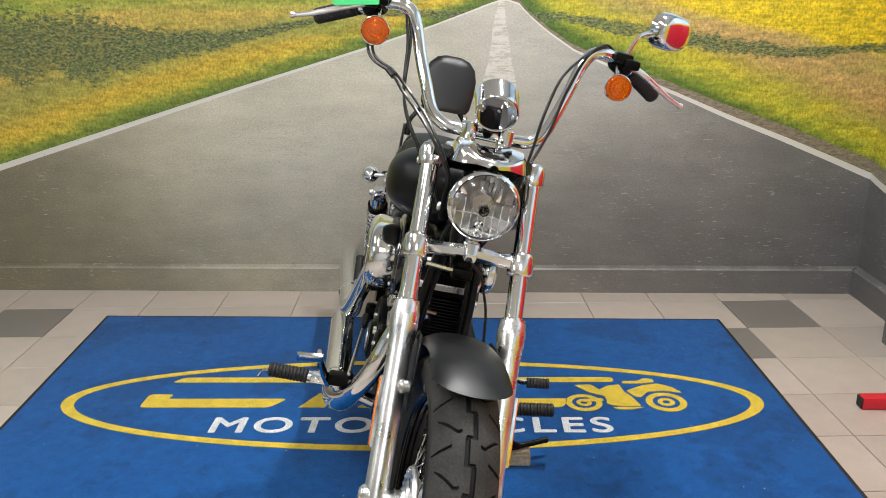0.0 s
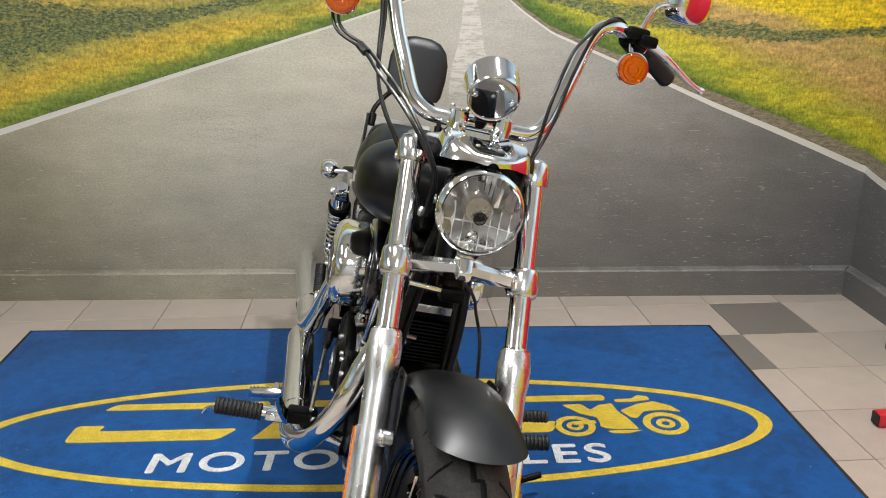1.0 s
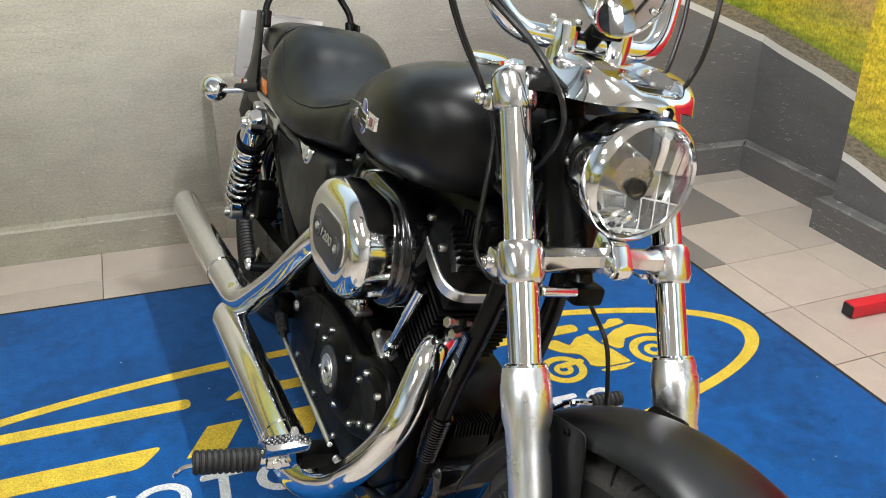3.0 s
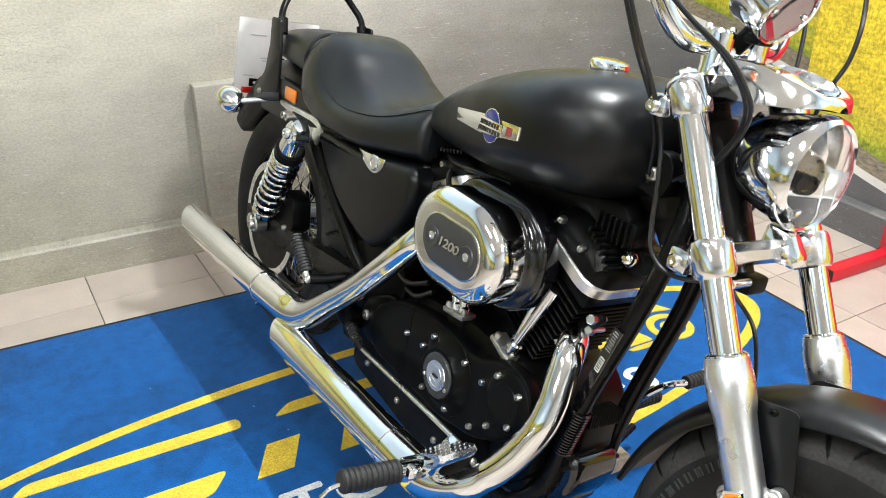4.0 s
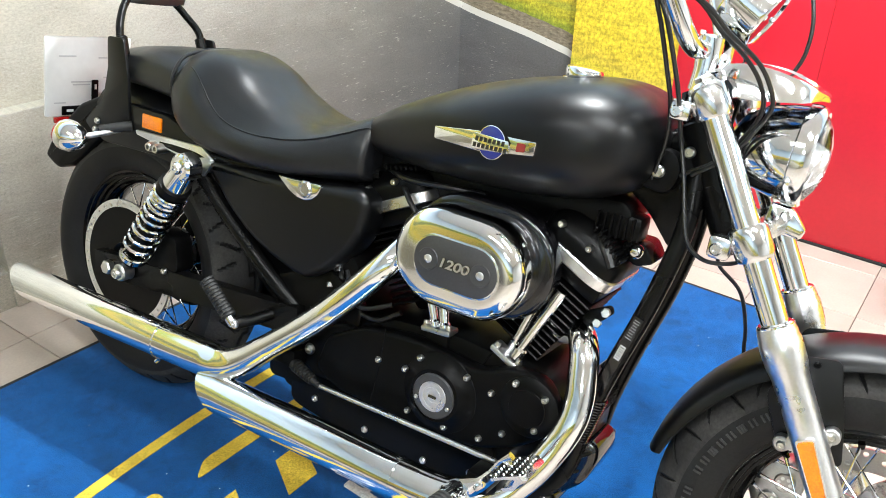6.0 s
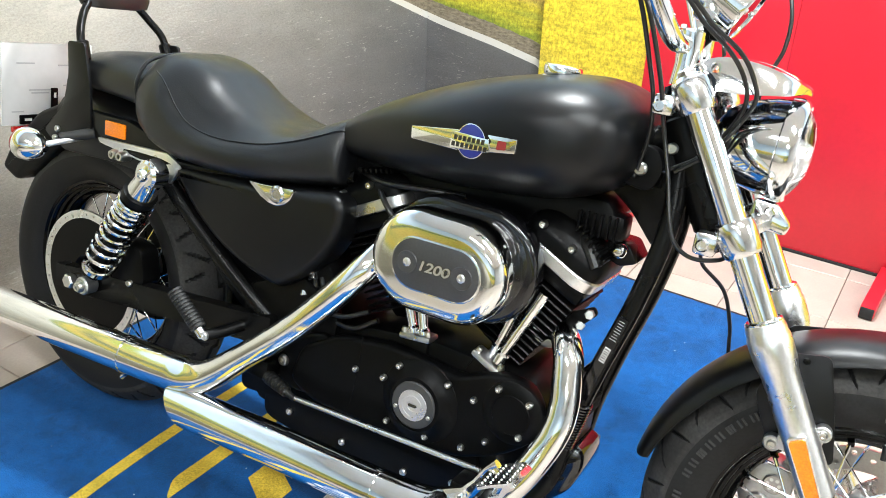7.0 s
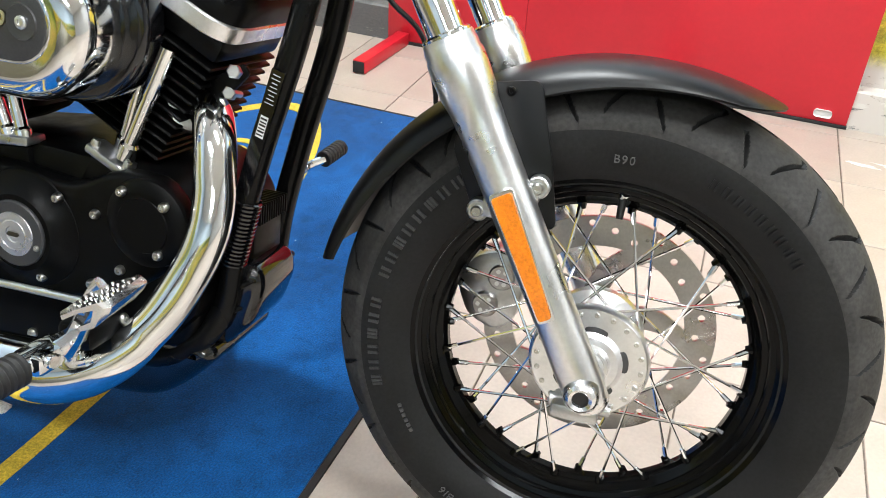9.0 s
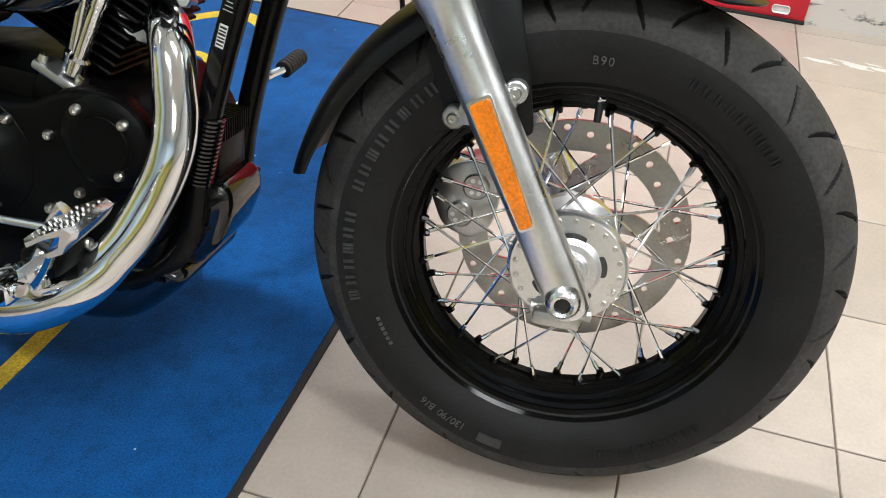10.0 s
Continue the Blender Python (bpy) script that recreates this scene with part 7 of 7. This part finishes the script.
# ---- foot controls
def ribbed_peg(p, q, r, mat_=GRIPRUB, name="peg", ribs=11, lab="ribbed black rubber peg", parent=None):
    d = (V3(*q) - V3(*p))
    L_ = d.length
    st = L_ / ribs
    prof = [(0, 0), (0, r * 0.9)]
    for i in range(ribs):
        prof += [(i * st, r * 0.88), (i * st + st * 0.2, r), (i * st + st * 0.7, r), (i * st + st * 0.9, r * 0.88)]
    prof += [(L_, r * 0.9), (L_, 0)]
    return part(name, lathe(p, d, prof, 20), mat_, parent or bike, lab)


rp = ribbed_peg((-0.568, -0.293, 0.275), (-0.576, -0.394, 0.273), 0.0195)
part("peg_pin", tube([(-0.576, -0.394, 0.268), (-0.578, -0.410, 0.262), (-0.585, -0.419, 0.244)], 0.004, 8), CHROME, rp)
bm = tube([(-0.560, -0.110, 0.235), (-0.562, -0.170, 0.252), (-0.570, -0.225, 0.268), (-0.572, -0.292, 0.274)], lambda t: 0.019 - 0.005 * t, 16)
add_box(bm, (-0.570, -0.255, 0.273), (0.040, 0.060, 0.026), 0.008)
add_rod(bm, (-0.592, -0.268, 0.272), (-0.545, -0.268, 0.276), 0.008, 12, None, 0.001)
part("peg_mount", bm, CHROME, rp, "chrome peg mount")
def blade(rows):
    """A flat bar bent through rows of (x, y, z, half width in x-z, half thickness in y)."""
    sec = []
    for i, (x, y, z, w, h) in enumerate(rows):
        p, q = rows[max(i - 1, 0)], rows[min(i + 1, len(rows) - 1)]
        run = math.hypot(q[0] - p[0], q[2] - p[2])
        ux, uz = -(q[2] - p[2]) / run, (q[0] - p[0]) / run
        sec.append([(x + ux * w * a_, y + h * b_, z + uz * w * a_) for a_, b_ in ((-1, -0.5), (-0.6, -1), (0.6, -1), (1, -0.5), (1, 0.5), (0.6, 1), (-0.6, 1), (-1, 0.5))])
    return loft(sec)


bm = blade([(-0.572, -0.232, 0.268, 0.017, 0.010), (-0.552, -0.240, 0.284, 0.016, 0.010), (-0.528, -0.252, 0.308, 0.011, 0.009), (-0.508, -0.262, 0.338, 0.0095, 0.008), (-0.492, -0.268, 0.364, 0.011, 0.007), (-0.474, -0.272, 0.383, 0.014, 0.006)])
pd = part("brake_pedal", bm, CHROME, bike, "chrome brake pedal with toothed pad")
# the pad, curled under at its front edge
sec = []
for y, cut in ((-0.260, 0.004), (-0.264, 0.0), (-0.318, 0.0), (-0.324, 0.005)):
    lift = (y + 0.29) * 0.10
    sec.append([(x, y, z + lift) for x, z in ((-0.490 + cut, 0.375), (-0.462, 0.389), (-0.438 - cut, 0.399), (-0.430 - cut, 0.395), (-0.434 - cut, 0.386), (-0.446, 0.372), (-0.462, 0.364), (-0.466, 0.367), (-0.450, 0.377), (-0.442 - cut, 0.390), (-0.464, 0.383), (-0.488 + cut, 0.371))])
pad = part("pedal_pad", loft(sec), POLISHED, pd, "toothed chrome pad")
for i in range(4):
    for j in range(7):
        y = -0.267 - 0.0083 * j
        part("tooth", rod((-0.480 + 0.0125 * i, y, 0.379 + 0.0055 * i + (y + 0.29) * 0.10), (-0.4815 + 0.0125 * i, y, 0.3818 + 0.0055 * i + (y + 0.29) * 0.10), 0.0024, 6, 0.0014), POLISHED, pad)
bm = box((-0.546, -0.205, 0.292), (0.044, 0.066, 0.030), 0.007)
part("pedal_bracket", bm, CASE, pd, "black pedal bracket")
bolt(pd, (-0.525, -0.180, 0.296), (1, 0, 0.2), 0.007, 0.006)
part("brake_rod", rod((-0.948, -0.158, 0.279), (-0.540, -0.188, 0.312), 0.0048, 12), ALU, bike, "long steel brake rod")
bm = lathe((-1.020, -0.150, 0.296), V3(-0.948, -0.158, 0.279) - V3(-1.020, -0.150, 0.296), [(0, 0), (0, 0.012)] + [(0.006 + 0.0075 * i + o, 0.011 + q - 0.0005 * i) for i in range(7) for o, q in ((0, 0), (0.002, 0.003), (0.005, 0.003), (0.007, 0))] + [(0.066, 0.006), (0.080, 0.006)], 18)
part("rubber_boot", bm, CABLE, bike, "ribbed rubber boot")
part("master_cylinder", box((-1.045, -0.135, 0.305), (0.06, 0.045, 0.04), 0.008), CASE, bike)
for s in (-1, 1):
    pp = ribbed_peg((-1.224, s * 0.200, 0.421), (-1.157, s * 0.196, 0.361), 0.0155, GRIPRUB, "pillion_peg", 12, "ribbed folded pillion peg")
    bm = rod((-1.162, s * 0.197, 0.366), (-1.142, s * 0.196, 0.348), 0.011, 12, None, 0.002)
    part("peg_hinge", bm, CHROME, pp)
    part("peg_bracket", tube([(-1.144, s * 0.194, 0.350), (-1.126, s * 0.160, 0.356), (-1.10, s * 0.110, 0.370)], 0.012, 12), CASE, pp)
    bolt(pp, (-1.137, s * 0.200, 0.354), (0, s, 0), 0.009, 0.006, ALU)
lp = ribbed_peg((-0.636, 0.294, 0.246), (-0.628, 0.396, 0.264), 0.0190)
part("peg_mount", tube([(-0.63, 0.09, 0.205), (-0.633, 0.18, 0.224), (-0.636, 0.296, 0.246)], 0.014, 14), CHROME, lp, "chrome peg mount")
shp = ribbed_peg((-0.480, 0.262, 0.398), (-0.474, 0.318, 0.408), 0.0135, GRIPRUB, "shift_peg", 7, "ribbed gear shift peg")
part("shift_lever", tube([(-0.55, 0.165, 0.30), (-0.53, 0.215, 0.345), (-0.50, 0.235, 0.385), (-0.480, 0.264, 0.398)], 0.007, 10), CHROME, shp)
# side stand, its foot on a small block
to_bike = bike.matrix_world.inverted()
foot = to_bike @ V3(0.030, 0.925, 0.054)
toe = to_bike @ V3(0.118, 0.955, 0.060)
ss = part("side_stand", tube([(-0.60, 0.120, 0.190), (-0.615, 0.200, 0.172), foot.lerp(V3(-0.615, 0.200, 0.172), 0.35), foot], lambda t: 0.014 - 0.003 * t, 14), FRAMEP, bike, "black side stand")
part("stand_foot", tube([foot + (foot - toe) * 0.25, foot, foot.lerp(toe, 0.6), toe], 0.0085, 12), FRAMEP, ss)
tagged(mesh_object("support_block", box((0.030, 0.925, 0.0255), (0.072, 0.060, 0.035), 0.003), PALEWOOD, 0), "small pale wooden block under the side stand foot", "block")

# the front end is turned a little about the steering axis
pivot = F(0.85, 0, -0.045)
turned = Matrix.Translation(pivot) @ Matrix.Rotation(radians(STEERED), 4, RAKE) @ Matrix.Translation(-pivot)
STEERING = {"front_wheel", "front_fender", "fork_leg", "axle", "spacer", "brake_caliper", "lower_clamp", "upper_clamp", "headlamp", "headlamp_bracket", "visor", "speedometer", "handlebar", "cable", "cable_joint", "brake_line_block"}
RAISED = {"headlamp", "visor", "speedometer", "handlebar"}
for ob in bike.children:
    kind = ob.name.split(".")[0]
    if kind in STEERING:
        ob.matrix_basis = turned @ (Matrix.Translation((-0.002, 0.005, 0.008)) if kind in RAISED else Matrix.Identity(4)) @ ob.matrix_basis

# ---------------------------------------------------------------- floor tiles
PX, PY = 0.305, 0.2985
floor = structure("floor", box(((X0 + X1) / 2, (Y0 + Y1) / 2, -0.045), (X1 - X0 + 0.3, Y1 - Y0 + 0.3, 0.08)), GROUT, "beige and grey glazed floor tiles with dark joints")
tile_bm = box((0, 0, -0.005), (PX - 0.003, PY - 0.003, 0.01), 0.0012, None, 1)
tile_ob = mesh_object("tile", tile_bm, TILE, 30)
tile_grey = tile_ob.data.copy()
tile_grey.materials.clear()
tile_grey.materials.append(TILEGREY)
tile_mesh = tile_ob.data
bpy.data.objects.remove(tile_ob)
rest = bmesh.new()
# the tiles run a few degrees out of line with the wall, their joints a little uneven
GRID = Matrix.Translation((1.02, 1.98, 0)) @ Matrix.Rotation(radians(2.8), 4, "Z")
ALONG = {-8: -2.537, -7: -2.212, -6: -1.879, -5: -1.535, -4: -1.205, -3: -0.900, -2: -0.595, -1: -0.300, 0: 0.008, 1: 0.314}
ACROSS = {-7: -2.090, -6: -1.797, -5: -1.475, 0: 0.0, 1: 0.320}


def joint(table, i, step):
    """Where the i-th joint runs."""
    if i in table:
        return table[i]
    near = min(table, key=lambda k: abs(k - i))
    return table[near] + (i - near) * step


DARK = {(0, 0), (-1, -1), (-10, 0), (-2, 2), (3, -3)}
for i in range(-20, 4):
    for j in range(-22, 3):
        u0, u1, v0, v1 = joint(ALONG, i, PX), joint(ALONG, i + 1, PX), joint(ACROSS, j, PY), joint(ACROSS, j + 1, PY)
        at = GRID @ V3((u0 + u1) / 2, (v0 + v1) / 2, 0)
        if at.x < X0 - 0.1 or at.x > X1 + 0.1 or at.y < Y0 - 0.1 or at.y > Y1 + 0.15 or (MATX0 + 0.2 < at.x < MATX1 - 0.2 and MATY0 + 0.2 < at.y < MATY1 - 0.2):
            continue
        if at.x < -2.6 or at.y < -2.2:
            add_box(rest, ((u0 + u1) / 2, (v0 + v1) / 2, -0.005), (u1 - u0 - 0.003, v1 - v0 - 0.003, 0.01), 0, GRID)
            continue
        t = new("tile", tile_grey if (i, j) in DARK else tile_mesh)
        t.parent = floor
        t.location = at
        t.rotation_euler.z = radians(2.8)
        t.scale = ((u1 - u0 - 0.003) / (PX - 0.003), (v1 - v0 - 0.003) / (PY - 0.003), 1)
part("far_tiles", rest, TILE, floor, "", 0)

# dried paint smears on the tiles beside the display board
dice = random.Random(11)
for cx, cy, w, h in ((1.262, -0.155, 0.050, 0.010), (1.285, -0.225, 0.060, 0.007), (1.268, -0.245, 0.045, 0.012), (1.276, -0.315, 0.060, 0.009), (1.300, -0.290, 0.030, 0.004)):
    bm = bmesh.new()
    ring = []
    for k in range(18):
        a = 2 * math.pi * k / 18
        q = dice.uniform(0.55, 1.1)
        ring.append((cx + h * q * math.cos(a) + 0.1 * w * math.sin(a), cy + w * q * math.sin(a)))
    lo_v = [bm.verts.new((x, y, 0.0)) for x, y in ring]
    up_v = [bm.verts.new((x, y, 0.0008)) for x, y in ring]
    bm.faces.new(up_v)
    for k in range(18):
        bm.faces.new((lo_v[k], lo_v[(k + 1) % 18], up_v[(k + 1) % 18], up_v[k]))
    part("paint_scuff", bm, WHITEP, floor, "dried white paint smear", 0)
